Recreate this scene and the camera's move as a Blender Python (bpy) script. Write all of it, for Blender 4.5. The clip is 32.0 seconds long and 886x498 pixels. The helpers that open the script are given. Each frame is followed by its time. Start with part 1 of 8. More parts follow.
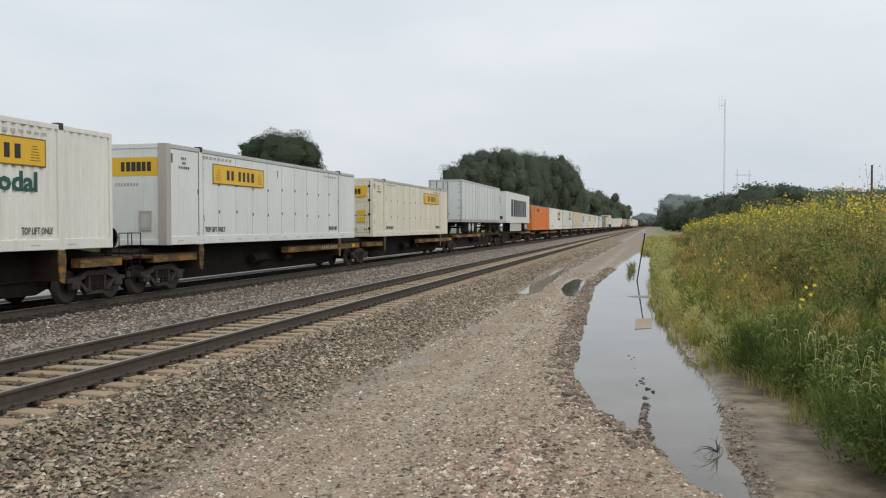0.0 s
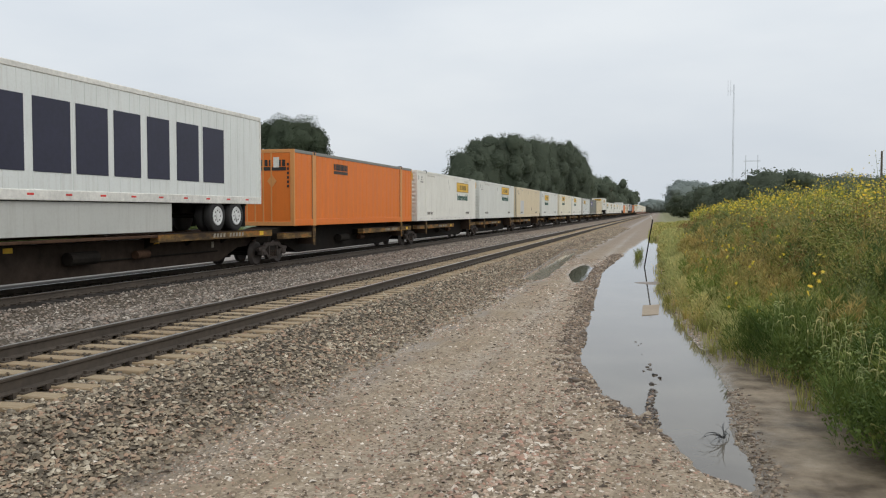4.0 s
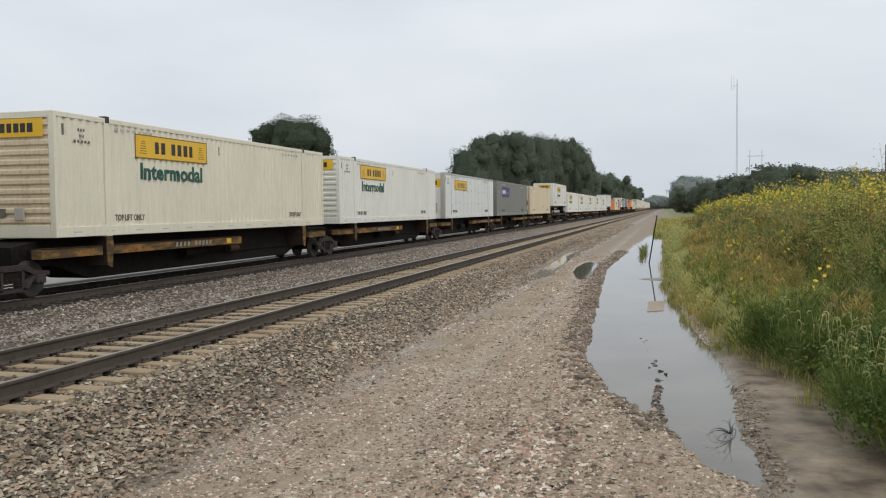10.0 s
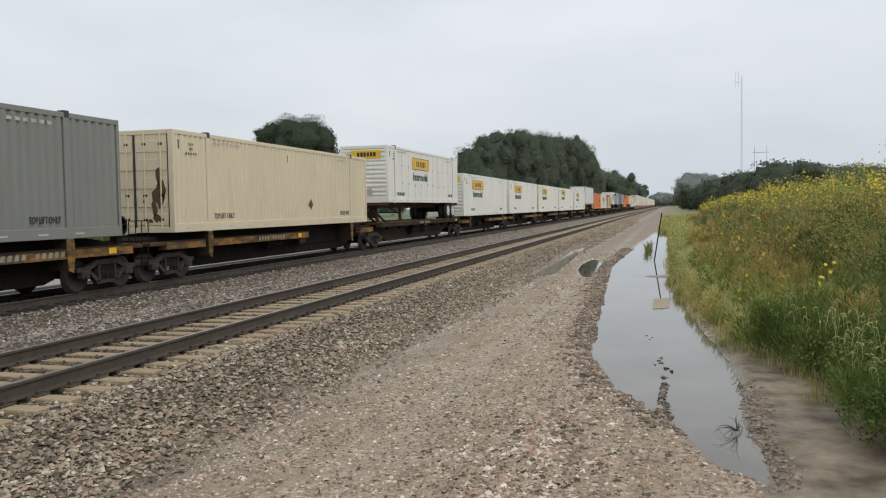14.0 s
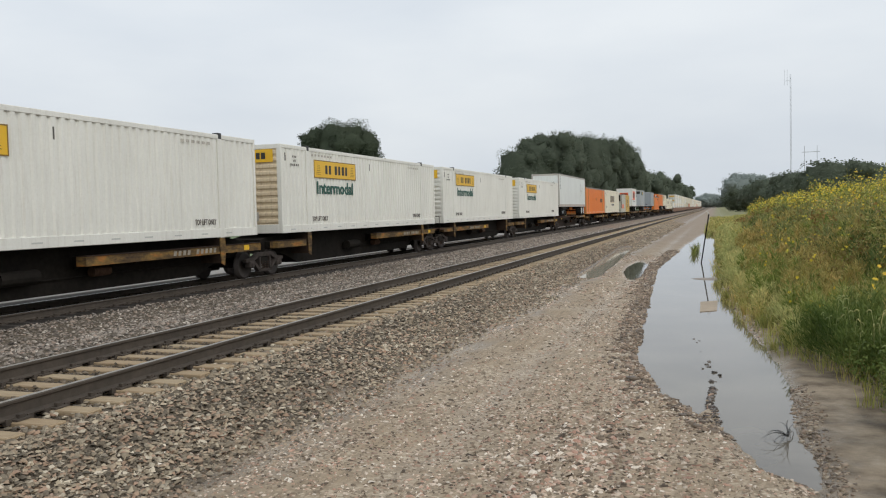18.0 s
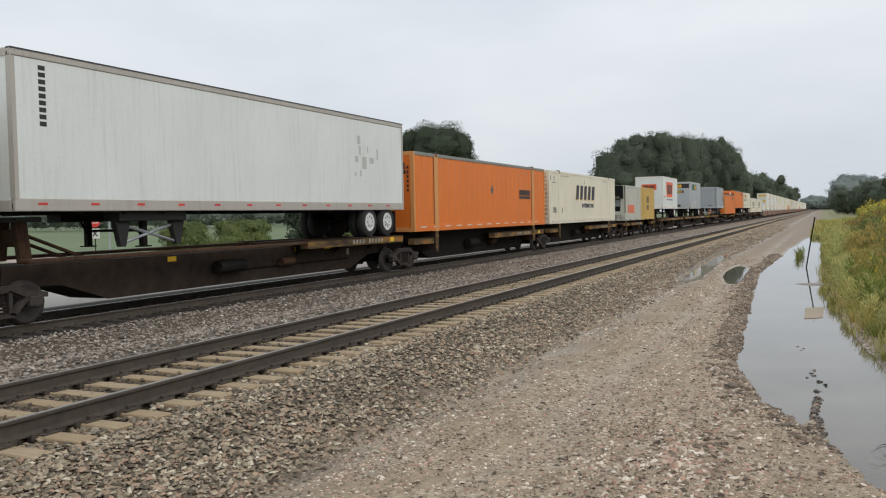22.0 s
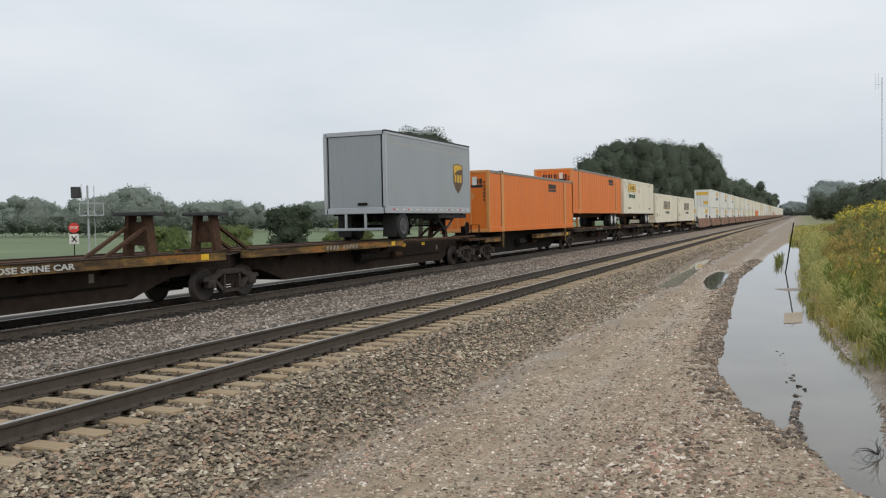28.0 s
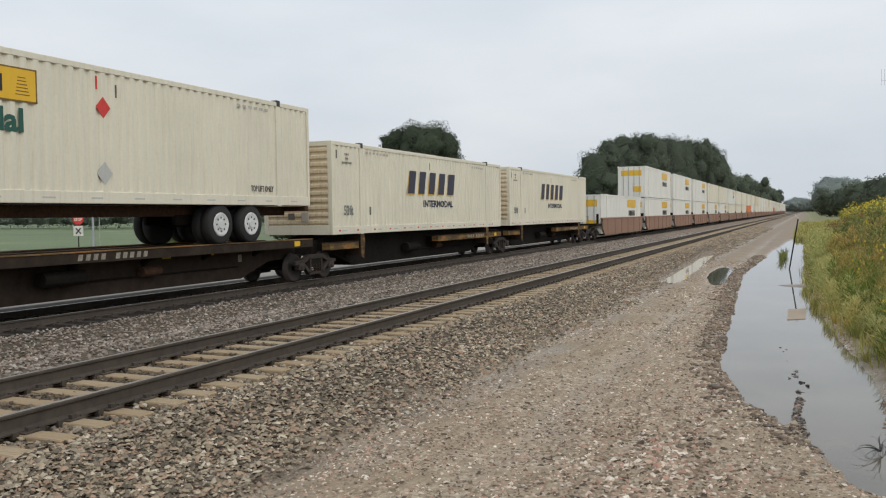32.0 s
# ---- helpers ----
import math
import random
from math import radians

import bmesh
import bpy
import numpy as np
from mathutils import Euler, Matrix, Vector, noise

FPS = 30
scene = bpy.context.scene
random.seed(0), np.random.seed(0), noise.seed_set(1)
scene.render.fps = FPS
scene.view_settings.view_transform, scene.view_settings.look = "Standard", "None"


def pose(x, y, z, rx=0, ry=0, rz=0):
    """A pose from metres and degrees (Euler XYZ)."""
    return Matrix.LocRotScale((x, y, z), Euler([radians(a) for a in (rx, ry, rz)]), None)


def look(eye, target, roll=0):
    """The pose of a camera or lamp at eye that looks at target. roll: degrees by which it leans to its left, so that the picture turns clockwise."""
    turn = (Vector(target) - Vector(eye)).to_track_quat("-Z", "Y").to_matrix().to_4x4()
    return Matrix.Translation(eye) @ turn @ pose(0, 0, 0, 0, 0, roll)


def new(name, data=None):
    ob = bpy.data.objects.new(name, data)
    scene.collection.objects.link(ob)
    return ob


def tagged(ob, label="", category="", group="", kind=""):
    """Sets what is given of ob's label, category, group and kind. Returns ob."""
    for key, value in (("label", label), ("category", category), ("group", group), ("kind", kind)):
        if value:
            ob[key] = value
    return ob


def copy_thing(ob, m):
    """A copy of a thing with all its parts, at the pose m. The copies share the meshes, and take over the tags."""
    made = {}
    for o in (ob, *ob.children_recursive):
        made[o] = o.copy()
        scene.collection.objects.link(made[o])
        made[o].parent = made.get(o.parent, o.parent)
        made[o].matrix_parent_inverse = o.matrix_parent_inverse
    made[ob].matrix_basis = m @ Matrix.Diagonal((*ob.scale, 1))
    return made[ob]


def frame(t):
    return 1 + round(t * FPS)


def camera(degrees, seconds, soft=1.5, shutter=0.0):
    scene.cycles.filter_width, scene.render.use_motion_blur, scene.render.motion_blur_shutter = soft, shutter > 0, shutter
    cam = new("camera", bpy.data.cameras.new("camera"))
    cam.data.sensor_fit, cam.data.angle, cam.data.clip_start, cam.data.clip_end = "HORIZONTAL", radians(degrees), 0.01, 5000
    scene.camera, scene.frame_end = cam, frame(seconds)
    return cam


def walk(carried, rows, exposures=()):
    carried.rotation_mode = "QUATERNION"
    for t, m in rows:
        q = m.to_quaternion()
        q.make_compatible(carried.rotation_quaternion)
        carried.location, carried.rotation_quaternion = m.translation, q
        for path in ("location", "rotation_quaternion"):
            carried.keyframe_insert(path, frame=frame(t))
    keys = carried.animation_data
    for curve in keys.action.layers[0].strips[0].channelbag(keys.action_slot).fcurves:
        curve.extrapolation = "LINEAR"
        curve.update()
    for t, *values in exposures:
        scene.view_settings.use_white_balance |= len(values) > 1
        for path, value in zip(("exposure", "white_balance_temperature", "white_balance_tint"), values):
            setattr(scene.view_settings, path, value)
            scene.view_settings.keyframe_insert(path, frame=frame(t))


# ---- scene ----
EYE_Z = 2.215
cam = camera(55.06, 32.0, soft=1.15)
PATH = [
    (0.0, pose(0, 0, EYE_Z, 88.405, 0.030, 13.853)),
    (0.5, pose(0, 0, EYE_Z, 88.124, -0.045, 13.721)),
    (1.0, pose(0, 0, EYE_Z, 87.738, -0.217, 13.635)),
    (1.5, pose(0, 0, EYE_Z, 87.497, -0.337, 13.594)),
    (2.0, pose(0, 0, EYE_Z, 87.343, -0.348, 13.535)),
    (2.5, pose(0, 0, EYE_Z, 87.317, -0.325, 13.592)),
    (3.0, pose(0, 0, EYE_Z, 87.307, -0.255, 13.786)),
    (3.5, pose(0, 0, EYE_Z, 87.395, -0.143, 14.086)),
    (5.5, pose(0, 0, EYE_Z, 87.510, 0.146, 14.669)),
    (6.0, pose(0, 0, EYE_Z, 87.413, 0.226, 14.651)),
    (6.5, pose(0, 0, EYE_Z, 87.354, 0.289, 14.603)),
    (7.0, pose(0, 0, EYE_Z, 87.159, 0.311, 14.589)),
    (7.5, pose(0, 0, EYE_Z, 87.130, 0.321, 14.708)),
    (8.0, pose(0, 0, EYE_Z, 87.112, 0.386, 14.841)),
    (8.5, pose(0, 0, EYE_Z, 87.148, 0.450, 14.839)),
    (9.0, pose(0, 0, EYE_Z, 87.163, 0.515, 14.795)),
    (9.5, pose(0, 0, EYE_Z, 87.271, 0.572, 14.698)),
    (10.0, pose(0, 0, EYE_Z, 87.345, 0.569, 14.601)),
    (10.5, pose(0, 0, EYE_Z, 87.286, 0.605, 14.607)),
    (11.0, pose(0, 0, EYE_Z, 87.169, 0.601, 14.564)),
    (11.5, pose(0, 0, EYE_Z, 87.005, 0.713, 14.860)),
    (12.0, pose(0, 0, EYE_Z, 87.003, 0.678, 14.921)),
    (12.5, pose(0, 0, EYE_Z, 86.897, 0.705, 14.867)),
    (13.0, pose(0, 0, EYE_Z, 86.979, 0.801, 14.846)),
    (13.5, pose(0, 0, EYE_Z, 87.036, 0.870, 14.823)),
    (14.0, pose(0, 0, EYE_Z, 87.252, 0.949, 14.908)),
    (14.5, pose(0, 0, EYE_Z, 87.363, 0.983, 15.051)),
    (16.5, pose(0, 0, EYE_Z, 87.751, 1.081, 15.993)),
    (17.0, pose(0, 0, EYE_Z, 87.716, 1.097, 16.323)),
    (17.5, pose(0, 0, EYE_Z, 87.674, 1.141, 16.614)),
    (18.0, pose(0, 0, EYE_Z, 87.518, 1.345, 17.832)),
    (18.5, pose(0, 0, EYE_Z, 87.145, 1.852, 21.725)),
    (19.0, pose(0, 0, EYE_Z, 87.868, 1.496, 22.777)),
    (19.5, pose(0, 0, EYE_Z, 88.023, 1.409, 23.817)),
    (20.0, pose(0, 0, EYE_Z, 87.897, 1.043, 24.173)),
    (20.5, pose(0, 0, EYE_Z, 87.907, 1.269, 24.473)),
    (21.0, pose(0, 0, EYE_Z, 87.902, 1.159, 24.265)),
    (21.5, pose(0, 0, EYE_Z, 87.818, 1.141, 24.295)),
    (22.0, pose(0, 0, EYE_Z, 87.761, 1.154, 24.092)),
    (22.5, pose(0, 0, EYE_Z, 87.684, 1.205, 23.906)),
    (23.0, pose(0, 0, EYE_Z, 87.612, 1.257, 23.713)),
    (23.5, pose(0, 0, EYE_Z, 87.543, 1.364, 23.404)),
    (24.0, pose(0, 0, EYE_Z, 87.540, 1.419, 22.991)),
    (24.5, pose(0, 0, EYE_Z, 87.452, 1.353, 22.725)),
    (25.0, pose(0, 0, EYE_Z, 87.222, 1.228, 22.466)),
    (25.5, pose(0, 0, EYE_Z, 87.320, 1.035, 22.469)),
    (27.5, pose(0, 0, EYE_Z, 88.148, 1.049, 22.932)),
    (28.0, pose(0, 0, EYE_Z, 88.115, 1.115, 22.894)),
    (28.5, pose(0, 0, EYE_Z, 88.130, 1.143, 22.857)),
    (29.0, pose(0, 0, EYE_Z, 88.021, 1.104, 22.893)),
    (29.5, pose(0, 0, EYE_Z, 87.978, 1.070, 22.929)),
    (30.0, pose(0, 0, EYE_Z, 87.949, 1.087, 22.989)),
    (30.5, pose(0, 0, EYE_Z, 87.903, 1.022, 23.033)),
    (31.0, pose(0, 0, EYE_Z, 87.875, 0.909, 23.047)),
    (31.5, pose(0, 0, EYE_Z, 87.872, 0.838, 23.089)),
    (32.0, pose(0, 0, EYE_Z, 87.721, 0.776, 23.143)),
]
# the clip's camera closes down a little near the end
walk(cam, PATH, ((0.0, 0.0), (16.0, 0.0), (18.0, 0.03), (21.0, 0.03), (24.0, 0.0), (28.0, 0.0), (29.0, -0.06), (30.0, -0.09), (31.0, -0.07), (32.0, -0.02)))

# ---- daylight: thick overcast ----
world = bpy.data.worlds.new("overcast_sky")
scene.world = world
world.use_nodes = True
wn, wl = world.node_tree.nodes, world.node_tree.links
sky = wn.new("ShaderNodeTexSky")
sky.sky_type, sky.sun_disc = 'NISHITA', False
sky.sun_elevation, sky.sun_rotation = radians(46), radians(115)
sky.air_density, sky.dust_density, sky.ozone_density = 1.0, 6.0, 1.5
hsv = wn.new("ShaderNodeHueSaturation")
hsv.inputs["Saturation"].default_value = 0.30
wl.new(sky.outputs[0], hsv.inputs["Color"])
wtc = wn.new("ShaderNodeTexCoord")
wmap = wn.new("ShaderNodeMapping")
wmap.inputs["Scale"].default_value = (1.0, 1.0, 3.2)
wl.new(wtc.outputs["Generated"], wmap.inputs[0])
wnoise = wn.new("ShaderNodeTexNoise")
wnoise.inputs["Scale"].default_value, wnoise.inputs["Detail"].default_value = 2.2, 5.0
wl.new(wmap.outputs[0], wnoise.inputs["Vector"])
wramp = wn.new("ShaderNodeValToRGB")
wramp.color_ramp.elements[0].position, wramp.color_ramp.elements[0].color = 0.30, (0.72, 0.785, 0.86, 1)
wramp.color_ramp.elements[1].position, wramp.color_ramp.elements[1].color = 0.72, (0.90, 0.945, 0.98, 1)
wl.new(wnoise.outputs["Fac"], wramp.inputs[0])
wmix = wn.new("ShaderNodeMix")
wmix.data_type = 'RGBA'
wmix.inputs["Factor"].default_value = 0.82
wl.new(hsv.outputs[0], wmix.inputs["A"])
wsc = wn.new("ShaderNodeVectorMath")
wsc.operation = 'SCALE'
wsc.inputs["Scale"].default_value = 14.3
wl.new(wramp.outputs[0], wsc.inputs[0])
wl.new(wsc.outputs[0], wmix.inputs["B"])
wsep = wn.new("ShaderNodeSeparateXYZ")
wl.new(wtc.outputs["Generated"], wsep.inputs[0])
wgrad = wn.new("ShaderNodeMapRange")
for key, v in (("From Min", 0.0), ("From Max", 0.22), ("To Min", 0.91), ("To Max", 1.0)):
    wgrad.inputs[key].default_value = v
wl.new(wsep.outputs["Z"], wgrad.inputs["Value"])
wdim = wn.new("ShaderNodeVectorMath")
wdim.operation = 'SCALE'
wl.new(wmix.outputs["Result"], wdim.inputs[0])
wl.new(wgrad.outputs[0], wdim.inputs["Scale"])
wl.new(wdim.outputs[0], wn["Background"].inputs["Color"])
wn["Background"].inputs["Strength"].default_value = 0.075

sun = new("sun", bpy.data.lights.new("sun", 'SUN'))
sun.data.energy, sun.data.angle, sun.data.color = 0.9, radians(45), (1.0, 0.975, 0.93)
sun.matrix_world = look((30, -14, 34), (0, 0, 0))

# ---- plan ----
NEAR_X, NEAR_Z = -7.085, 0.55      # centre line and rail top of the empty track
FAR_X, FAR_Z = -15.09, 0.256       # the train's track
GAUGE = 1.51
WATER_Z = -0.06

# ---- materials ----
def material(name):
    m = bpy.data.materials.new(name)
    m.use_nodes = True
    return m, m.node_tree.nodes, m.node_tree.links, m.node_tree.nodes["Principled BSDF"]


def noise_tex(n, l, scale, detail=4.0, rough=0.55, vec=None):
    t = n.new("ShaderNodeTexNoise")
    t.inputs["Scale"].default_value, t.inputs["Detail"].default_value, t.inputs["Roughness"].default_value = scale, detail, rough
    if vec is not None:
        l.new(vec, t.inputs["Vector"])
    return t.outputs["Fac"]


def ramp(n, l, src, stops):
    r = n.new("ShaderNodeValToRGB")
    e = r.color_ramp.elements
    while len(e) < len(stops):
        e.new(0.5)
    for el, (p, c) in zip(e, stops):
        el.position, el.color = p, (*c, 1) if len(c) == 3 else c
    l.new(src, r.inputs[0])
    return r.outputs[0]


def mixc(n, l, fac, a, b, mode='MIX'):
    m = n.new("ShaderNodeMix")
    m.data_type, m.blend_type = 'RGBA', mode
    for key, v in (("Factor", fac), ("A", a), ("B", b)):
        if isinstance(v, (int, float)):
            m.inputs[key].default_value = v
        elif isinstance(v, tuple):
            m.inputs[key].default_value = (*v, 1)
        else:
            l.new(v, m.inputs[key])
    return m.outputs["Result"]


def math_node(n, l, op, a, b=0.0, clamp=False):
    m = n.new("ShaderNodeMath")
    m.operation, m.use_clamp = op, clamp
    for i, v in enumerate((a, b)):
        if isinstance(v, (int, float)):
            m.inputs[i].default_value = v
        else:
            l.new(v, m.inputs[i])
    return m.outputs[0]


def bump(n, l, height, strength, distance, out):
    b = n.new("ShaderNodeBump")
    b.inputs["Strength"].default_value, b.inputs["Distance"].default_value = strength, distance
    l.new(height, b.inputs["Height"])
    l.new(b.outputs[0], out)


def coords(n, kind="Object"):
    return n.new("ShaderNodeTexCoord").outputs[kind]


def painted(name, colour, rough=0.45, dirt=(0.16, 0.12, 0.08), dirty=0.35, metal=0.0, streak=True, vary=0.0):
    """Weathered paint: broad fading, vertical run-off streaks, fine grime."""
    m, n, l, b = material(name)
    co = coords(n)
    big = noise_tex(n, l, 0.55, 3, 0.5, co)
    base = mixc(n, l, big, tuple(c * 0.86 for c in colour), tuple(min(1, c * 1.06) for c in colour))
    mp = n.new("ShaderNodeMapping")
    mp.inputs["Scale"].default_value = (6, 6, 0.35) if streak else (3, 3, 3)
    l.new(co, mp.inputs[0])
    st = noise_tex(n, l, 1.6, 5, 0.65, mp.outputs[0])
    stf = ramp(n, l, st, [(0.50, (0, 0, 0)), (0.78, (1, 1, 1))])
    fine = noise_tex(n, l, 14, 5, 0.7, co)
    ff = ramp(n, l, fine, [(0.45, (0, 0, 0)), (0.85, (1, 1, 1))])
    fac = math_node(n, l, 'MULTIPLY', math_node(n, l, 'ADD', math_node(n, l, 'MULTIPLY', stf, 0.7), math_node(n, l, 'MULTIPLY', ff, 0.45)), dirty, True)
    col = mixc(n, l, fac, base, dirt)
    if vary:
        oi = n.new("ShaderNodeObjectInfo")
        col = mixc(n, l, math_node(n, l, 'MULTIPLY', oi.outputs["Random"], vary), col, (0.62, 0.54, 0.40))
    l.new(col, b.inputs["Base Color"])
    l.new(math_node(n, l, 'ADD', math_node(n, l, 'MULTIPLY', fine, 0.25), rough - 0.1), b.inputs["Roughness"])
    b.inputs["Metallic"].default_value = metal
    bump(n, l, fine, 0.08, 0.01, b.inputs["Normal"])
    return m


def plain(name, colour, rough=0.6, metal=0.0, scale=8.0, vary=0.25, bmp=0.0):
    m, n, l, b = material(name)
    co = coords(n)
    a = noise_tex(n, l, scale, 5, 0.65, co)
    a2 = noise_tex(n, l, scale * 0.12, 3, 0.5, co)
    f = math_node(n, l, 'ADD', math_node(n, l, 'MULTIPLY', a, 0.6), math_node(n, l, 'MULTIPLY', a2, 0.4))
    l.new(ramp(n, l, f, [(0.3, tuple(c * (1 - vary) for c in colour)), (0.7, tuple(min(1, c * (1 + vary)) for c in colour))]), b.inputs["Base Color"])
    b.inputs["Roughness"].default_value, b.inputs["Metallic"].default_value = rough, metal
    if bmp:
        bump(n, l, a, bmp, 0.02, b.inputs["Normal"])
    return m


WHITE = painted("white_container_paint", (0.80, 0.785, 0.715), 0.5, dirty=0.34, dirt=(0.30, 0.23, 0.15))
CHALK = painted("chalky_grey_white_paint", (0.70, 0.705, 0.655), 0.55, dirty=0.32, dirt=(0.28, 0.23, 0.16))
WHITE2 = painted("bright_white_panel", (0.76, 0.78, 0.745), 0.4, dirty=0.33, dirt=(0.30, 0.24, 0.17))
CREAM = painted("aged_cream_paint", (0.77, 0.72, 0.575), 0.5, dirty=0.32, dirt=(0.30, 0.21, 0.12))
TAN = painted("beige_paint", (0.70, 0.60, 0.425), 0.5, dirty=0.28, dirt=(0.30, 0.20, 0.10))
GREY = painted("grey_container_paint", (0.225, 0.23, 0.205), 0.5, dirty=0.25)
SILVER = painted("silver_trailer_skin", (0.46, 0.48, 0.50), 0.38, dirty=0.18, metal=0.25)
LIGHTGREY = painted("light_grey_paint", (0.53, 0.53, 0.49), 0.5, dirty=0.3)
ORANGE = painted("orange_container_paint", (0.76, 0.185, 0.018), 0.5, dirty=0.24, dirt=(0.30, 0.12, 0.03))
ORANGE_POST = painted("ochre_post_paint", (0.68, 0.30, 0.09), 0.5, dirty=0.4)
YELLOWBOX = painted("mustard_container_paint", (0.58, 0.38, 0.10), 0.5, dirty=0.3)
SIGNYEL = painted("yellow_sign_film", (0.80, 0.47, 0.02), 0.4, dirty=0.12)
SIGNBLACK = plain("black_lettering", (0.025, 0.022, 0.02), 0.55)
VINYL = plain("torn_black_vinyl", (0.007, 0.007, 0.007), 0.7, scale=5, vary=0.5, bmp=0.4)
VINYL.node_tree.nodes["Principled BSDF"].inputs["Specular IOR Level"].default_value = 0.15
SIGNDARK = plain("faded_sign_drawing", (0.20, 0.11, 0.015), 0.6)
GREEN = plain("dark_green_lettering", (0.012, 0.085, 0.06), 0.5)
NAVY = plain("navy_lettering", (0.022, 0.022, 0.045), 0.5)
PURPLE = plain("purple_sign_film", (0.045, 0.025, 0.20), 0.45)
REDORANGE = plain("red_orange_lettering", (0.80, 0.13, 0.03), 0.5)
OFFWHITE = plain("off_white_lettering", (0.70, 0.68, 0.62), 0.6)
RED = plain("red_film", (0.60, 0.04, 0.03), 0.5)
BROWN = plain("brown_shield_film", (0.10, 0.05, 0.02), 0.5)
GOLD = plain("gold_film", (0.60, 0.36, 0.03), 0.5)
ALU = painted("aluminium_rail", (0.55, 0.55, 0.52), 0.42, dirty=0.35, metal=0.5)
RUST = plain("rusty_steel", (0.075, 0.042, 0.026), 0.85, scale=10, vary=0.5, bmp=0.15)
DARKSTEEL = plain("grimy_dark_steel", (0.014, 0.0115, 0.009), 0.85, scale=7, vary=0.6, bmp=0.15)
TRUCKSTEEL = plain("dusty_brown_cast_steel", (0.050, 0.041, 0.036), 0.85, scale=9, vary=0.5, bmp=0.15)
BROWNSILL = plain("dull_brown_car_paint", (0.038, 0.027, 0.020), 0.8, scale=3, vary=0.55, bmp=0.12)
RUNOFF = plain("brown_rust_runoff", (0.22, 0.135, 0.075), 0.8, scale=14, vary=0.6)
RUSTYCREAM = painted("rust_bled_cream_paint", (0.72, 0.60, 0.42), 0.6, dirt=(0.26, 0.12, 0.05), dirty=0.75)
def sill_material():
    """Ochre paint worn down to brown steel in long patches."""
    m, n, l, b = material("worn_ochre_steel")
    co = coords(n)
    mp = n.new("ShaderNodeMapping")
    mp.inputs["Scale"].default_value = (1, 0.55, 2.5)
    l.new(co, mp.inputs[0])
    col = ramp(n, l, noise_tex(n, l, 1.5, 5, 0.65, mp.outputs[0]), [(0.36, (0.055, 0.038, 0.024)), (0.46, (0.12, 0.075, 0.035)), (0.54, (0.22, 0.135, 0.045)), (0.60, (0.36, 0.15, 0.04)), (0.72, (0.15, 0.085, 0.04))])
    g = noise_tex(n, l, 9, 5, 0.7, co)
    col = mixc(n, l, ramp(n, l, g, [(0.45, (0, 0, 0)), (0.8, (0.8, 0.8, 0.8))]), col, (0.05, 0.036, 0.026))
    l.new(col, b.inputs["Base Color"])
    b.inputs["Roughness"].default_value = 0.75
    bump(n, l, g, 0.2, 0.01, b.inputs["Normal"])
    return m


SILLYEL = sill_material()
REEFER = painted("stained_pale_grey_paint", (0.51, 0.505, 0.43), 0.5, dirt=(0.20, 0.165, 0.10), dirty=0.5)
PEDESTAL = plain("dark_brown_steel", (0.038, 0.025, 0.018), 0.85, scale=8, vary=0.5, bmp=0.15)
STENCIL = plain("worn_dark_stencil", (0.13, 0.115, 0.10), 0.8, scale=20, vary=0.6)
FAINT = plain("faded_small_print", (0.44, 0.41, 0.35), 0.8, scale=20, vary=0.5)
PATCHGREY = painted("pale_grey_repair_paint", (0.60, 0.60, 0.58), 0.6, dirty=0.35)
TRIMGREY = painted("grey_brown_trim", (0.46, 0.425, 0.375), 0.5, dirty=0.35)
DIRTYWHITE = plain("dirty_white_stencil", (0.27, 0.24, 0.19), 0.8, scale=12, vary=0.5)
for _m in (RUST, DARKSTEEL, SILLYEL, PEDESTAL, TRUCKSTEEL, BROWNSILL):
    _m.node_tree.nodes["Principled BSDF"].inputs["Specular IOR Level"].default_value = 0.15
CARYEL = plain("yellow_marking", (0.75, 0.45, 0.02), 0.5)
TYRE = plain("tyre_rubber", (0.022, 0.021, 0.020), 0.85, scale=12)
RIM = plain("white_wheel_rim", (0.62, 0.62, 0.60), 0.45)
DARKRIM = plain("dark_grey_wheel_rim", (0.07, 0.07, 0.07), 0.5)
SILK = painted("blue_white_composite_skin", (0.70, 0.725, 0.71), 0.4, dirty=0.24, dirt=(0.30, 0.26, 0.20))
WHEEL = plain("wheel_steel", (0.048, 0.039, 0.034), 0.7, metal=0.2)
GASKET = plain("dark_gasket", (0.04, 0.04, 0.04), 0.7)
RAILSIDE = plain("rusty_rail_side", (0.066, 0.051, 0.038), 0.8, scale=9, vary=0.4, bmp=0.1)
RAILHEAD = plain("polished_rail_head", (0.34, 0.32, 0.30), 0.32, metal=0.7, scale=3, vary=0.25)
BLUEGREY = painted("blue_grey_paint", (0.335, 0.362, 0.375), 0.45, dirty=0.2)
GALV = plain("galvanised_steel", (0.42, 0.44, 0.45), 0.45, metal=0.6)
WELLCAR = painted("tan_red_well_car_paint", (0.30, 0.17, 0.11), 0.65, dirt=(0.10, 0.07, 0.05), dirty=0.6)


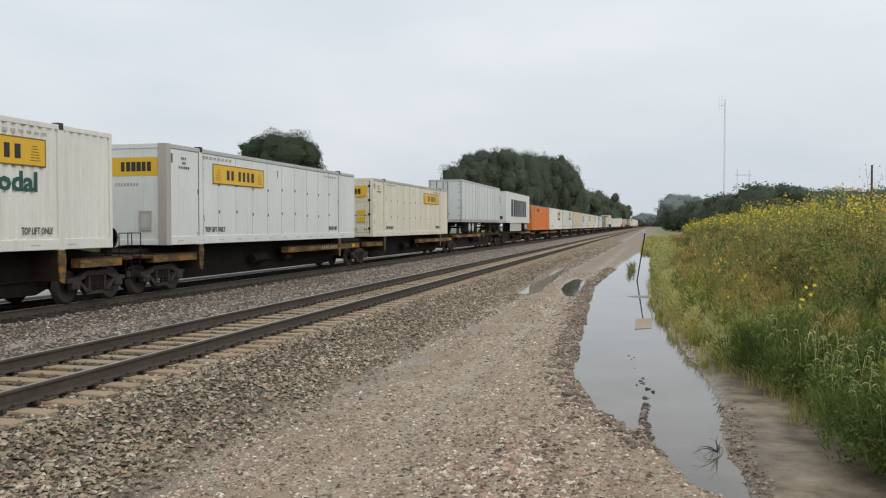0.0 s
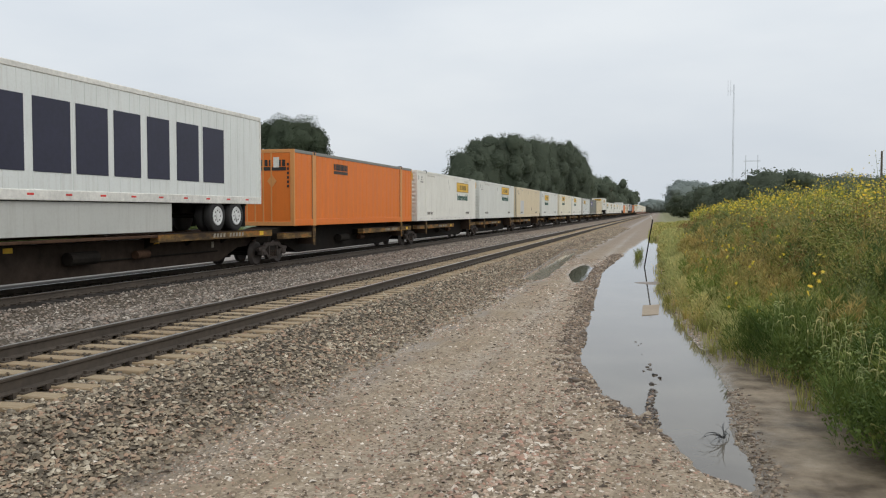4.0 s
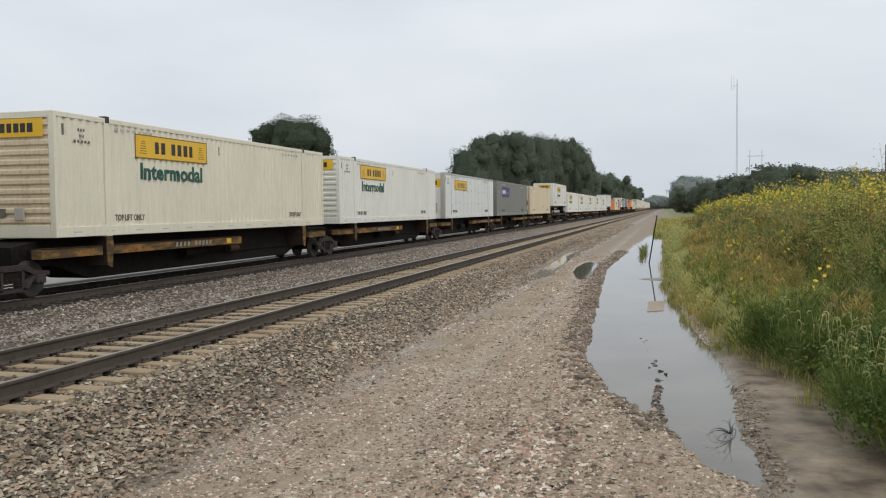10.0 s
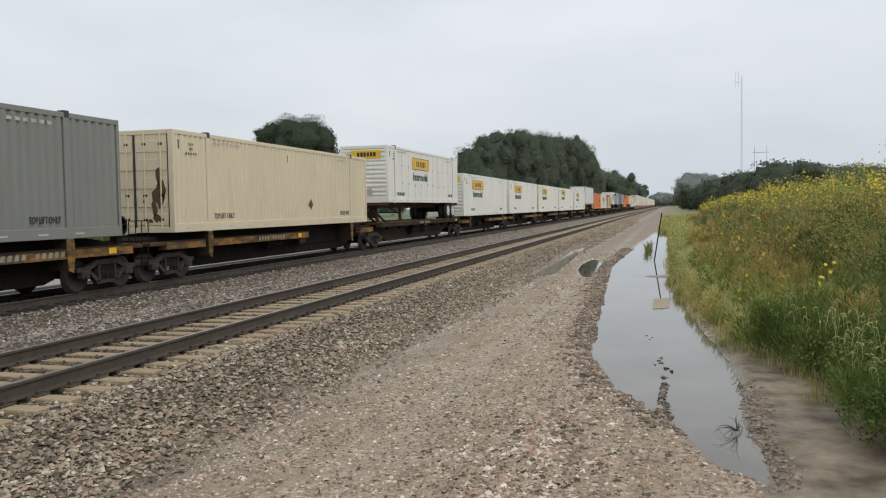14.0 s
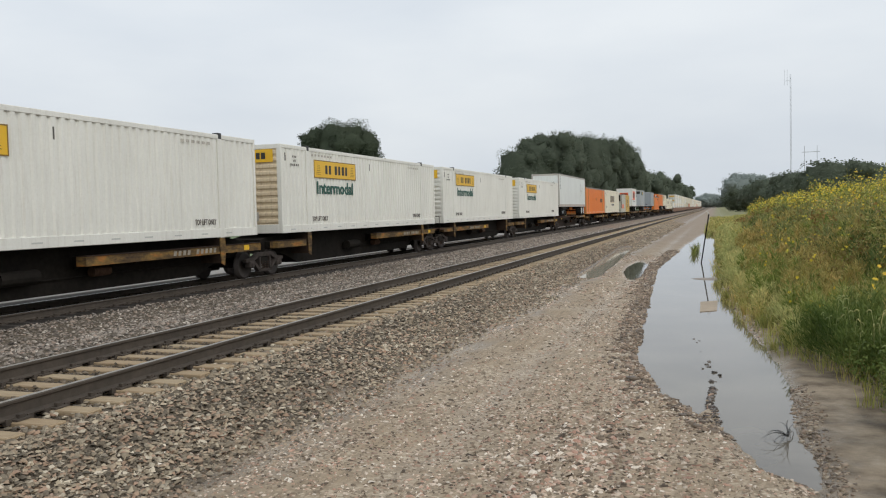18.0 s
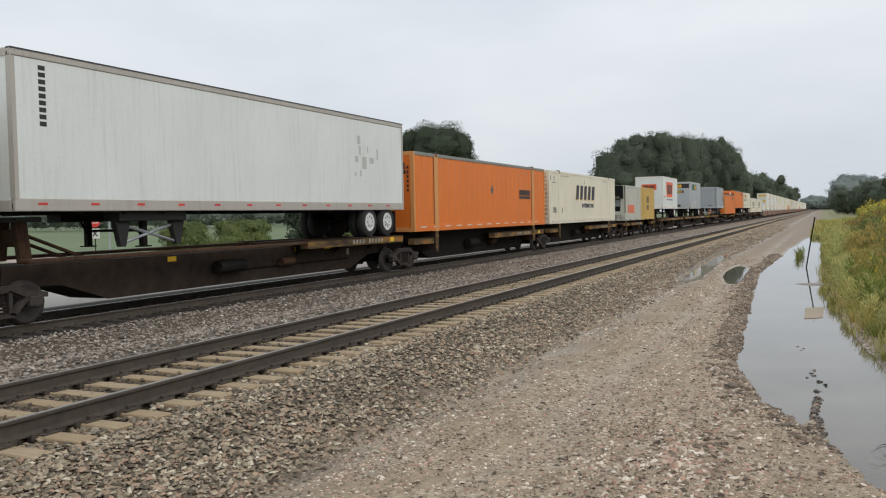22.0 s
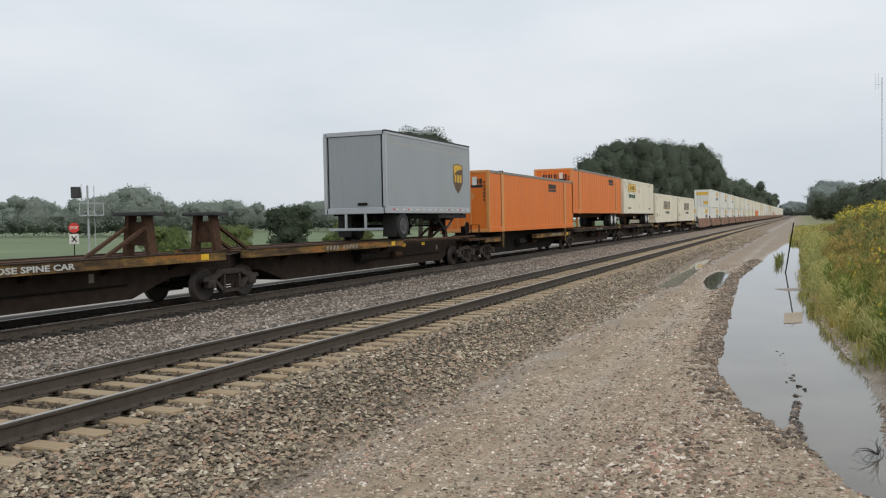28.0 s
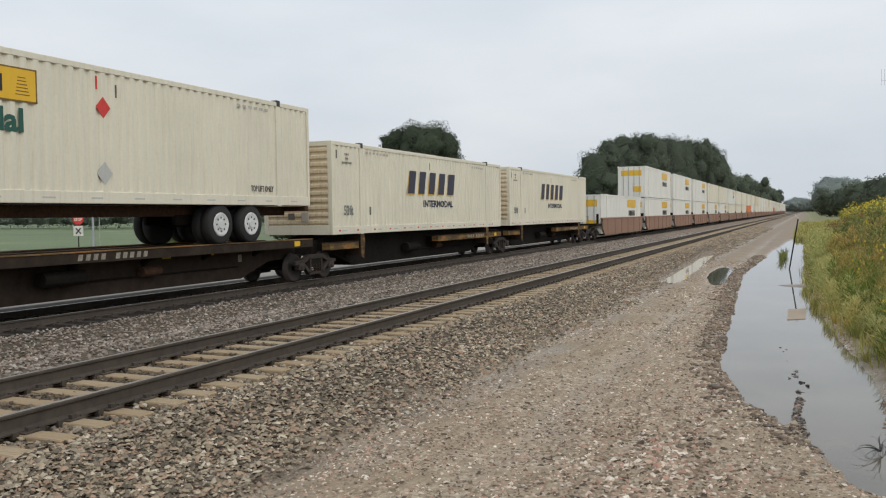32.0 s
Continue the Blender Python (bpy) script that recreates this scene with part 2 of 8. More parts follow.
# ---- geometry helpers ----
class Geo:
    """Collects boxes, prisms and tubes into one mesh."""

    def __init__(self):
        self.v, self.f = [], []

    def add(self, verts, faces):
        o = len(self.v)
        self.v += [tuple(p) for p in verts]
        self.f += [tuple(i + o for i in q) for q in faces]
        return self

    def box(self, x0, x1, y0, y1, z0, z1, bev=0.0):
        if bev <= 0:
            return self.add([(x0, y0, z0), (x1, y0, z0), (x1, y1, z0), (x0, y1, z0), (x0, y0, z1), (x1, y0, z1), (x1, y1, z1), (x0, y1, z1)],
                            [(3, 2, 1, 0), (4, 5, 6, 7), (0, 1, 5, 4), (1, 2, 6, 5), (2, 3, 7, 6), (3, 0, 4, 7)])
        b = bev
        prof = [(x0 + b, z0), (x1 - b, z0), (x1, z0 + b), (x1, z1 - b), (x1 - b, z1), (x0 + b, z1), (x0, z1 - b), (x0, z0 + b)]
        inner = [(x0 + b, z0 + b), (x1 - b, z0 + b), (x1 - b, z0 + b), (x1 - b, z1 - b), (x1 - b, z1 - b), (x0 + b, z1 - b), (x0 + b, z1 - b), (x0 + b, z0 + b)]
        vs = [(x, y0, z) for x, z in inner] + [(x, y0 + b, z) for x, z in prof] + [(x, y1 - b, z) for x, z in prof] + [(x, y1, z) for x, z in inner]
        fs = []
        for k in range(3):
            for i in range(8):
                j = (i + 1) % 8
                fs.append((k * 8 + i, k * 8 + j, k * 8 + 8 + j, k * 8 + 8 + i))
        fs += [(7, 6, 5, 4, 3, 2, 1, 0), tuple(range(24, 32))]
        return self.add(vs, fs)

    def prism_y(self, prof, y0, y1):
        """A closed (x, z) outline, counter-clockwise seen from -y, pulled along y."""
        k = len(prof)
        vs = [(x, y0, z) for x, z in prof] + [(x, y1, z) for x, z in prof]
        fs = [(i, (i + 1) % k, k + (i + 1) % k, k + i) for i in range(k)] + [tuple(range(k - 1, -1, -1)), tuple(range(k, 2 * k))]
        return self.add(vs, fs)

    def prism_x(self, prof, x0, x1):
        """A closed (y, z) outline pulled along x."""
        k = len(prof)
        vs = [(x0, y, z) for y, z in prof] + [(x1, y, z) for y, z in prof]
        fs = [(i, (i + 1) % k, k + (i + 1) % k, k + i) for i in range(k)] + [tuple(range(k - 1, -1, -1)), tuple(range(k, 2 * k))]
        return self.add(vs, fs)

    def tube(self, a, b, r0, r1=None, k=8):
        r1 = r0 if r1 is None else r1
        a, b = Vector(a), Vector(b)
        w = (b - a).normalized()
        u = w.cross(Vector((0, 0, 1)) if abs(w.z) < 0.9 else Vector((1, 0, 0))).normalized()
        t = w.cross(u)
        vs = []
        for p, r in ((a, r0), (b, r1)):
            for i in range(k):
                an = 2 * math.pi * i / k
                vs.append(p + u * (r * math.cos(an)) + t * (r * math.sin(an)))
        fs = [(i, (i + 1) % k, k + (i + 1) % k, k + i) for i in range(k)] + [tuple(range(k - 1, -1, -1)), tuple(range(k, 2 * k))]
        return self.add(vs, fs)

    def lathe_x(self, prof, cx, cy, cz, k=20):
        """Rings (x, r) about an axle along x."""
        vs, fs = [], []
        for x, r in prof:
            for i in range(k):
                an = 2 * math.pi * i / k
                vs.append((cx + x, cy + r * math.cos(an), cz + r * math.sin(an)))
        for q in range(len(prof) - 1):
            for i in range(k):
                j = (i + 1) % k
                fs.append((q * k + i, q * k + j, q * k + k + j, q * k + k + i))
        fs += [tuple(range(k)), tuple(range((len(prof) - 1) * k, len(prof) * k))]
        return self.add(vs, fs)

    def mesh(self, name, mat, smooth=False):
        me = bpy.data.meshes.new(name)
        me.from_pydata(self.v, [], self.f)
        if mat:
            me.materials.append(mat)
        bm = bmesh.new()
        bm.from_mesh(me)
        bmesh.ops.recalc_face_normals(bm, faces=bm.faces)
        bm.to_mesh(me)
        bm.free()
        if smooth:
            me.polygons.foreach_set("use_smooth", [True] * len(me.polygons))
        return me


def part(name, geo, mat, parent, label="", smooth=False):
    """One mesh object, under a thing or a part when parent is given."""
    if isinstance(geo, list):
        return [part(name, g, mat, parent, label, smooth) for g in geo][0]
    ob = new(name, geo if isinstance(geo, bpy.types.Mesh) else geo.mesh(name, mat, smooth))
    ob.parent = parent
    return tagged(ob, label)


def fast_mesh(name, verts, faces, mat):
    """One mesh from arrays: all faces with the same number of corners."""
    verts, faces = np.asarray(verts, np.float32), np.asarray(faces, np.int32)
    me = bpy.data.meshes.new(name)
    me.vertices.add(len(verts))
    me.vertices.foreach_set("co", verts.ravel())
    k = faces.shape[1]
    me.loops.add(faces.size)
    me.loops.foreach_set("vertex_index", faces.ravel())
    me.polygons.add(len(faces))
    me.polygons.foreach_set("loop_start", np.arange(0, faces.size, k, dtype=np.int32))
    me.update(calc_edges=True)
    me.validate()
    if mat:
        me.materials.append(mat)
    return me


def lettering(name, body, size, mat, parent, at, width=None, depth=0.004, label="", axis="side", bold=0.03):
    """Letters in the built-in face, as a mesh. axis side: read from +x with the line running along +y; end: read from -y."""
    cu = bpy.data.curves.new(name, 'FONT')
    cu.body, cu.size, cu.extrude, cu.resolution_u, cu.offset = body, size, depth, 2, size * bold
    tmp = bpy.data.objects.new(name, cu)
    me = bpy.data.meshes.new_from_object(tmp)
    bpy.data.objects.remove(tmp)
    xs = [v.co.x for v in me.vertices]
    sc = width / (max(xs) - min(xs)) if width else 1.0
    x0 = min(xs)
    for v in me.vertices:
        x, y, z = (v.co.x - x0) * sc, v.co.y, v.co.z
        v.co = (at[0] + z, at[1] + x, at[2] + y) if axis == "side" else (at[0] + x, at[1] - z, at[2] + y)
    me.materials.clear()
    me.materials.append(mat)
    ob = new(name, me)
    ob.parent = parent
    return tagged(ob, label)


rng = np.random.default_rng(7)


def thing(name, label, category, group="", kind=""):
    return tagged(new(name), label, category, group, kind)

# ---- ground: one sheet, with the track beds, the dirt road, the ditch and the weedy bank ----
SHORE_L = ((4, 1.4), (7.2, 0.75), (7.7, 0.36), (8.57, 0.14), (9.31, -0.14), (10.8, -0.72), (12.76, -1.15), (18.3, -1.47), (32, -2.12), (51, -1.75), (72, -1.1), (80, -0.3))
SHORE_R = ((4, 1.5), (7.2, 0.76), (8.3, 0.76), (10.8, 0.78), (12.76, 0.86), (14.8, 0.62), (17.8, 0.45), (22, 0.22), (29.7, 0.15), (45, 0.36), (72, 0.30), (80, -0.2))
SH_LY, SH_LX = np.array(SHORE_L).T
SH_RY, SH_RX = np.array(SHORE_R).T


def smooth_step(a, b, x):
    t = np.clip((x - a) / (b - a), 0, 1)
    return t * t * (3 - 2 * t)


def wobble(x, y, s, seed):
    """Cheap smooth two-dimensional wobble in -1..1."""
    r = np.random.default_rng(seed)
    out = np.zeros_like(np.asarray(x, float) + np.asarray(y, float))
    for k in range(6):
        a, p, q = r.uniform(0, 2 * np.pi), r.uniform(0, 6.28), s * (1.0 + 0.75 * k)
        out = out + np.sin((np.cos(a) * x + np.sin(a) * y) * q + p) / (1 + 0.6 * k)
    return out / 2.6


def ground_z(x, y):
    x, y = np.asarray(x, float), np.asarray(y, float)
    # the train's track bed, level out to a wide stone shoulder
    z = np.where(x < -11, -0.30 + (FAR_Z - 0.19 + 0.30) * smooth_step(-27.0, -22.0, x), FAR_Z - 0.19)
    # between the tracks and up to the empty one
    z = np.where(x > -13.2, FAR_Z - 0.19 - 0.06 * smooth_step(-13.2, -12.0, x) + (NEAR_Z - 0.235 - FAR_Z + 0.25) * smooth_step(-11.6, -9.4, x), z)
    # shoulder down to the road
    z = np.where(x > -5.45, NEAR_Z - 0.235 - (NEAR_Z - 0.235) * np.clip((x + 5.45) / 1.15, 0, 1) ** 0.9, z)
    near = np.clip(1 - (y - 60) / 60, 0, 1)
    road = smooth_step(-4.3, -3.9, x) * (1 - smooth_step(-1.0, 0.0, x))
    ruts = -0.035 * np.exp(-((x + 4.15) / 0.22) ** 2) - 0.03 * np.exp(-((x + 2.55) / 0.25) ** 2) + 0.015 * np.exp(-((x + 3.3) / 0.4) ** 2)
    z = z + road * (ruts + 0.012 * wobble(x, y, 1.3, 3)) * near
    # hollows in the road that hold water
    wv = 0.12 * wobble(x, y, 0.8, 15)
    mid = -4.12 - 0.040 * (y - 28)
    pool = np.exp(-(((x - mid + 0.5 * wv) / 0.44) ** 4)) * smooth_step(26.5, 30, y) * (1 - smooth_step(49, 53, y))
    pool = np.maximum(pool, np.exp(-(((x + 4.85 + wv) / 0.22) ** 4)) * smooth_step(55, 58, y) * (1 - smooth_step(63, 66, y)))
    pool = np.maximum(pool, np.exp(-((((x + 2.86 + 0.055 * (y - 32) + 0.6 * wv) / 0.40) ** 2 + ((y - 32) / 4.4) ** 2) ** 2)))
    pool = np.clip(pool, 0, 1)
    z = z * (1 - pool) - 0.15 * pool
    # ditch
    sl, sr = np.interp(y, SH_LY, SH_LX), np.interp(y, SH_RY, SH_RX)
    edge = 0.10 * wobble(x, y, 2.2, 5) + 0.05 * wobble(x, y, 6.0, 6)
    ins = np.minimum(x - sl + edge, sr - x + edge * 0.8)
    dz = -0.06 - 0.10 * np.clip(ins / 0.35, -0.6, 1.0)
    dmask = smooth_step(-0.5, -0.02, ins) * np.where((y > 6.8) & (y < 82), 1, 0)
    z = z * (1 - dmask) + dz * dmask
    # the stony bar that stands out of the water, and lone stones' shoals
    bar = np.exp(-((x + 0.08 + 0.03 * wobble(x, y, 5, 9)) / 0.075) ** 2) * smooth_step(8.8, 9.6, y) * (1 - smooth_step(10.9, 11.7, y))
    z = z + 0.115 * bar * (y < 13)
    # mud margin, then the bank
    mud = smooth_step(0.8, 1.6, x)
    bank0 = np.interp(y, (5, 8, 11, 12, 13, 14.8, 20, 25, 60, 90), (2.1, 1.75, 1.75, 1.45, 1.15, 0.85, 0.38, 0.10, 0.10, 0.10))
    rise = np.clip(0.75 * smooth_step(bank0 + 0.2, bank0 + 4.2, x) + 0.25 * smooth_step(bank0 + 2.2, bank0 + 2.9, x), 0, 1)
    top = np.interp(y, (0, 30, 60, 100, 160), (1.15, 1.15, 0.9, 0.6, 0.2))
    z = z + rise * top + 0.05 * rise * wobble(x, y, 1.1, 11)
    z = np.where(x > 20, z * (1 - smooth_step(20, 60, x)) + 0.0, z)
    return z


def spaced(pieces):
    out = []
    for a, b, n in pieces:
        out += list(np.linspace(a, b, n, endpoint=False))
    return np.array(out + [pieces[-1][1]])


gx = spaced([(-3000, -300, 9), (-300, -60, 12), (-60, -28, 10), (-28, -13.5, 40), (-13.5, -9, 24), (-9, -5.5, 20), (-5.5, -1.6, 52), (-1.6, 2.2, 70), (2.2, 6, 22), (6, 20, 14), (20, 100, 10), (100, 3000, 8)])
gy = spaced([(-600, -40, 8), (-40, 4, 12), (4, 13, 110), (13, 24, 80), (24, 50, 90), (50, 90, 60), (90, 200, 30), (200, 800, 20), (800, 3500, 8)])
GX, GY = np.meshgrid(gx, gy)
GZ = ground_z(GX, GY)
gi = np.arange(GX.size).reshape(GX.shape)
gfaces = np.stack([gi[:-1, :-1], gi[:-1, 1:], gi[1:, 1:], gi[1:, :-1]], -1).reshape(-1, 4)


def ground_material():
    m, n, l, b = material("gravel_dirt_and_grass")
    geo = n.new("ShaderNodeNewGeometry")
    pos = geo.outputs["Position"]
    sep = n.new("ShaderNodeSeparateXYZ")
    l.new(pos, sep.inputs[0])
    x, y, z = sep.outputs
    wob = math_node(n, l, 'MULTIPLY', math_node(n, l, 'SUBTRACT', noise_tex(n, l, 0.9, 4, 0.6, pos), 0.5), 1.6)
    xw = math_node(n, l, 'ADD', x, wob)
    def step(src, a, bb):
        mr = n.new("ShaderNodeMapRange")
        mr.inputs["From Min"].default_value, mr.inputs["From Max"].default_value = a, bb
        l.new(src, mr.inputs["Value"])
        return mr.outputs[0]
    # crushed stone, with the shade of its gaps put into the colour
    vor = n.new("ShaderNodeTexVoronoi")
    vor.inputs["Scale"].default_value = 19.0
    l.new(pos, vor.inputs["Vector"])
    stone = ramp(n, l, vor.outputs["Color"], [(0.1, (0.14, 0.115, 0.085)), (0.42, (0.33, 0.275, 0.205)), (0.62, (0.42, 0.335, 0.25)), (0.8, (0.54, 0.46, 0.36)), (0.95, (0.30, 0.25, 0.20))])
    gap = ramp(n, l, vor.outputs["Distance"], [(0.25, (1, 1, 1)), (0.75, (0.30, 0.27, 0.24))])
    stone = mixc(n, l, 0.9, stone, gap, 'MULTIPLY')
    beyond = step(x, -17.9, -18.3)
    # near bed darkened, standing in for shade beneath the loose stones
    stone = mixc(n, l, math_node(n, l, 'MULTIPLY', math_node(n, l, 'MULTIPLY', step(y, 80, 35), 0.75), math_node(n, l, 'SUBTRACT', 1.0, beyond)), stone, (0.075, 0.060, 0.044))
    stone = mixc(n, l, math_node(n, l, 'MULTIPLY', beyond, 0.7), stone, (0.50, 0.48, 0.45))
    # stone under the train: oil black, with the train's shade painted in
    oil_and_shade = math_node(n, l, 'MULTIPLY', step(x, -18.3, -17.9), step(math_node(n, l, 'ADD', x, math_node(n, l, 'MULTIPLY', wob, 0.3)), -13.2, -13.7))
    stone = mixc(n, l, math_node(n, l, 'MULTIPLY', oil_and_shade, 0.88), stone, (0.022, 0.019, 0.017))
    # wet dirt of the road
    fine = noise_tex(n, l, 35, 6, 0.7, pos)
    mp = n.new("ShaderNodeMapping")
    mp.inputs["Scale"].default_value = (2.2, 0.25, 1)
    l.new(pos, mp.inputs[0])
    lanes = noise_tex(n, l, 1.4, 5, 0.6, mp.outputs[0])
    dirt = ramp(n, l, fine, [(0.28, (0.215, 0.165, 0.108)), (0.55, (0.345, 0.268, 0.182)), (0.8, (0.48, 0.385, 0.275))])
    dirt = mixc(n, l, ramp(n, l, lanes, [(0.35, (0, 0, 0)), (0.7, (1, 1, 1))]), dirt, (0.36, 0.282, 0.195))
    trk = ramp(n, l, noise_tex(n, l, 5.0, 4, 0.6, mp.outputs[0]), [(0.38, (0.62, 0.60, 0.58)), (0.55, (1.0, 1.0, 1.0)), (0.7, (1.12, 1.10, 1.08))])
    dirt = mixc(n, l, 0.8, dirt, trk, 'MULTIPLY')
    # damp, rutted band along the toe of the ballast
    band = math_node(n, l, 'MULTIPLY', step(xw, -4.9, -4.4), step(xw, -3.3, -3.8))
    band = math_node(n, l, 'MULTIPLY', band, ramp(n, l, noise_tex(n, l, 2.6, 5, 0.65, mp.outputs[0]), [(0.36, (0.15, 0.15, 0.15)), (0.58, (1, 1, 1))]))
    # pebbles in the road
    vor2 = n.new("ShaderNodeTexVoronoi")
    vor2.inputs["Scale"].default_value = 30.0
    l.new(pos, vor2.inputs["Vector"])
    peb = ramp(n, l, vor2.outputs["Color"], [(0.2, (0.19, 0.15, 0.105)), (0.5, (0.37, 0.295, 0.21)), (0.9, (0.56, 0.47, 0.36))])
    pebm = math_node(n, l, 'MULTIPLY', ramp(n, l, noise_tex(n, l, 1.2, 5, 0.65, pos), [(0.38, (0, 0, 0)), (0.62, (1, 1, 1))]), 0.85)
    dirt = mixc(n, l, pebm, dirt, peb)
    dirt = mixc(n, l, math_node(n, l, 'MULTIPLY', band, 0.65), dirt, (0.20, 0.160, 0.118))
    # soil and grass
    grass = ramp(n, l, noise_tex(n, l, 3.5, 6, 0.7, pos), [(0.3, (0.022, 0.026, 0.010)), (0.5, (0.06, 0.065, 0.022)), (0.65, (0.12, 0.095, 0.045)), (0.8, (0.15, 0.15, 0.05))])
    field = ramp(n, l, noise_tex(n, l, 0.05, 5, 0.6, pos), [(0.3, (0.125, 0.165, 0.09)), (0.6, (0.17, 0.21, 0.115)), (0.75, (0.26, 0.27, 0.14))])
    mud = ramp(n, l, noise_tex(n, l, 1.8, 6, 0.65, pos), [(0.36, (0.11, 0.082, 0.056)), (0.5, (0.22, 0.172, 0.12)), (0.68, (0.36, 0.29, 0.21))])
    col = mixc(n, l, step(xw, -4.55, -4.15), stone, dirt)
    low = step(z, 0.0, -0.075)
    muddy = math_node(n, l, 'MULTIPLY', low, step(x, -1.9, -1.5))
    col = mixc(n, l, muddy, col, mud)
    col = mixc(n, l, math_node(n, l, 'MULTIPLY', step(xw, 0.6, 0.9), math_node(n, l, 'SUBTRACT', 1.0, step(z, 0.03, 0.12))), col, mud)
    col = mixc(n, l, math_node(n, l, 'MULTIPLY', step(xw, 0.3, 1.0), step(z, 0.03, 0.14)), col, grass)
    col = mixc(n, l, math_node(n, l, 'MULTIPLY', step(y, 28, 60), math_node(n, l, 'MULTIPLY', step(x, -18.2, -17.8), 0.55)), col, (0.245, 0.190, 0.150))
    faraway = step(y, 85, 120)
    col = mixc(n, l, math_node(n, l, 'MULTIPLY', faraway, step(x, -1.5, 0.5)), col, mixc(n, l, 0.75, field, (0.27, 0.25, 0.13)))
    col = mixc(n, l, step(xw, -25.0, -26.5), col, field)
    l.new(col, b.inputs["Base Color"])
    rough = math_node(n, l, 'SUBTRACT', 0.88, math_node(n, l, 'MULTIPLY', math_node(n, l, 'MULTIPLY', step(z, 0.02, -0.05), step(x, -6.0, -5.0)), 0.55))
    wet = math_node(n, l, 'MULTIPLY', step(x, 0.5, 0.9), math_node(n, l, 'MULTIPLY', step(z, 0.10, 0.0), ramp(n, l, noise_tex(n, l, 1.3, 4, 0.6, pos), [(0.42, (0, 0, 0)), (0.6, (0.35, 0.35, 0.35))])))
    rough = math_node(n, l, 'SUBTRACT', rough, wet)
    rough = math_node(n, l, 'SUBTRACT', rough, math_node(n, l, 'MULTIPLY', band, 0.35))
    l.new(rough, b.inputs["Roughness"])
    b.inputs["Specular IOR Level"].default_value = 0.25
    h = math_node(n, l, 'ADD', math_node(n, l, 'MULTIPLY', vor.outputs["Distance"], math_node(n, l, 'SUBTRACT', math_node(n, l, 'MULTIPLY', step(xw, -4.55, -4.15), 0.8), 1.0)), math_node(n, l, 'MULTIPLY', fine, 0.35))
    bump(n, l, h, 0.7, 0.03, b.inputs["Normal"])
    return m


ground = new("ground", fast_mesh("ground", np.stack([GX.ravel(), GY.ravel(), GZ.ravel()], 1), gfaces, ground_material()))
ground.data.polygons.foreach_set("use_smooth", [True] * len(ground.data.polygons))
tagged(ground, "gravel track bed, muddy dirt road and grassy ground", "ground", kind="structure")


def water_material(name, dark, pale, gloss=0.75, rough=0.03):
    m, n, l, b = material(name)
    pos = n.new("ShaderNodeNewGeometry").outputs["Position"]
    l.new(ramp(n, l, noise_tex(n, l, 0.7, 4, 0.6, pos), [(0.35, dark), (0.7, pale)]), b.inputs["Base Color"])
    b.inputs["Roughness"].default_value, b.inputs["IOR"].default_value = rough, 1.33
    b.inputs["Specular IOR Level"].default_value = gloss
    bump(n, l, noise_tex(n, l, 5, 3, 0.5, pos), 0.02, 0.01, b.inputs["Normal"])
    return m


WATER = water_material("muddy_still_water", (0.10, 0.085, 0.065), (0.16, 0.14, 0.11))
SILTY = water_material("silty_puddle_water", (0.38, 0.32, 0.255), (0.48, 0.41, 0.335), 0.8, 0.03)


def sheet(name, x0, x1, y0, y1, z, label, mat=None):
    ob = new(name, fast_mesh(name, [(x0, y0, z), (x1, y0, z), (x1, y1, z), (x0, y1, z)], [(0, 1, 2, 3)], mat or WATER))
    return tagged(ob, label, "puddle", kind="structure")


sheet("water", -2.43, 1.25, 6.9, 80, WATER_Z, "still muddy rainwater in the roadside ditch")
sheet("water", -5.6, -3.7, 24, 68, -0.058, "shallow rain puddle in the wheel rut", SILTY)
sheet("water", -3.65, -2.44, 26.5, 37.5, -0.062, "small rain puddle on the road")

# ---- tracks ----
RAIL_PROF = [(-0.07, 0), (0.07, 0), (0.07, 0.014), (0.012, 0.034), (0.010, 0.125), (0.034, 0.138), (0.036, 0.160), (0.028, 0.170), (-0.028, 0.170), (-0.036, 0.160), (-0.034, 0.138), (-0.010, 0.125), (-0.012, 0.034), (-0.07, 0.014)]
TIE_WOOD = None


def tie_material():
    m, n, l, b = material("sun_bleached_tie_timber")
    co = coords(n)
    oi = n.new("ShaderNodeObjectInfo")
    mp = n.new("ShaderNodeMapping")
    mp.inputs["Scale"].default_value = (1.0, 14, 14)
    l.new(co, mp.inputs[0])
    g = noise_tex(n, l, 3.0, 6, 0.7, mp.outputs[0])
    col = ramp(n, l, g, [(0.3, (0.20, 0.145, 0.085)), (0.5, (0.36, 0.275, 0.17)), (0.75, (0.46, 0.37, 0.25))])
    col = mixc(n, l, math_node(n, l, 'MULTIPLY', oi.outputs["Random"], 0.45), col, (0.30, 0.20, 0.11))
    l.new(col, b.inputs["Base Color"])
    b.inputs["Roughness"].default_value = 0.85
    bump(n, l, g, 0.5, 0.01, b.inputs["Normal"])
    return m


TIE = tie_material()
TIE_DARK = plain("dark_creosoted_tie", (0.05, 0.042, 0.036), 0.85, scale=9, vary=0.5, bmp=0.3)


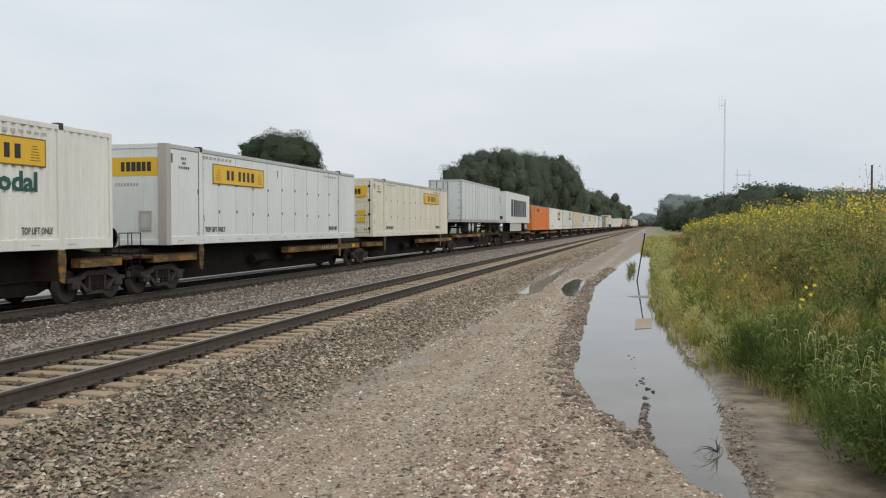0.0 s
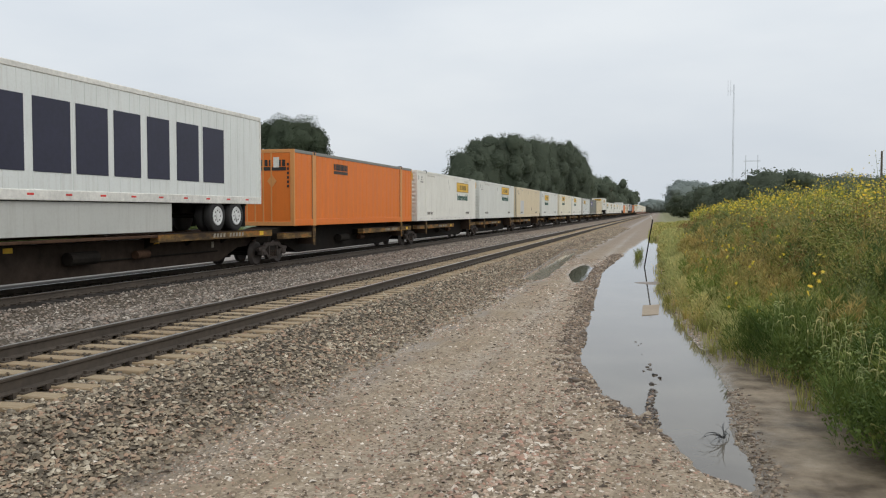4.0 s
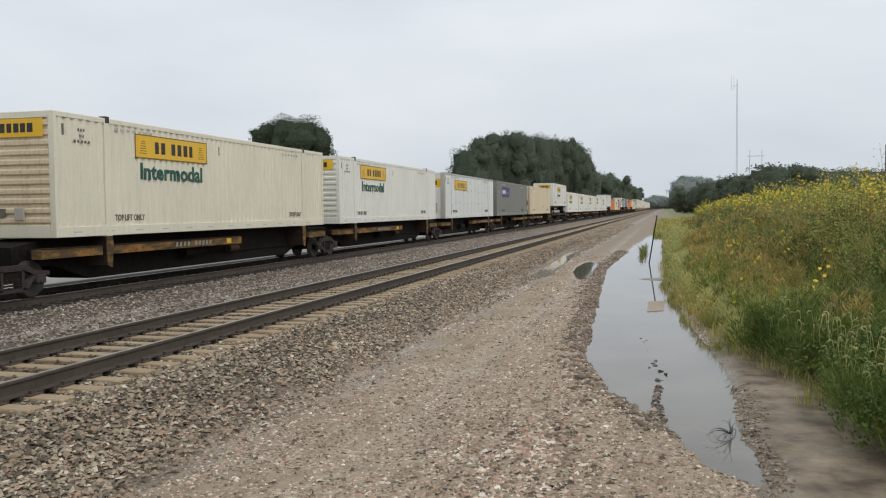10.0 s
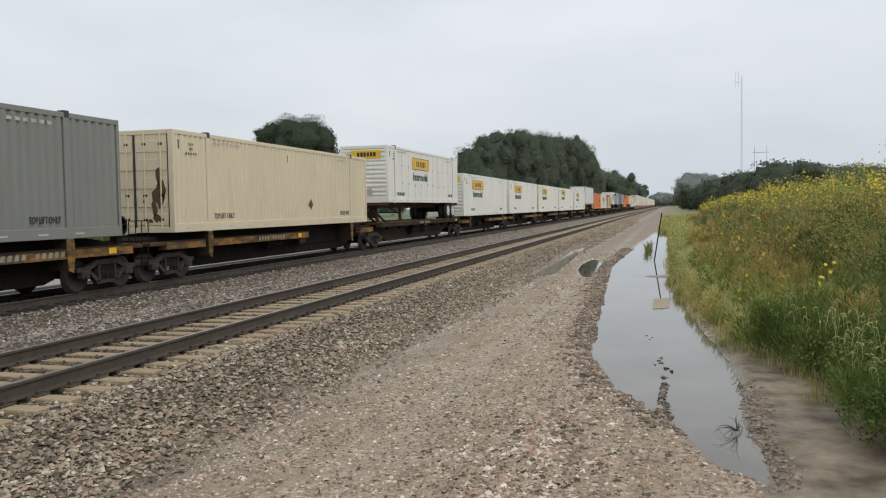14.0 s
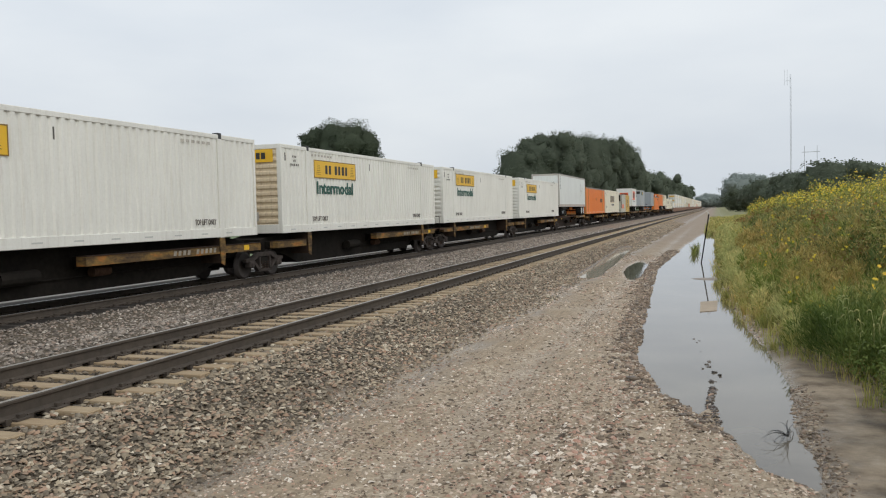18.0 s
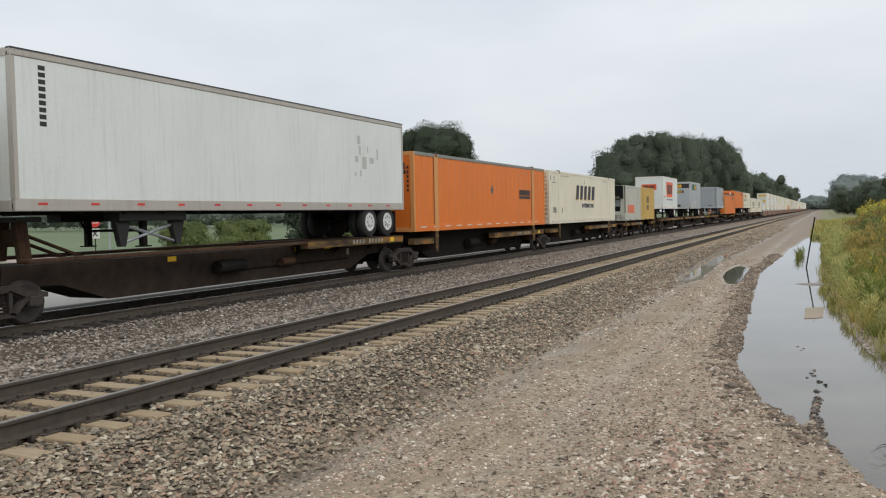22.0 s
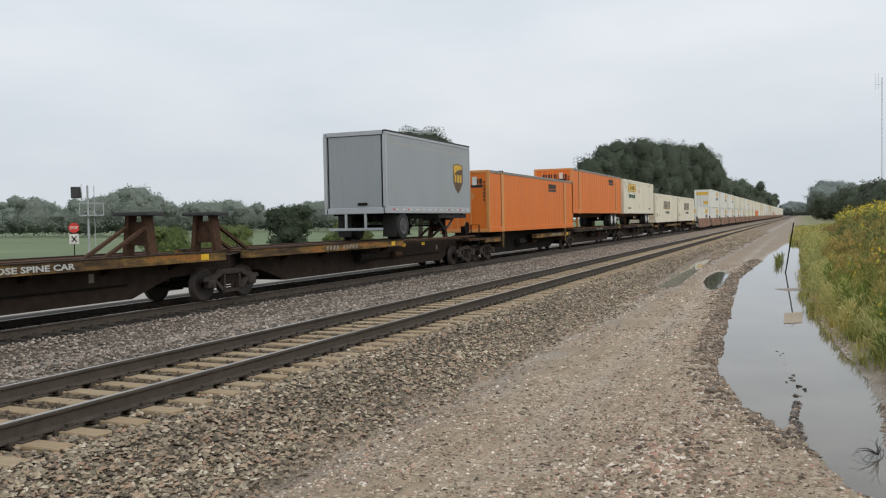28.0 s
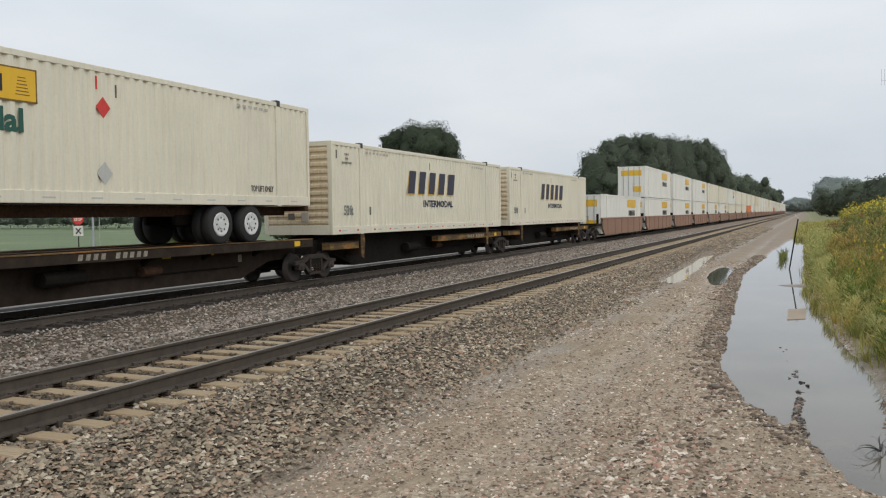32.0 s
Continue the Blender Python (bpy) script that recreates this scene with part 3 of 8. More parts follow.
def track(name, cx, z, label, tie_mat, tie_y0, singles, pitch, tie_top):
    t = thing(name, label, "railway track", kind="structure")
    for sx in (-GAUGE / 2, GAUGE / 2):
        r = part("rail", Geo().prism_y([(cx + sx + a, z - 0.172 + c) for a, c in RAIL_PROF], -120, 1500), RAILSIDE, t, "long rust-brown steel rail")
        part("rail_head", Geo().box(cx + sx - 0.027, cx + sx + 0.027, -120, 1500, z - 0.004, z), RAILHEAD, r, "bright worn running surface")
    me = Geo().box(-1.30, 1.30, -0.105, 0.105, -0.18, 0.0, 0.012).mesh("tie", tie_mat)
    r2 = np.random.default_rng(21)
    for i in range(singles):
        ob = new("tie", me)
        ob.parent = t
        ob.matrix_basis = pose(cx + r2.uniform(-0.03, 0.03), tie_y0 + i * pitch + r2.uniform(-0.02, 0.02), tie_top + r2.uniform(-0.012, 0.004), 0, 0, r2.uniform(-0.8, 0.8))
    g = Geo()
    for i in range(singles, singles + 500):
        y = tie_y0 + i * pitch
        g.box(cx - 1.3, cx + 1.3, y - 0.11, y + 0.11, tie_top - 0.1, tie_top)
    tagged(part("far_ties", g.mesh("far_ties", tie_mat), None, t), kind="stuff")
    g = Geo()
    for i in range(min(singles, 160)):
        y = tie_y0 + i * pitch
        for sx in (-GAUGE / 2, GAUGE / 2):
            c = cx + sx
            g.box(c - 0.14, c + 0.14, y - 0.09, y + 0.09, tie_top - 0.002, tie_top + 0.016)
            for d in (-1, 1):
                g.box(c + d * 0.085 - 0.022, c + d * 0.085 + 0.022, y - 0.03, y + 0.03, tie_top + 0.01, tie_top + 0.052)
                g.box(c + d * 0.055 - 0.03, c + d * 0.055 + 0.03, y + 0.10, y + 0.165, tie_top - 0.03, tie_top + 0.03)
                g.box(c + d * 0.055 - 0.03, c + d * 0.055 + 0.03, y - 0.165, y - 0.10, tie_top - 0.03, tie_top + 0.03)
    tagged(part("tie_plates_and_anchors", g.mesh("tie_plates_and_anchors", RAILSIDE), None, t, "rusty plates, spikes and rail anchors"), kind="stuff")
    return t


track("empty_track", NEAR_X, NEAR_Z, "empty railway track with bleached timber ties in grey ballast", TIE, 3.9, 300, 0.48, NEAR_Z - 0.186)
track("train_track", FAR_X, FAR_Z, "railway track under the passing train, dark ties in ballast", TIE_DARK, 8.0, 60, 0.5, FAR_Z - 0.186)

# ---- the train: loads and cars; local x across, y back from the load's leading end, z from the rail top ----
TRAIN = []
HW = 1.295


def corrugated_sheet(y0, y1, z0, z1, x_out, x_in, pitch, side):
    """A trapezoid-ribbed steel wall that runs along y."""
    n = max(2, int(round((y1 - y0) / pitch)))
    p = (y1 - y0) / n
    prof = []
    for i in range(n):
        a = y0 + i * p
        prof += [(a, x_in), (a + 0.14 * p, x_in), (a + 0.30 * p, x_out), (a + 0.70 * p, x_out), (a + 0.86 * p, x_in)]
    prof.append((y1, x_in))
    return wall_from(prof, z0, z1, side, x_in - 0.04)


def wall_from(prof, z0, z1, side, back):
    v = [(side * x, y, z0) for y, x in prof] + [(side * x, y, z1) for y, x in prof]
    k = len(prof)
    f = [(i, i + 1, k + i + 1, k + i) for i in range(k - 1)]
    v += [(side * back, prof[0][0], z0), (side * back, prof[-1][0], z0), (side * back, prof[-1][0], z1), (side * back, prof[0][0], z1)]
    f += [(2 * k, 2 * k + 3, 2 * k + 2, 2 * k + 1), (0, k, 2 * k + 3, 2 * k), (k - 1, 2 * k + 1, 2 * k + 2, 2 * k - 1)]
    return Geo().add(v, f)


def ribbed_end(y, z0, z1, out, n, hw=1.13):
    """Horizontal ribs across an end wall at y; out is -1 for the leading end."""
    p = (z1 - z0) / n
    made = [Geo().box(-hw, hw, min(y, y - out * 0.06), max(y, y - out * 0.06), z0, z1)]
    for i in range(n):
        a = z0 + i * p
        g = Geo()
        made.append(g)
        g.prism_x([(y, a + 0.12 * p), (y + out * 0.045, a + 0.30 * p), (y + out * 0.045, a + 0.66 * p), (y, a + 0.84 * p)], -hw, hw)
    return made


def word_bars(count, y0, y1, z0, z1, x, gap=0.28, lean=0.0, axis="side"):
    """A brand's word as a row of plain upright blocks, a mesh each."""
    out = []
    p = (y1 - y0) / count
    r = np.random.default_rng(int(abs(y0 * 91 + z0 * 37 + count)))
    for i in range(count):
        a, b = y0 + (i + gap / 2) * p, y0 + (i + 1 - gap / 2) * p
        w = b - a
        w = w * r.uniform(0.80, 1.0)
        bars = [(a, a + w, z0, z1)]
        for (q0, q1, c0, c1) in bars:
            g = Geo()
            out.append(g)
            if axis == "side":
                k0, k1 = lean * (c0 - z0), lean * (c1 - z0)
                g.add([(x, q0 + k0, c0), (x, q1 + k0, c0), (x, q1 + k1, c1), (x, q0 + k1, c1), (x - 0.004, q0 + k0, c0), (x - 0.004, q1 + k0, c0), (x - 0.004, q1 + k1, c1), (x - 0.004, q0 + k1, c1)],
                      [(0, 1, 2, 3), (7, 6, 5, 4), (0, 4, 5, 1), (1, 5, 6, 2), (2, 6, 7, 3), (3, 7, 4, 0)])
            else:
                g.box(q0, q1, x, x + 0.004, c0, c1)
    return out


def yellow_sign(parent, y0, y1, z0, z1, x):
    s = part("sign_panel", Geo().box(x - 0.006, x, y0, y1, z0, z1), SIGNYEL, parent, "yellow sign panel with dark border")
    b = 0.030
    w = y1 - y0
    g = Geo()
    for a in ((y0, y1, z0, z0 + b), (y0, y1, z1 - b, z1), (y0, y0 + b, z0, z1), (y1 - b, y1, z0, z1)):
        g.box(x, x + 0.003, *a)
    part("border", g, SIGNDARK, s)
    for n_, a_, b_ in ((2, 0.235, 0.40), (4, 0.455, 0.80)):
        part("word_block", word_bars(n_, y0 + a_ * w, y0 + b_ * w, z0 + 0.24 * (z1 - z0), z0 + 0.74 * (z1 - z0), x + 0.004, 0.36), SIGNBLACK, s, "dark word blocks")
    g = Geo()
    for k in range(6):
        a = z0 + (0.20 + 0.10 * k) * (z1 - z0)
        for q in (y0 + 0.05 * w + 0.02 * k, y0 + 0.86 * w + 0.012 * k):
            g.box(x, x + 0.0025, q, q + (0.13 - 0.012 * k) * w * 0.7, a, a + 0.018)
    tagged(part("emblem", g, SIGNDARK, s), kind="stuff")
    return s


def yellow_sign_end(parent, x0, x1, z0, z1, y):
    s = part("end_sign_panel", Geo().box(x0, x1, y, y + 0.006, z0, z1), SIGNYEL, parent, "yellow end sign panel")
    part("word_block", word_bars(6, x0 + 0.2 * (x1 - x0), x1 - 0.15 * (x1 - x0), z0 + 0.25 * (z1 - z0), z1 - 0.25 * (z1 - z0), y - 0.005, 0.18, axis="end"), SIGNBLACK, s)
    return s


def lines_of_print(count, y0, y1, z0, z1, x):
    """Small print that cannot be read: short plain bars."""
    g = Geo()
    p = (y1 - y0) / count
    for i in range(count):
        g.box(x - 0.002, x, y0 + i * p, y0 + (i + 0.62) * p, z0, z1)
    return g


def container(label, paint, post_paint=None, ribs="fine", sign=None, sign_at=2.65, word=True, end="ribs", L=16.15, z0=1.38, z1=4.37, posts=(1.98, 14.17), rail_paint=None, group="intermodal containers on the train", print_mat=None, sign_up=0.0, end_paint=None, top_lift=True, post_w=0.11):
    t = thing("container", label, "container", group)
    pp = post_paint or paint
    rp = rail_paint or pp
    pm = print_mat or STENCIL
    br = 0.26 if L > 10 else 0.16
    for side in (1, -1):
        cuts = [0.10] + [q for p in posts for q in (p - post_w, p + post_w)] + [L - 0.10]
        for a, b in zip(cuts[::2], cuts[1::2]):
            if ribs == "fine":
                g = corrugated_sheet(a, b, z0 + br, z1 - 0.10, 1.284, 1.238, 0.285, side)
            elif ribs == "wide":
                g = corrugated_sheet(a, b, z0 + br, z1 - 0.10, 1.276, 1.256, 0.62, side)
            else:
                prof = [(a, 1.272)]
                k = a + 0.6
                while k < b - 0.2:
                    prof += [(k, 1.272), (k + 0.004, 1.276), (k + 0.046, 1.276), (k + 0.05, 1.272)]
                    k += 1.22
                g = wall_from(prof + [(b, 1.272)], z0 + br, z1 - 0.14, side, 1.22)
            part("side_wall", g, paint, t)
        lo, hi = sorted((side * 1.20, side * 1.292))
        part("bottom_rail", Geo().box(lo, hi, 0.10, L - 0.10, z0, z0 + br, 0.012), rp if paint is ORANGE else pp, t)
        part("top_rail", Geo().box(lo, hi, 0.10, L - 0.10, z1 - 0.13, z1, 0.012), GREY if paint is ORANGE else rp, t)
        for p in posts:
            lo, hi = sorted((side * 1.16, side * 1.297))
            lp = part("lift_post", Geo().box(lo, hi, p - post_w, p + post_w, z0 - 0.03, z1, 0.015), pp, t)
            if ribs != "fine" and side > 0:
                for q in (p - post_w - 0.04, p + post_w):
                    part("post_seam", Geo().box(1.274, 1.2785, q, q + 0.04, z0 + br, z1 - 0.14), RUNOFF, lp, "brown-stained seam beside the post")
            part("lifting_casting", Geo().box(min(lo, side * 1.10), hi + (0.003 if side > 0 else 0), p - 0.09, p + 0.09, z1 - 0.13, z1 + 0.05, 0.01), GASKET, lp, "dark steel lifting casting")
        for y0 in (0.0, L - 0.10):
            lo, hi = sorted((side * 1.13, side * 1.295))
            part("corner_post", Geo().box(lo, hi, y0, y0 + 0.10, z0, z1, 0.01), pp, t)
    part("roof", Geo().box(-1.2, 1.2, 0.04, L - 0.04, z1 - 0.09, z1 - 0.03), paint, t)
    part("floor", Geo().box(-1.2, 1.2, 0.06, L - 0.06, z0 + 0.02, z0 + 0.14), DARKSTEEL, t)
    hl = z0 + 0.30
    if end == "ribs":
        sheet_, *ribs_ = ribbed_end(0.05, hl, z1 - 0.16, -1, 11)
        wall_ = part("leading_end", sheet_, end_paint or paint, t, "end wall with horizontal ribs")
        part("end_rib", ribs_, end_paint or paint, wall_)
        part("document_box", Geo().box(0.15, 0.42, -0.035, 0.01, z0 + 0.42, z0 + 0.72, 0.01), TRIMGREY, wall_, "small grey-brown document box")
        part("end_notice", Geo().box(-0.35, -0.12, -0.012, 0.01, z0 + 0.50, z0 + 0.70), STENCIL, wall_)
        part("end_header", Geo().box(-1.13, 1.13, 0.005, 0.09, z1 - 0.16, z1, 0.01), pp, t)
        part("end_sill", Geo().box(-1.13, 1.13, 0.005, 0.09, z0, hl, 0.01), pp, t)
    elif end == "doors":
        for a, b in ((-1.12, -0.01), (0.01, 1.12)):
            d = part("door", Geo().box(a, b, 0.03, 0.08, z0 + 0.16, z1 - 0.14, 0.008), paint, t)
            for q in (0.30, 0.78):
                x = a + q * (b - a)
                part("lock_rod", Geo().tube((x, 0.000, z0 + 0.1), (x, 0.000, z1 - 0.1), 0.024, k=6), paint, d)
                for z in (z0 + 0.35, z0 + 1.05, z1 - 0.45):
                    part("rod_keeper", Geo().box(x - 0.06, x + 0.06, -0.015, 0.03, z, z + 0.07, 0.008), PEDESTAL, d, "rusty rod keeper")
            for k in range(5):
                z = z0 + 0.22 + 0.53 * k
                part("door_panel_bar", Geo().box(a + 0.06, b - 0.06, 0.012, 0.031, z, z + 0.34, 0.009), paint, d, "raised door panel")
            part("door_gasket", Geo().box(b - 0.022, b + 0.008, 0.008, 0.031, z0 + 0.16, z1 - 0.14), GASKET, d, "black door gasket")
            part("door_gasket", Geo().box(a - 0.008, a + 0.022, 0.008, 0.031, z0 + 0.16, z1 - 0.14), GASKET, d, "black door gasket")
        part("end_header", Geo().box(-1.13, 1.13, 0.012, 0.09, z1 - 0.14, z1, 0.01), pp, t)
        part("end_sill", Geo().box(-1.13, 1.13, 0.012, 0.09, z0, z0 + 0.16, 0.01), pp, t)
    else:
        part("leading_end", Geo().box(-1.13, 1.13, 0.03, 0.09, z0 + 0.16, z1 - 0.14), paint, t)
        part("end_header", Geo().box(-1.13, 1.13, 0.005, 0.09, z1 - 0.14, z1, 0.01), pp, t)
        part("end_sill", Geo().box(-1.13, 1.13, 0.005, 0.09, z0, z0 + 0.16, 0.01), pp, t)
        if end == "flat":
            vb = part("vent_box", Geo().box(0.38, 0.80, -0.01, 0.04, z0 + 0.42, z0 + 1.02, 0.01), TRIMGREY, t, "grey-brown framed vent hatch")
            part("vent_panel", Geo().box(0.46, 0.72, -0.016, -0.01, z0 + 0.52, z0 + 0.92), LIGHTGREY, vb)
            part("corner_trim", Geo().box(1.02, 1.2975, -0.006, 0.006, z0, z1, 0.004), TRIMGREY, t, "wide grey corner trim")
            part("corner_trim", Geo().box(1.296, 1.2995, 0.0, 0.24, z0, z1), TRIMGREY, t, "wide grey corner trim")
            for q in range(8):
                part("unit_number_bar", Geo().box(-0.42 + 0.10 * q, -0.36 + 0.10 * q, 0.024, 0.03, z0 + 1.74, z0 + 1.84), FAINT, t)
            rust_specks(t, ((1.85, 1.2785), (2.12, 1.2785), (14.05, 1.2785)), z0 + 0.3, z1 - 0.2, 402, 6)
    part("far_end", Geo().box(-1.13, 1.13, L - 0.09, L - 0.03, z0, z1), paint, t)
    x = 1.297
    if sign == "yellow":
        yellow_sign(t, sign_at, sign_at + 3.70, 3.31 + sign_up, 3.96 + sign_up, x)
        if word:
            lettering("lettering", "Intermodal", 0.62, GREEN, t, (x - 0.009, sign_at + 0.22, 2.75 + sign_up), 3.2, label="dark green word Intermodal")
        if end == "doors":
            yellow_sign_end(t, -0.95, 0.95, z1 - 0.95, z1 - 0.40, -0.034)
        elif end == "flat":
            yellow_sign_end(t, -0.55, 1.05, z1 - 0.95, z1 - 0.40, 0.022)
        elif end == "ribs":
            yellow_sign_end(t, -0.75, 1.0, z1 - 0.60, z1 - 0.17, -0.004)
    if sign and sign != "none" or L > 10:
        if len(posts) == 2 and paint is not ORANGE:
            for y, w in ((posts[0] + 0.25, 1.30), (posts[1] - 1.35, 1.05)) if top_lift else ():
                lettering("lettering", "TOP LIFT ONLY", 0.22, pm, t, (1.286, y, z0 + 0.38), w, label="stencilled words TOP LIFT ONLY")
            tagged(part("small_print", lines_of_print(7, posts[0] + 0.30, posts[0] + 2.1, z1 - 0.29, z1 - 0.21, 1.286), FAINT if paint is not ORANGE else ORANGE_POST, t), kind="stuff")
            tagged(part("small_print", lines_of_print(6, posts[1] - 1.9, posts[1] - 0.4, z1 - 0.33, z1 - 0.25, 1.286), FAINT if paint is not ORANGE else ORANGE_POST, t), kind="stuff")
            for q, (a, b) in enumerate(((0.85, 1.15), (0.90, 1.10), (0.70, 1.35))):
                tagged(part("small_print", lines_of_print(3 + q, a, b, z1 - 0.42 - 0.14 * q, z1 - 0.35 - 0.14 * q, 1.286), STENCIL, t), kind="stuff")
            part("data_slot", Geo().box(1.284, 1.288, 0.28, 0.36, z1 - 0.55, z1 - 0.28), STENCIL, t)
            part("data_slot", Geo().box(1.284, 1.288, 7.6, 7.65, z1 - 0.62, z1 - 0.34), STENCIL, t)
            if ribs == "flat":
                k = posts[0] + 1.1
                while k < posts[1] - 0.5:
                    part("panel_seam", Geo().box(1.2725, 1.2775, k, k + 0.012, z0 + br, z1 - 0.14), TRIMGREY, t, "thin grey panel seam")
                    for z in (z0 + 0.95, z0 + 1.85):
                        part("scuff", Geo().box(1.2765, 1.2782, k + 0.03, k + 0.12, z + 0.05 * math.sin(9 * k), z + 0.10 + 0.05 * math.sin(9 * k)), STENCIL, t)
                    k += 1.22
    g = Geo()
    k = 0.6
    while k < L - 0.7 and L > 10:
        g.box(1.291, 1.294, k, k + 0.32, z0 + 0.10, z0 + 0.135)
        k += 1.25
    if g.v and paint is not ORANGE:
        tagged(part("rail_strips", g, LIGHTGREY, t), kind="stuff")
    return t


def rust_specks(c, spots, z0, z1, seed, count=9):
    """Small rust blooms with short runs below them, along the posts of a box."""
    r = np.random.default_rng(seed)
    for y, x in spots:
        for _ in range(count):
            a, z, w, h = y + r.normal(0, 0.05), r.uniform(z0, z1), r.uniform(0.015, 0.045), r.uniform(0.04, 0.22)
            part("rust_run", Geo().prism_x([(a - w, z), (a, z + 0.5 * w), (a + w, z), (a + 0.4 * w, z - 0.6 * h), (a, z - h), (a - 0.5 * w, z - 0.5 * h)], x, x + 0.0025), RUNOFF, c, "rust bloom with a run below it")


def diamond(parent, y, z, r, x, mat, name="placard_holder"):
    part(name, Geo().add([(x, y - r, z), (x, y, z - r * 1.15), (x, y + r, z), (x, y, z + r * 1.15), (x - 0.01, y - r, z), (x - 0.01, y, z - r * 1.15), (x - 0.01, y + r, z), (x - 0.01, y, z + r * 1.15)],
                         [(0, 1, 2, 3), (7, 6, 5, 4), (0, 4, 5, 1), (1, 5, 6, 2), (2, 6, 7, 3), (3, 7, 4, 0)]), mat, parent)


# -- rail trucks: one set of meshes, used under all cars --
def side_frame_mesh():
    g = Geo()
    x0, x1 = -0.07, 0.07
    top = [(-1.17, 0.52), (-1.17, 0.62), (-0.72, 0.66), (-0.45, 0.80), (0.45, 0.80), (0.72, 0.66), (1.17, 0.62), (1.17, 0.52), (0.70, 0.54), (0.40, 0.67), (-0.40, 0.67), (-0.70, 0.54)]
    g.prism_x(top, x0, x1)
    g.prism_x([(-0.78, 0.55), (-0.66, 0.56), (-0.30, 0.25), (-0.42, 0.22)], x0, x1)
    g.prism_x([(0.66, 0.56), (0.78, 0.55), (0.42, 0.22), (0.30, 0.25)], x0, x1)
    g.box(x0, x1, -0.42, 0.42, 0.19, 0.27)
    for y in (-0.36, 0.28):
        g.box(x0, x1, y, y + 0.08, 0.25, 0.70)
    for y in (-0.87, 0.87):
        g.box(x0 - 0.02, x1 + 0.05, y - 0.15, y + 0.15, 0.34, 0.56, 0.03)
        g.lathe_x([(-0.02, 0.0), (-0.02, 0.09), (0.12, 0.09), (0.15, 0.06), (0.15, 0.0)], 0, y, 0.42, 12)
    return g.mesh("side_frame", TRUCKSTEEL)


SIDE_FRAME = side_frame_mesh()
WHEEL_ME = Geo().lathe_x([(-0.03, 0.05), (-0.03, 0.12), (-0.06, 0.36), (-0.07, 0.42), (0.045, 0.425), (0.05, 0.455), (0.075, 0.455), (0.075, 0.36), (0.04, 0.30), (0.03, 0.12), (0.03, 0.05)], 0, 0, 0, 16).mesh("wheel", WHEEL, True)
AXLE_ME = Geo().tube((-0.95, 0, 0), (0.95, 0, 0), 0.075, k=10).mesh("axle", DARKSTEEL)
BOLSTER_ME = Geo().box(-1.05, 1.05, -0.24, 0.24, 0.40, 0.66, 0.03).box(-0.30, 0.30, -0.35, 0.35, 0.66, 0.78).mesh("truck", DARKSTEEL)
_sp = Geo()
for _y in (-0.18, 0.0, 0.18):
    for _k in range(4):
        _sp.tube((0, _y, 0.27 + 0.065 * _k), (0, _y, 0.305 + 0.065 * _k), 0.075, k=7)
SPRING_ME = _sp.mesh("spring_set", PEDESTAL)


def truck(parent, y):
    b = new("truck", BOLSTER_ME)
    b.parent = parent
    b.matrix_basis = pose(0, y, 0)
    tagged(b, "dark two-axle rail truck")
    for sx in (-1, 1):
        for name, me, m in (("side_frame", SIDE_FRAME, pose(sx * 1.0, 0, 0, 0, 0, 0 if sx > 0 else 180)), ("spring_set", SPRING_ME, pose(sx * 1.0, 0, 0))):
            o = new(name, me)
            o.parent, o.matrix_basis = b, m
            if name == "spring_set":
                tagged(o, kind="stuff")
        for dy in (-0.87, 0.87):
            o = new("wheel", WHEEL_ME)
            o.parent, o.matrix_basis = b, pose(sx * 0.755, dy, 0.42, 0, 0, 180 if sx > 0 else 0)
    for dy in (-0.87, 0.87):
        o = new("axle", AXLE_ME)
        o.parent, o.matrix_basis = b, pose(0, dy, 0.42)
    return b


def hitch(parent, y, lean, z=2.33):
    """A folding trailer stand: two legs, a diagonal strut and a black top plate."""
    h = part("trailer_hitch", Geo().box(-0.55, 0.55, y - 0.32, y + 0.32, z - 0.10, z, 0.02), GASKET, parent, "black top plate of the trailer stand")
    for sx in (-1, 1):
        part("stand_leg", Geo().prism_y([(sx * 0.38 - 0.06, 1.2), (sx * 0.38 + 0.06, 1.2), (sx * 0.25 + 0.06, z - 0.1), (sx * 0.25 - 0.06, z - 0.1)], y - 0.14, y + 0.14), RUST, h, "rusty stand leg")
        part("stand_strut", Geo().prism_x([(y + lean * 1.45, 1.22), (y + lean * 1.62, 1.22), (y + lean * 0.12, z - 0.35), (y - lean * 0.02, z - 0.35)], sx * 0.30 - 0.05, sx * 0.30 + 0.05), RUST, h, "rusty diagonal strut")
    part("stand_plate", Geo().box(-0.30, 0.30, y - 0.04, y + 0.04, 1.5, z - 0.25), RUST, h)
    return h


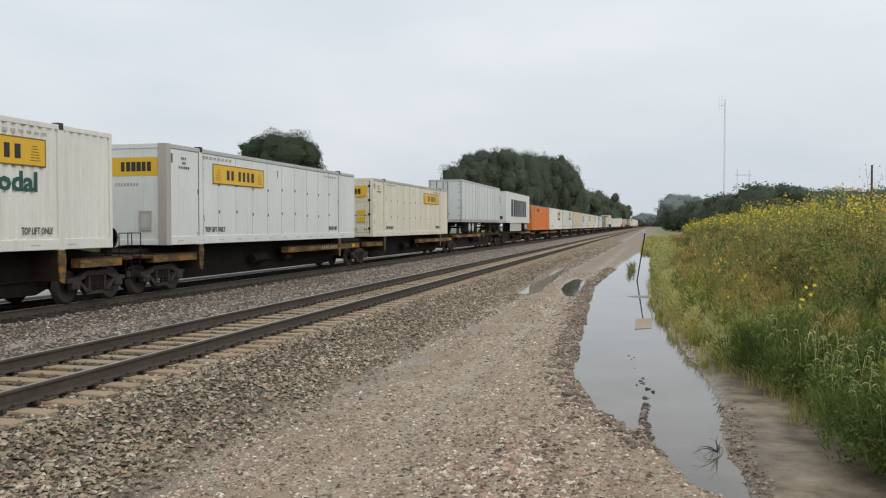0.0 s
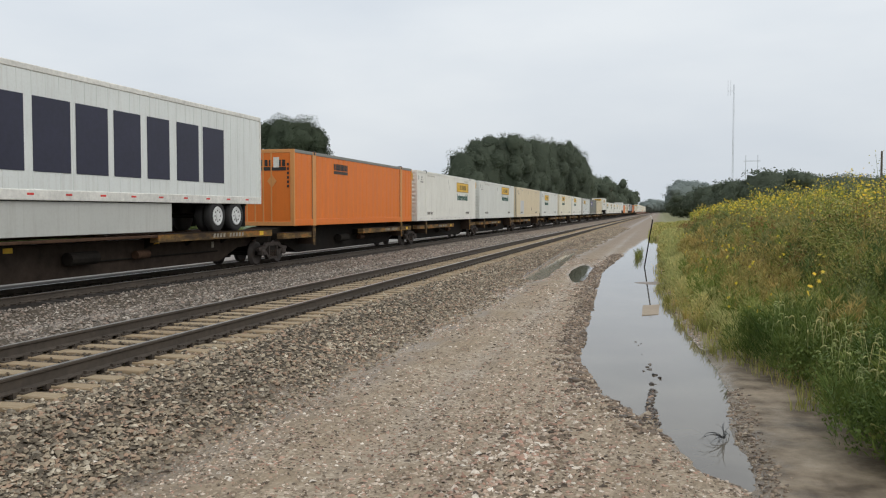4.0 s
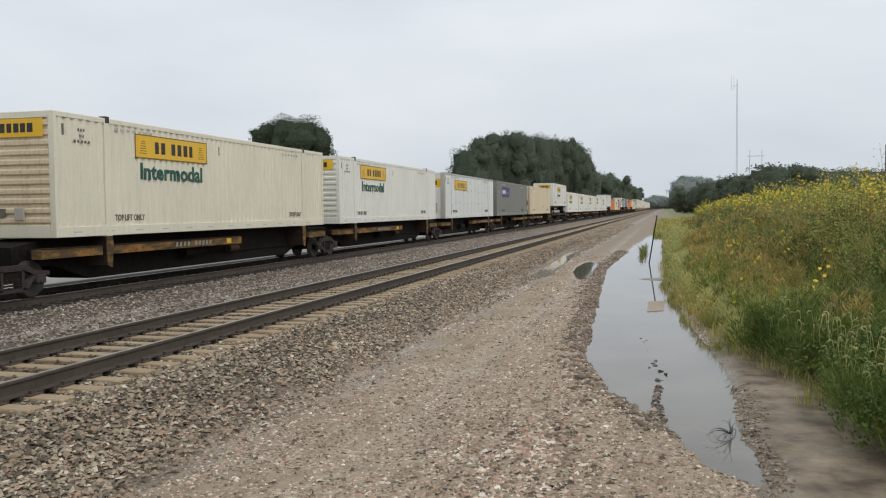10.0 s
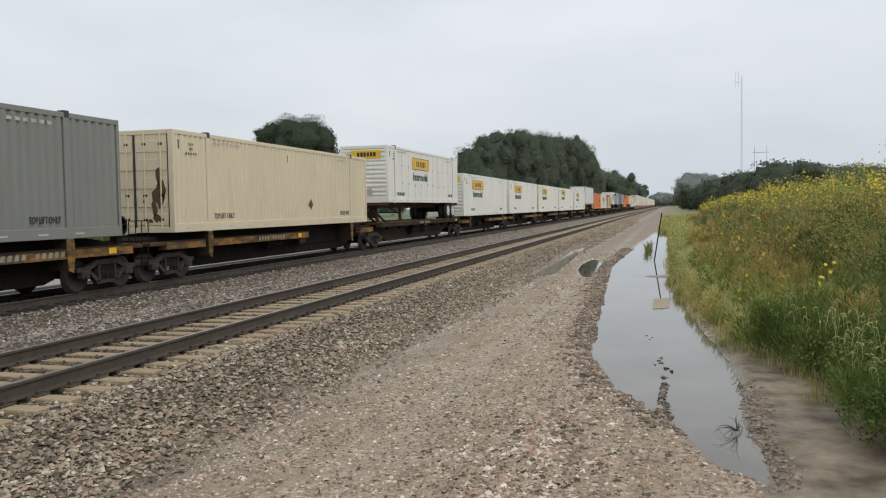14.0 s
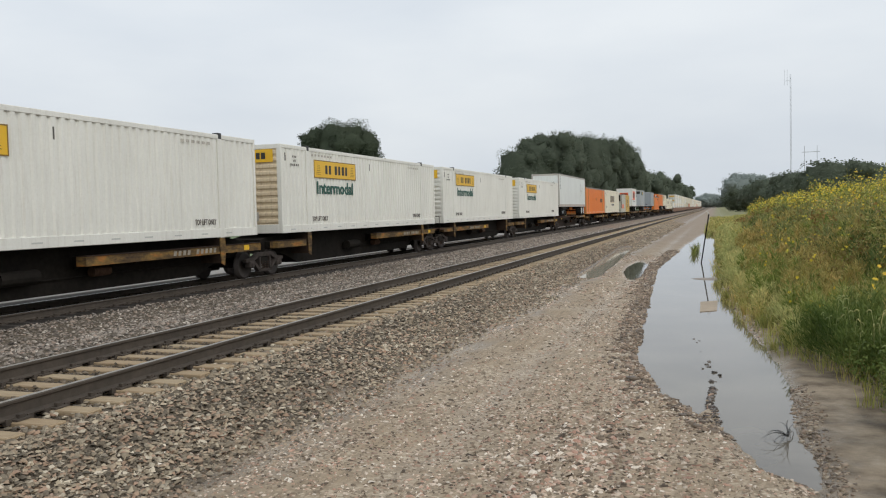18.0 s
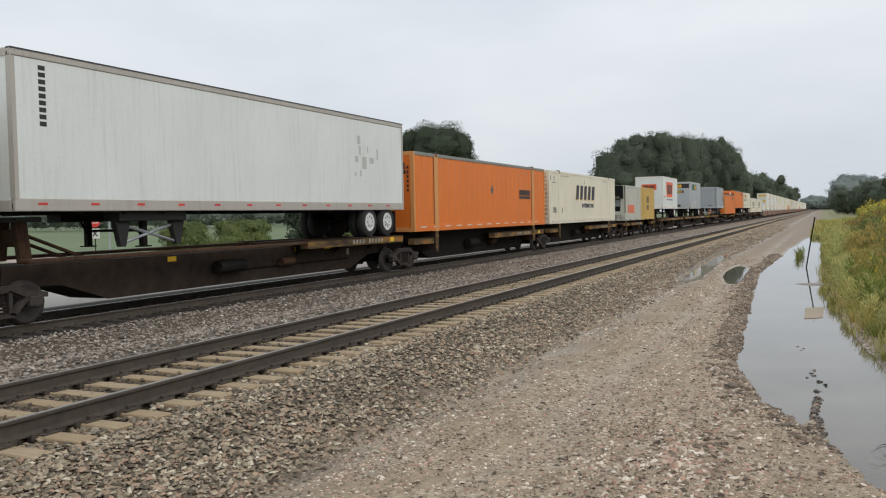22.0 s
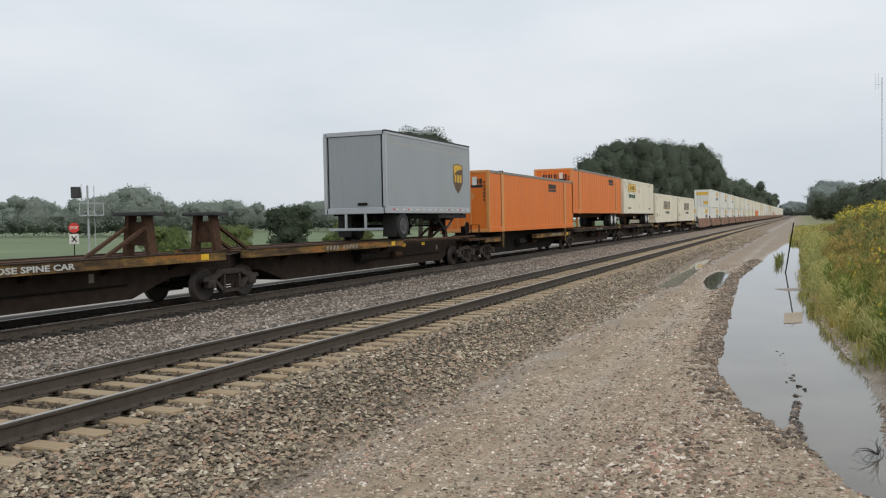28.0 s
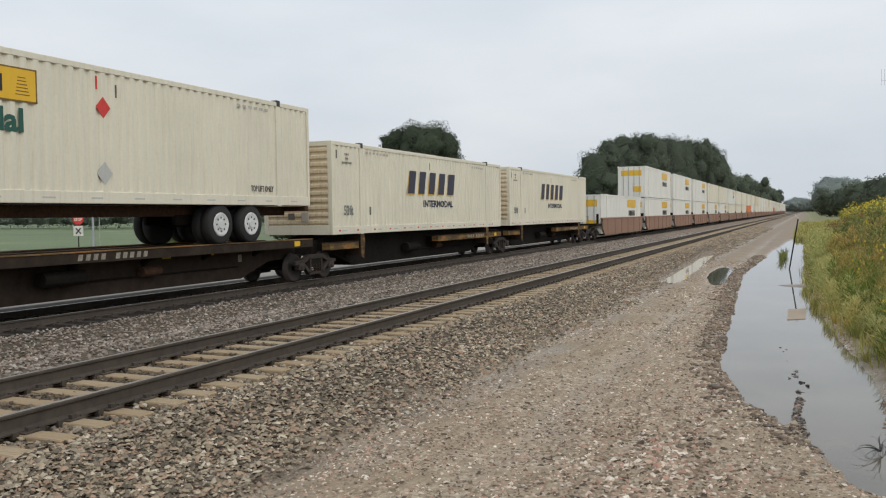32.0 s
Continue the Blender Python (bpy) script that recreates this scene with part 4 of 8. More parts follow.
def spine_car(label, ya, yb, style, trucks, loads_at=(), hitches=(), worn=SILLYEL, words=False, runs=None):
    """One platform from ya to yb. style near/far: where the long side sill lies; deck: full-length runways for trailers."""
    t = thing("spine_car", label, "railway car", "spine cars of the train")
    part("centre_sill", Geo().prism_x([(ya + 0.5, 0.72), (ya + 1.9, 0.68), (ya + 3.2, 0.27), (yb - 3.2, 0.27), (yb - 1.9, 0.68), (yb - 0.5, 0.72), (yb - 0.5, 1.18), (yb - 1.6, 1.34), (ya + 1.6, 1.34), (ya + 0.5, 1.18)] if style != "deck" else [(ya + 0.5, 0.72), (ya + 1.9, 0.68), (ya + 3.2, 0.27), (yb - 3.2, 0.27), (yb - 1.9, 0.68), (yb - 0.5, 0.72), (yb - 0.5, 1.14), (ya + 0.5, 1.14)], -0.60, 0.60), BROWNSILL if style == "deck" else DARKSTEEL, t, "deep dark centre sill")
    L = yb - ya
    sz = 1.06 if style == "deck" else 0.90
    if runs is None:
        runs = {"deck": ((ya + 0.5, yb - 0.5),), "near": ((ya + 0.7, 1.72), (2.16, 0.56 * L + ya), (yb - 2.4, yb - 0.7)), "far": ((ya + 0.5, 1.75), (ya + 0.52 * L, yb - 0.6))}[style]
    for sx in (-1, 1):
        for a, b in runs:
            lo, hi = sorted((sx * 0.98, sx * 1.26))
            s = part("side_sill", Geo().prism_y([(lo, sz), (hi, sz), (hi, sz + 0.22), (lo, sz + 0.22)], a, b), worn, t, "worn ochre side sill")
            part("sill_flange", Geo().box(lo - 0.02, hi + 0.02, a, b, sz + 0.22, sz + 0.24), PEDESTAL if worn is SILLYEL else SILLYEL, s)
            k = a + 0.3
            while k < b:
                part("bracket", Geo().prism_y([(sx * 0.33, 0.70), (sx * 0.33, 1.12), (sx * 1.05, sz + 0.2), (sx * 1.05, sz + 0.08)], k, k + 0.12), DARKSTEEL, s)
                k += 2.2
            if sx > 0 and b - a > 3:
                part("yellow_mark", Geo().box(hi, hi + 0.004, b - 1.0, b - 0.7, sz + 0.04, sz + 0.19), CARYEL, s, "yellow reflective mark")
                for q in range(10):
                    if q != 4:
                        k = a + 0.42 * (b - a) + 0.21 * q
                        part("car_number_bar", Geo().prism_x([(k, sz + 0.05), (k + 0.12, sz + 0.05), (k + 0.15, sz + 0.18), (k + 0.03, sz + 0.18)], hi + 0.001, hi + 0.005), DIRTYWHITE, s)
    if style == "deck":
        for sx in (-1, 1):
            lo, hi = sorted((sx * 0.45, sx * 0.97))
            part("runway", Geo().box(lo, hi, runs[0][0], runs[-1][1], 1.20, 1.26), RUST, t, "rusty wheel runway")
    for y in loads_at:
        for sx in (-1, 1):
            lo, hi = sorted((sx * 0.33, sx * 1.27))
            part("pedestal", Geo().prism_y([(lo, 0.85 if sx < 0 else 0.62), (hi, 0.62 if sx > 0 else 0.85), (hi, 1.36), (lo, 1.36)] if sx > 0 else [(lo, 0.62), (hi, 0.85), (hi, 1.36), (lo, 1.36)], y - 0.12, y + 0.12), PEDESTAL, t, "dark brown container pedestal")
            if sx > 0:
                part("stake_plate", Geo().prism_x([(y - 0.10, 0.62), (y + 0.06, 0.55), (y + 0.14, 1.10), (y + 0.10, 1.37), (y - 0.14, 1.37), (y - 0.16, 1.08)], 1.272, 1.300), worn, t, "worn ochre stake plate under the lift post")
    if style == "deck":
        for sx in (-1, 1):
            lo, hi = sorted((sx * 0.90, sx * 1.24))
            part("deck_edge", Geo().box(lo, hi, ya + 0.6, yb - 0.6, 1.20, 1.275, 0.012), RUST, t, "thin rusty deck edge")
        for k in (0.30, 0.62, 0.72):
            part("yellow_mark", Geo().box(0.600, 0.606, ya + k * L, ya + k * L + 0.30, 0.98, 1.10), CARYEL, t, "yellow reflective mark")
        part("pale_plate", Geo().box(0.600, 0.606, ya + 0.80 * L, ya + 0.80 * L + 0.16, 0.74, 0.94), DIRTYWHITE, t, "small pale plate")
    # brake gear that hangs under the sill
    m = (ya + yb) / 2
    part("brake_reservoir", Geo().tube((0.80, m - 1.8, 0.75), (0.80, m - 0.7, 0.75), 0.17, k=12), DARKSTEEL, t)
    part("brake_rod", Geo().tube((0.64, m - 0.6, 0.62), (0.64, yb - 3.4, 0.62), 0.025, k=6), DARKSTEEL, t)
    part("brake_cylinder", Geo().tube((0.75, m + 1.1, 0.72), (0.75, m + 1.7, 0.72), 0.12, k=12), RUST, t)
    for y, double in trucks:
        truck(t, y)
        if double:
            d = -1 if y < m else 1
            part("end_platform", Geo().box(-1.25, 1.25, min(y, y + d * 1.3), max(y, y + d * 1.3), 1.02, 1.12, 0.02), RUST, t, "rusty end platform")
            e = y + d * 1.32
            for x in (0.72, 1.18):
                part("ladder_rail", Geo().tube((x, e, 0.45), (x, e, 1.12), 0.016, k=6), DARKSTEEL, t)
            for z in (0.5, 0.72, 0.94):
                part("ladder_rung", Geo().tube((0.72, e, z), (1.18, e, z), 0.014, k=6), DARKSTEEL, t)
            part("handrail", Geo().tube((1.2, e, 1.12), (1.2, e, 1.75), 0.014, k=6).tube((0.8, e, 1.75), (1.2, e, 1.75), 0.014, k=6).tube((0.8, e, 1.12), (0.8, e, 1.75), 0.014, k=6), DARKSTEEL, t)
            if d > 0:
                stand = part("brake_stand", Geo().box(0.42, 0.66, e - 0.32, e - 0.10, 1.12, 1.70, 0.02), DARKSTEEL, t, "black hand brake stand")
                part("brake_wheel", Geo().lathe_x([(-0.015, 0.25), (-0.015, 0.285), (0.015, 0.285), (0.015, 0.25), (-0.015, 0.25)], 0.70, e - 0.21, 1.62, 20), TRUCKSTEEL, stand, "spoked steel brake wheel")
                for q in range(5):
                    a = 2 * math.pi * q / 5 + 0.3
                    part("spoke", Geo().tube((0.70, e - 0.21, 1.62), (0.70, e - 0.21 + 0.26 * math.cos(a), 1.62 + 0.26 * math.sin(a)), 0.012, k=5), TRUCKSTEEL, stand)
            part("coupler", Geo().box(-0.14, 0.14, min(e, e + d * 0.5), max(e, e + d * 0.5), 0.72, 1.0, 0.03), DARKSTEEL, t)
    for y, lean in hitches:
        hitch(t, y, lean, 2.33 if y in (15.55, -0.70) else 2.10)
    if words:
        lettering("lettering", "ALL PURPOSE SPINE CAR", 0.17, LIGHTGREY, t, (1.265, yb - 8.6, 1.11), 3.1, label="white words on the side sill")
    return t


def road_wheel(parent, x, y, z, rim=RIM):
    s = 1 if x > 0 else -1
    w = part("tyre", Geo().lathe_x([(-0.13, 0.30), (-0.14, 0.46), (-0.10, 0.51), (0.10, 0.51), (0.14, 0.46), (0.13, 0.30)], x, y, z, 26), TYRE, parent, "black rubber tyre", True)
    part("rim", Geo().lathe_x([(s * 0.132, 0.31), (s * 0.150, 0.295), (s * 0.148, 0.25), (s * 0.136, 0.22), (s * 0.134, 0.12), (s * 0.165, 0.11), (s * 0.165, 0.0)], x, y, z, 20), rim, w, "disc wheel")
    for k in range(8):
        a = 2 * math.pi * k / 8
        part("hand_hole", Geo().tube((x + s * 0.120, y + 0.175 * math.cos(a), z + 0.175 * math.sin(a)), (x + s * 0.1385, y + 0.175 * math.cos(a), z + 0.175 * math.sin(a)), 0.030, k=7), GASKET, w) if abs(x) > 1 and s > 0 else None
    return w


def running_gear(t, ys, z_frame, z_axle=1.80, rim=RIM):
    """Tandem or single axle with twin tyres, hangers and a sub-frame."""
    part("sub_frame", Geo().box(-0.52, -0.40, min(ys) - 0.9, max(ys) + 0.9, z_frame - 0.26, z_frame, 0.02).box(0.40, 0.52, min(ys) - 0.9, max(ys) + 0.9, z_frame - 0.26, z_frame, 0.02), DARKSTEEL, t)
    for y in ys:
        part("road_axle", Geo().tube((-1.05, y, z_axle), (1.05, y, z_axle), 0.07, k=10), DARKSTEEL, t)
        for x in (-1.10, -0.80, 0.80, 1.10):
            road_wheel(t, x, y, z_axle, rim)


def landing_gear(t, y, z_top, z_foot=1.42, mat=None):
    for sx in (-1, 1):
        g = part("landing_leg", Geo().box(sx * 0.85 - 0.07, sx * 0.85 + 0.07, y - 0.07, y + 0.07, z_foot, z_top, 0.01), mat or DARKSTEEL, t)
        part("leg_foot", Geo().box(sx * 0.85 - 0.13, sx * 0.85 + 0.13, y - 0.13, y + 0.13, z_foot - 0.03, z_foot), mat or DARKSTEEL, g)
        part("leg_brace", Geo().tube((sx * 0.85, y, z_foot + 0.25), (sx * 0.45, y - 0.7, z_top), 0.03, k=6), mat or DARKSTEEL, g)
    part("leg_cross_bar", Geo().tube((-0.85, y, z_foot + 0.35), (0.85, y, z_foot + 0.35), 0.035, k=6), mat or DARKSTEEL, t)


def trailer(label, L, paint, rail, skin="posts", near="doors", wheels=(), legs=None, z0=2.20, z1=5.27, pitch=1.22, rim=RIM):
    t = thing("trailer", label, "semi-trailer", "highway trailers on the train")
    for side in (-1, 1):
        lo, hi = sorted((side * 1.22, side * 1.275))
        part("side_wall", Geo().box(lo, hi, 0.08, L - 0.08, z0 + 0.24, z1 - 0.14), paint, t)
        if skin == "posts":
            k = 0.08 + pitch
            while k < L - 0.3:
                lo2, hi2 = sorted((side * 1.27, side * 1.290))
                part("side_post", Geo().box(lo2, hi2, k - 0.05, k + 0.05, z0 + 0.24, z1 - 0.14), rail, t)
                k += pitch * (0.62 if k > L * 0.72 or abs(k - L * 0.32) < 0.9 else 1.0)
        elif skin == "ribs":
            k = 0.5
            while k < L - 0.3:
                lo2, hi2 = sorted((side * 1.27, side * 1.284))
                part("side_post", Geo().box(lo2, hi2, k - 0.022, k + 0.022, z0 + 0.24, z1 - 0.14), paint, t)
                k += 0.46
        lo, hi = sorted((side * 1.20, side * 1.295))
        part("bottom_rail", Geo().box(lo, hi, 0, L, z0, z0 + 0.25, 0.015), rail, t)
        part("top_rail", Geo().box(lo, hi, 0, L, z1 - 0.15, z1, 0.02), rail, t)
        for a in (0, L - 0.09):
            lo, hi = sorted((side * 1.16, side * 1.293))
            part("corner_post", Geo().box(lo, hi, a, a + 0.09, z0 + 0.25, z1 - 0.15), rail, t)
    part("roof", Geo().box(-1.2, 1.2, 0.02, L - 0.02, z1 - 0.06, z1 - 0.02), paint, t)
    part("floor", Geo().box(-1.2, 1.2, 0.03, L - 0.03, z0 + 0.05, z0 + 0.16), DARKSTEEL, t)
    part("far_wall", Geo().box(-1.16, 1.16, L - 0.08, L - 0.03, z0, z1 - 0.06), paint, t)
    part("end_header", Geo().box(-1.16, 1.16, 0.0, 0.08, z1 - 0.16, z1, 0.01), rail, t)
    part("end_sill", Geo().box(-1.16, 1.16, 0.0, 0.08, z0, z0 + 0.22, 0.01), rail, t)
    if near == "doors":
        for a, b in ((-1.15, -0.01), (0.01, 1.15)):
            d = part("door", Geo().box(a, b, 0.02, 0.07, z0 + 0.22, z1 - 0.16, 0.01), paint, t, "tall swing door")
            x = a + 0.42 * (b - a) if a < 0 else a + 0.16 * (b - a)
            for xx in (x, a + 0.86 * (b - a) if a < 0 else x):
                part("lock_rod", Geo().tube((xx, 0.0, z0 + 0.2), (xx, 0.0, z1 - 0.16), 0.022, k=6), RUST, d)
            part("door_handle", Geo().box(x - 0.2, x + 0.15, -0.03, -0.005, z0 + 0.60, z0 + 0.64), DARKSTEEL, d)
            for k in range(5):
                z = z0 + 0.45 + 0.58 * k
                hx = a + 0.02 if a < 0 else b - 0.16
                part("hinge", Geo().box(hx, hx + 0.14, -0.008, 0.02, z, z + 0.07), GALV, d)
    elif near == "rollup":
        d = part("roll_up_door", Geo().box(-1.08, 1.08, 0.035, 0.075, z0 + 0.22, z1 - 0.18), paint, t, "plain grey roll-up door")
        for k in range(7):
            z = z0 + 0.24 + 0.36 * k
            part("door_slat_joint", Geo().box(-1.08, 1.08, 0.031, 0.035, z, z + 0.008), paint, d)
        part("door_latch", Geo().box(0.1, 0.5, 0.0, 0.035, z0 + 0.30, z0 + 0.40, 0.01), DARKSTEEL, d)
        part("under_ride_guard", Geo().box(-1.1, 1.1, -0.02, 0.08, z0 - 0.62, z0 - 0.52, 0.01).box(-0.45, -0.36, 0, 0.08, z0 - 0.55, z0, 0.01).box(0.36, 0.45, 0, 0.08, z0 - 0.55, z0, 0.01), GALV, t)
    else:
        part("front_wall", Geo().box(-1.16, 1.16, 0.02, 0.07, z0 + 0.22, z1 - 0.16), paint, t)
        part("connector_box", Geo().box(-0.25, 0.20, -0.04, 0.02, z0 + 0.26, z0 + 0.50, 0.02), GASKET, t)
    g = Geo()
    k = 0.5
    while k < L - 0.4:
        g.box(1.295, 1.298, k, k + 0.22, z0 + 0.12, z0 + 0.17)
        k += 1.3
    part("reflector_strips", g, RED, t, "short red reflector strips")
    g = []
    k = 0.4
    while k < L - 0.3:
        g.append(Geo().box(-1.15, 1.15, k, k + 0.06, z0 - 0.06, z0 + 0.05))
        k += 1.22
    part("cross_member", g, DARKSTEEL, t)
    if wheels:
        running_gear(t, wheels, z0 - 0.04, rim=rim)
        far = max(wheels) > L / 2
        for sx in (-1, 1):
            yy = max(wheels) + 0.62 if far else min(wheels) - 0.62
            part("mud_flap", Geo().box(sx * 0.95 - 0.28, sx * 0.95 + 0.28, yy, yy + 0.015, 1.42, z0 - 0.04), TYRE, t)
    if legs is not None:
        landing_gear(t, legs, z0)
    return t


def put(ob, s):
    TRAIN.append((ob, s))
    return ob


JB = "white ribbed container with yellow sign and green lettering"
# kinds that repeat
put(container(JB, WHITE, sign="yellow", sign_at=9.93), 3.5)
b_box = put(container("smooth white container with yellow sign and rust-streaked end", WHITE2, sign="yellow", sign_at=2.72, word=False, ribs="flat", end="flat", rail_paint=ALU, post_paint=WHITE2), 22.2)
c_box = put(container("aged cream container with yellow sign and rust-streaked doors", CREAM, sign="yellow", sign_at=9.9, word=False, ribs="flat", end="doors", rail_paint=ALU), 41.1)
rust_specks(c_box, ((1.85, 1.2785), (2.12, 1.2785), (14.05, 1.2785), (0.25, 1.2765)), 1.7, 4.2, 401)
for z in (2.15, 2.50):
    part("amber_notice", Geo().box(0.45, 0.88, -0.028, -0.024, z, z + 0.24), SIGNYEL, c_box, "small amber notice")
for k in range(4):
    part("rust_hinge", Geo().box(1.02, 1.16, -0.012, 0.03, 1.75 + 0.72 * k, 1.86 + 0.72 * k, 0.01), RUST, c_box, "rusty door hinge")
d_box = put(trailer("long white trailer with grey posts and rear doors", 16.15, SILK, ALU, "posts", "doors", (2.9, 4.15), 12.6, z1=5.38), 61.9)
diamond(d_box, 7.7, 2.75, 0.16, 1.278, OFFWHITE)
part("unit_number_bars", Geo().box(-1.02, -0.45, 0.015, 0.02, 4.0, 4.14), REDORANGE, d_box)
diamond_end = part("placard_holder", Geo().prism_y([(-0.2, 3.05), (0.0, 2.82), (0.2, 3.05), (0.0, 3.28)], 0.012, 0.02), LIGHTGREY, d_box)
e_box = put(trailer("white ribbed trailer with large dark word blocks", 16.0, WHITE2, OFFWHITE, "ribs", "nose", (13.0, 14.25), None), 81.5)
part("word_block", word_bars(7, 3.05, 13.45, 2.86, 4.58, 1.288, 0.12), NAVY, e_box, "large dark blue word blocks")
part("end_word_block", word_bars(7, -0.9, 0.75, 4.45, 4.72, 0.012, 0.2, axis="end"), NAVY, e_box)
part("end_word_bar", Geo().box(-0.3, 0.75, 0.012, 0.018, 4.18, 4.34), RED, e_box)
part("side_skirt", [Geo().box(1.16, 1.20, 3.0, 10.4, 1.36, 2.18, 0.01), Geo().box(-1.20, -1.16, 3.0, 10.4, 1.36, 2.18, 0.01)], LIGHTGREY, e_box, "pale grey side skirt")
part("end_box", Geo().box(0.55, 0.95, -0.06, 0.02, 2.55, 2.85, 0.02), GASKET, e_box)


def orange_box(label, z0=1.38, z1=4.37, end_sign=True, at=10.4, down=0.0, dashes=False):
    o = container(label, ORANGE, post_paint=ORANGE_POST, ribs="wide", end="plain", z0=z0, z1=z1, rail_paint=ORANGE, posts=(2.02, 14.13), post_w=0.17)
    part("sign_patch", Geo().box(1.277, 1.281, at, at + 1.7, z0 + 2.20 - down, z0 + 2.33 - down), SIGNBLACK, o)
    if dashes:
        diamond(o, 8.15, z0 + 1.72, 0.20, 1.288, STENCIL)
        k = 0.5
        while k < 15.4:
            part("pale_dash", Geo().box(1.292, 1.2955, k, k + 0.55, z0 + 0.15, z0 + 0.19), OFFWHITE, o, "pale reflective dash")
            k += 1.15
    part("word_block", word_bars(9, at, at + 1.7, z0 + 2.37 - down, z0 + 2.64 - down, 1.284, 0.14), SIGNBLACK, o, "small black word blocks")
    if end_sign:
        e = part("end_sign_patch", Geo().box(-0.75, 0.95, 0.018, 0.024, z0 + 2.16, z0 + 2.30), SIGNBLACK, o)
        part("word_block", word_bars(9, -0.72, 0.95, z0 + 2.33, z0 + 2.58, 0.014, 0.25, axis="end"), SIGNBLACK, o)
        part("paper_notice", Geo().box(0.42, 0.66, 0.008, 0.014, z0 + 2.28, z0 + 2.68), OFFWHITE, o)
        for x in (-0.75, -0.40, -0.05, 0.30):
            part("end_rib", Geo().box(x, x + 0.05, 0.01, 0.03, z0 + 0.16, z1 - 0.14), ORANGE_POST, o)
    part("placard_holder", Geo().prism_y([(0.15, z0 + 1.75), (0.35, z0 + 1.5), (0.55, z0 + 1.75), (0.35, z0 + 2.0)], 0.012, 0.026), ORANGE_POST, o)
    for k in range(6):
        part("unit_number_bar", Geo().box(1.00, 1.08, -0.003, 0.0, z0 + 1.5 + 0.17 * k, z0 + 1.60 + 0.17 * k), SIGNBLACK, o)
    return o


put(orange_box("orange container with ochre posts and black word blocks", at=4.2), 100.3)
jb_far = container(JB, WHITE, sign="yellow", sign_at=9.93)
diamond(jb_far, 7.9, 3.55, 0.20, 1.288, OFFWHITE)
diamond(jb_far, 7.9, 2.0, 0.20, 1.288, OFFWHITE)
put(jb_far, 117.6)
jb_chalk = put(container("chalky white ribbed container with yellow sign and green lettering", CHALK, sign="yellow", sign_at=9.58, sign_up=0.17), 135.3)
diamond(jb_chalk, 7.9, 3.55, 0.20, 1.288, OFFWHITE)
diamond(jb_chalk, 7.9, 2.0, 0.20, 1.288, OFFWHITE)
tan_box = put(container("beige ribbed container with double end doors", TAN, ribs="fine", end="doors", rail_paint=TAN), 153.4)
put(container("chalky white ribbed container with yellow sign and green lettering", CHALK, sign="yellow", sign_at=2.65), 171.5)
jb_cream = put(container("cream ribbed container with yellow sign and green lettering", CREAM, sign="yellow", sign_at=3.15, sign_up=0.13, end_paint=RUSTYCREAM), 190.0)
jb_near = put(container(JB, WHITE, sign="yellow", sign_at=2.72, sign_up=0.14), 208.0)
put(copy_thing(b_box, pose(0, 0, 0)), 226.4)
grey_box = put(container("grey ribbed container with purple sign panels", GREY, ribs="fine", end="ribs", print_mat=GASKET), 244.2)
pan = part("sign_panel", Geo().box(1.290, 1.298, 2.34, 6.02, 3.03, 3.91), PURPLE, grey_box, "deep purple sign panel")
part("word_block", word_bars(5, 2.55, 4.1, 3.27, 3.62, 1.302, 0.16), OFFWHITE, pan)
part("pale_word_block", word_bars(9, 4.15, 5.8, 3.27, 3.52, 1.302, 0.4), GREY, pan)
part("end_sign_panel", Geo().box(-0.9, 0.85, -0.012, -0.004, 3.45, 4.12), PURPLE, grey_box, "deep purple end sign panel")
tan_far = put(copy_thing(tan_box, pose(0, 0, 0)), 262.8)
for a, c, w, h in ((0.78, 2.45, 0.22, 0.42), (0.80, 3.05, 0.10, 0.34), (0.64, 2.10, 0.12, 0.30), (0.92, 2.60, 0.10, 0.36), (0.74, 1.80, 0.16, 0.16), (0.50, 1.72, 0.12, 0.07), (0.30, 2.30, 0.05, 0.10)):
    part("soot_stain", Geo().prism_y([(a + w * (0.8 + 0.3 * math.sin(5 * k + 9 * a)) * math.cos(k * 0.698), c + h * (0.8 + 0.3 * math.cos(4 * k + 7 * c)) * math.sin(k * 0.698)) for k in range(9)], 0.0080, 0.0110), BROWN, tan_far, "dark brown stain on the door")
part("grey_repair", Geo().box(1.284, 1.2855, 2.15, 4.35, 1.66, 3.05), PATCHGREY, tan_box, "pale grey repainted patch")
diamond(tan_box, 9.7, 2.2, 0.20, 1.289, BROWN)
diamond(tan_far, 9.7, 2.2, 0.20, 1.289, BROWN)


def chassis_box(label, paint, L, wheels, legs, **kw):
    """A container on a highway chassis, up on the car."""
    c = container(label, paint, z0=2.30, z1=5.22, L=L, **kw)
    part("chassis_beam", Geo().box(-0.50, -0.36, 0.3, L - 0.2, 2.02, 2.28, 0.01).box(0.36, 0.50, 0.3, L - 0.2, 2.02, 2.28, 0.01).box(-1.25, 1.25, 0.02, 0.22, 2.14, 2.29, 0.02).box(-1.25, 1.25, L - 0.22, L - 0.02, 2.14, 2.29, 0.02), RUST, c, "rust-red chassis beams")
    running_gear(c, wheels, 2.06)
    landing_gear(c, legs, 2.05, mat=RUST)
    return c


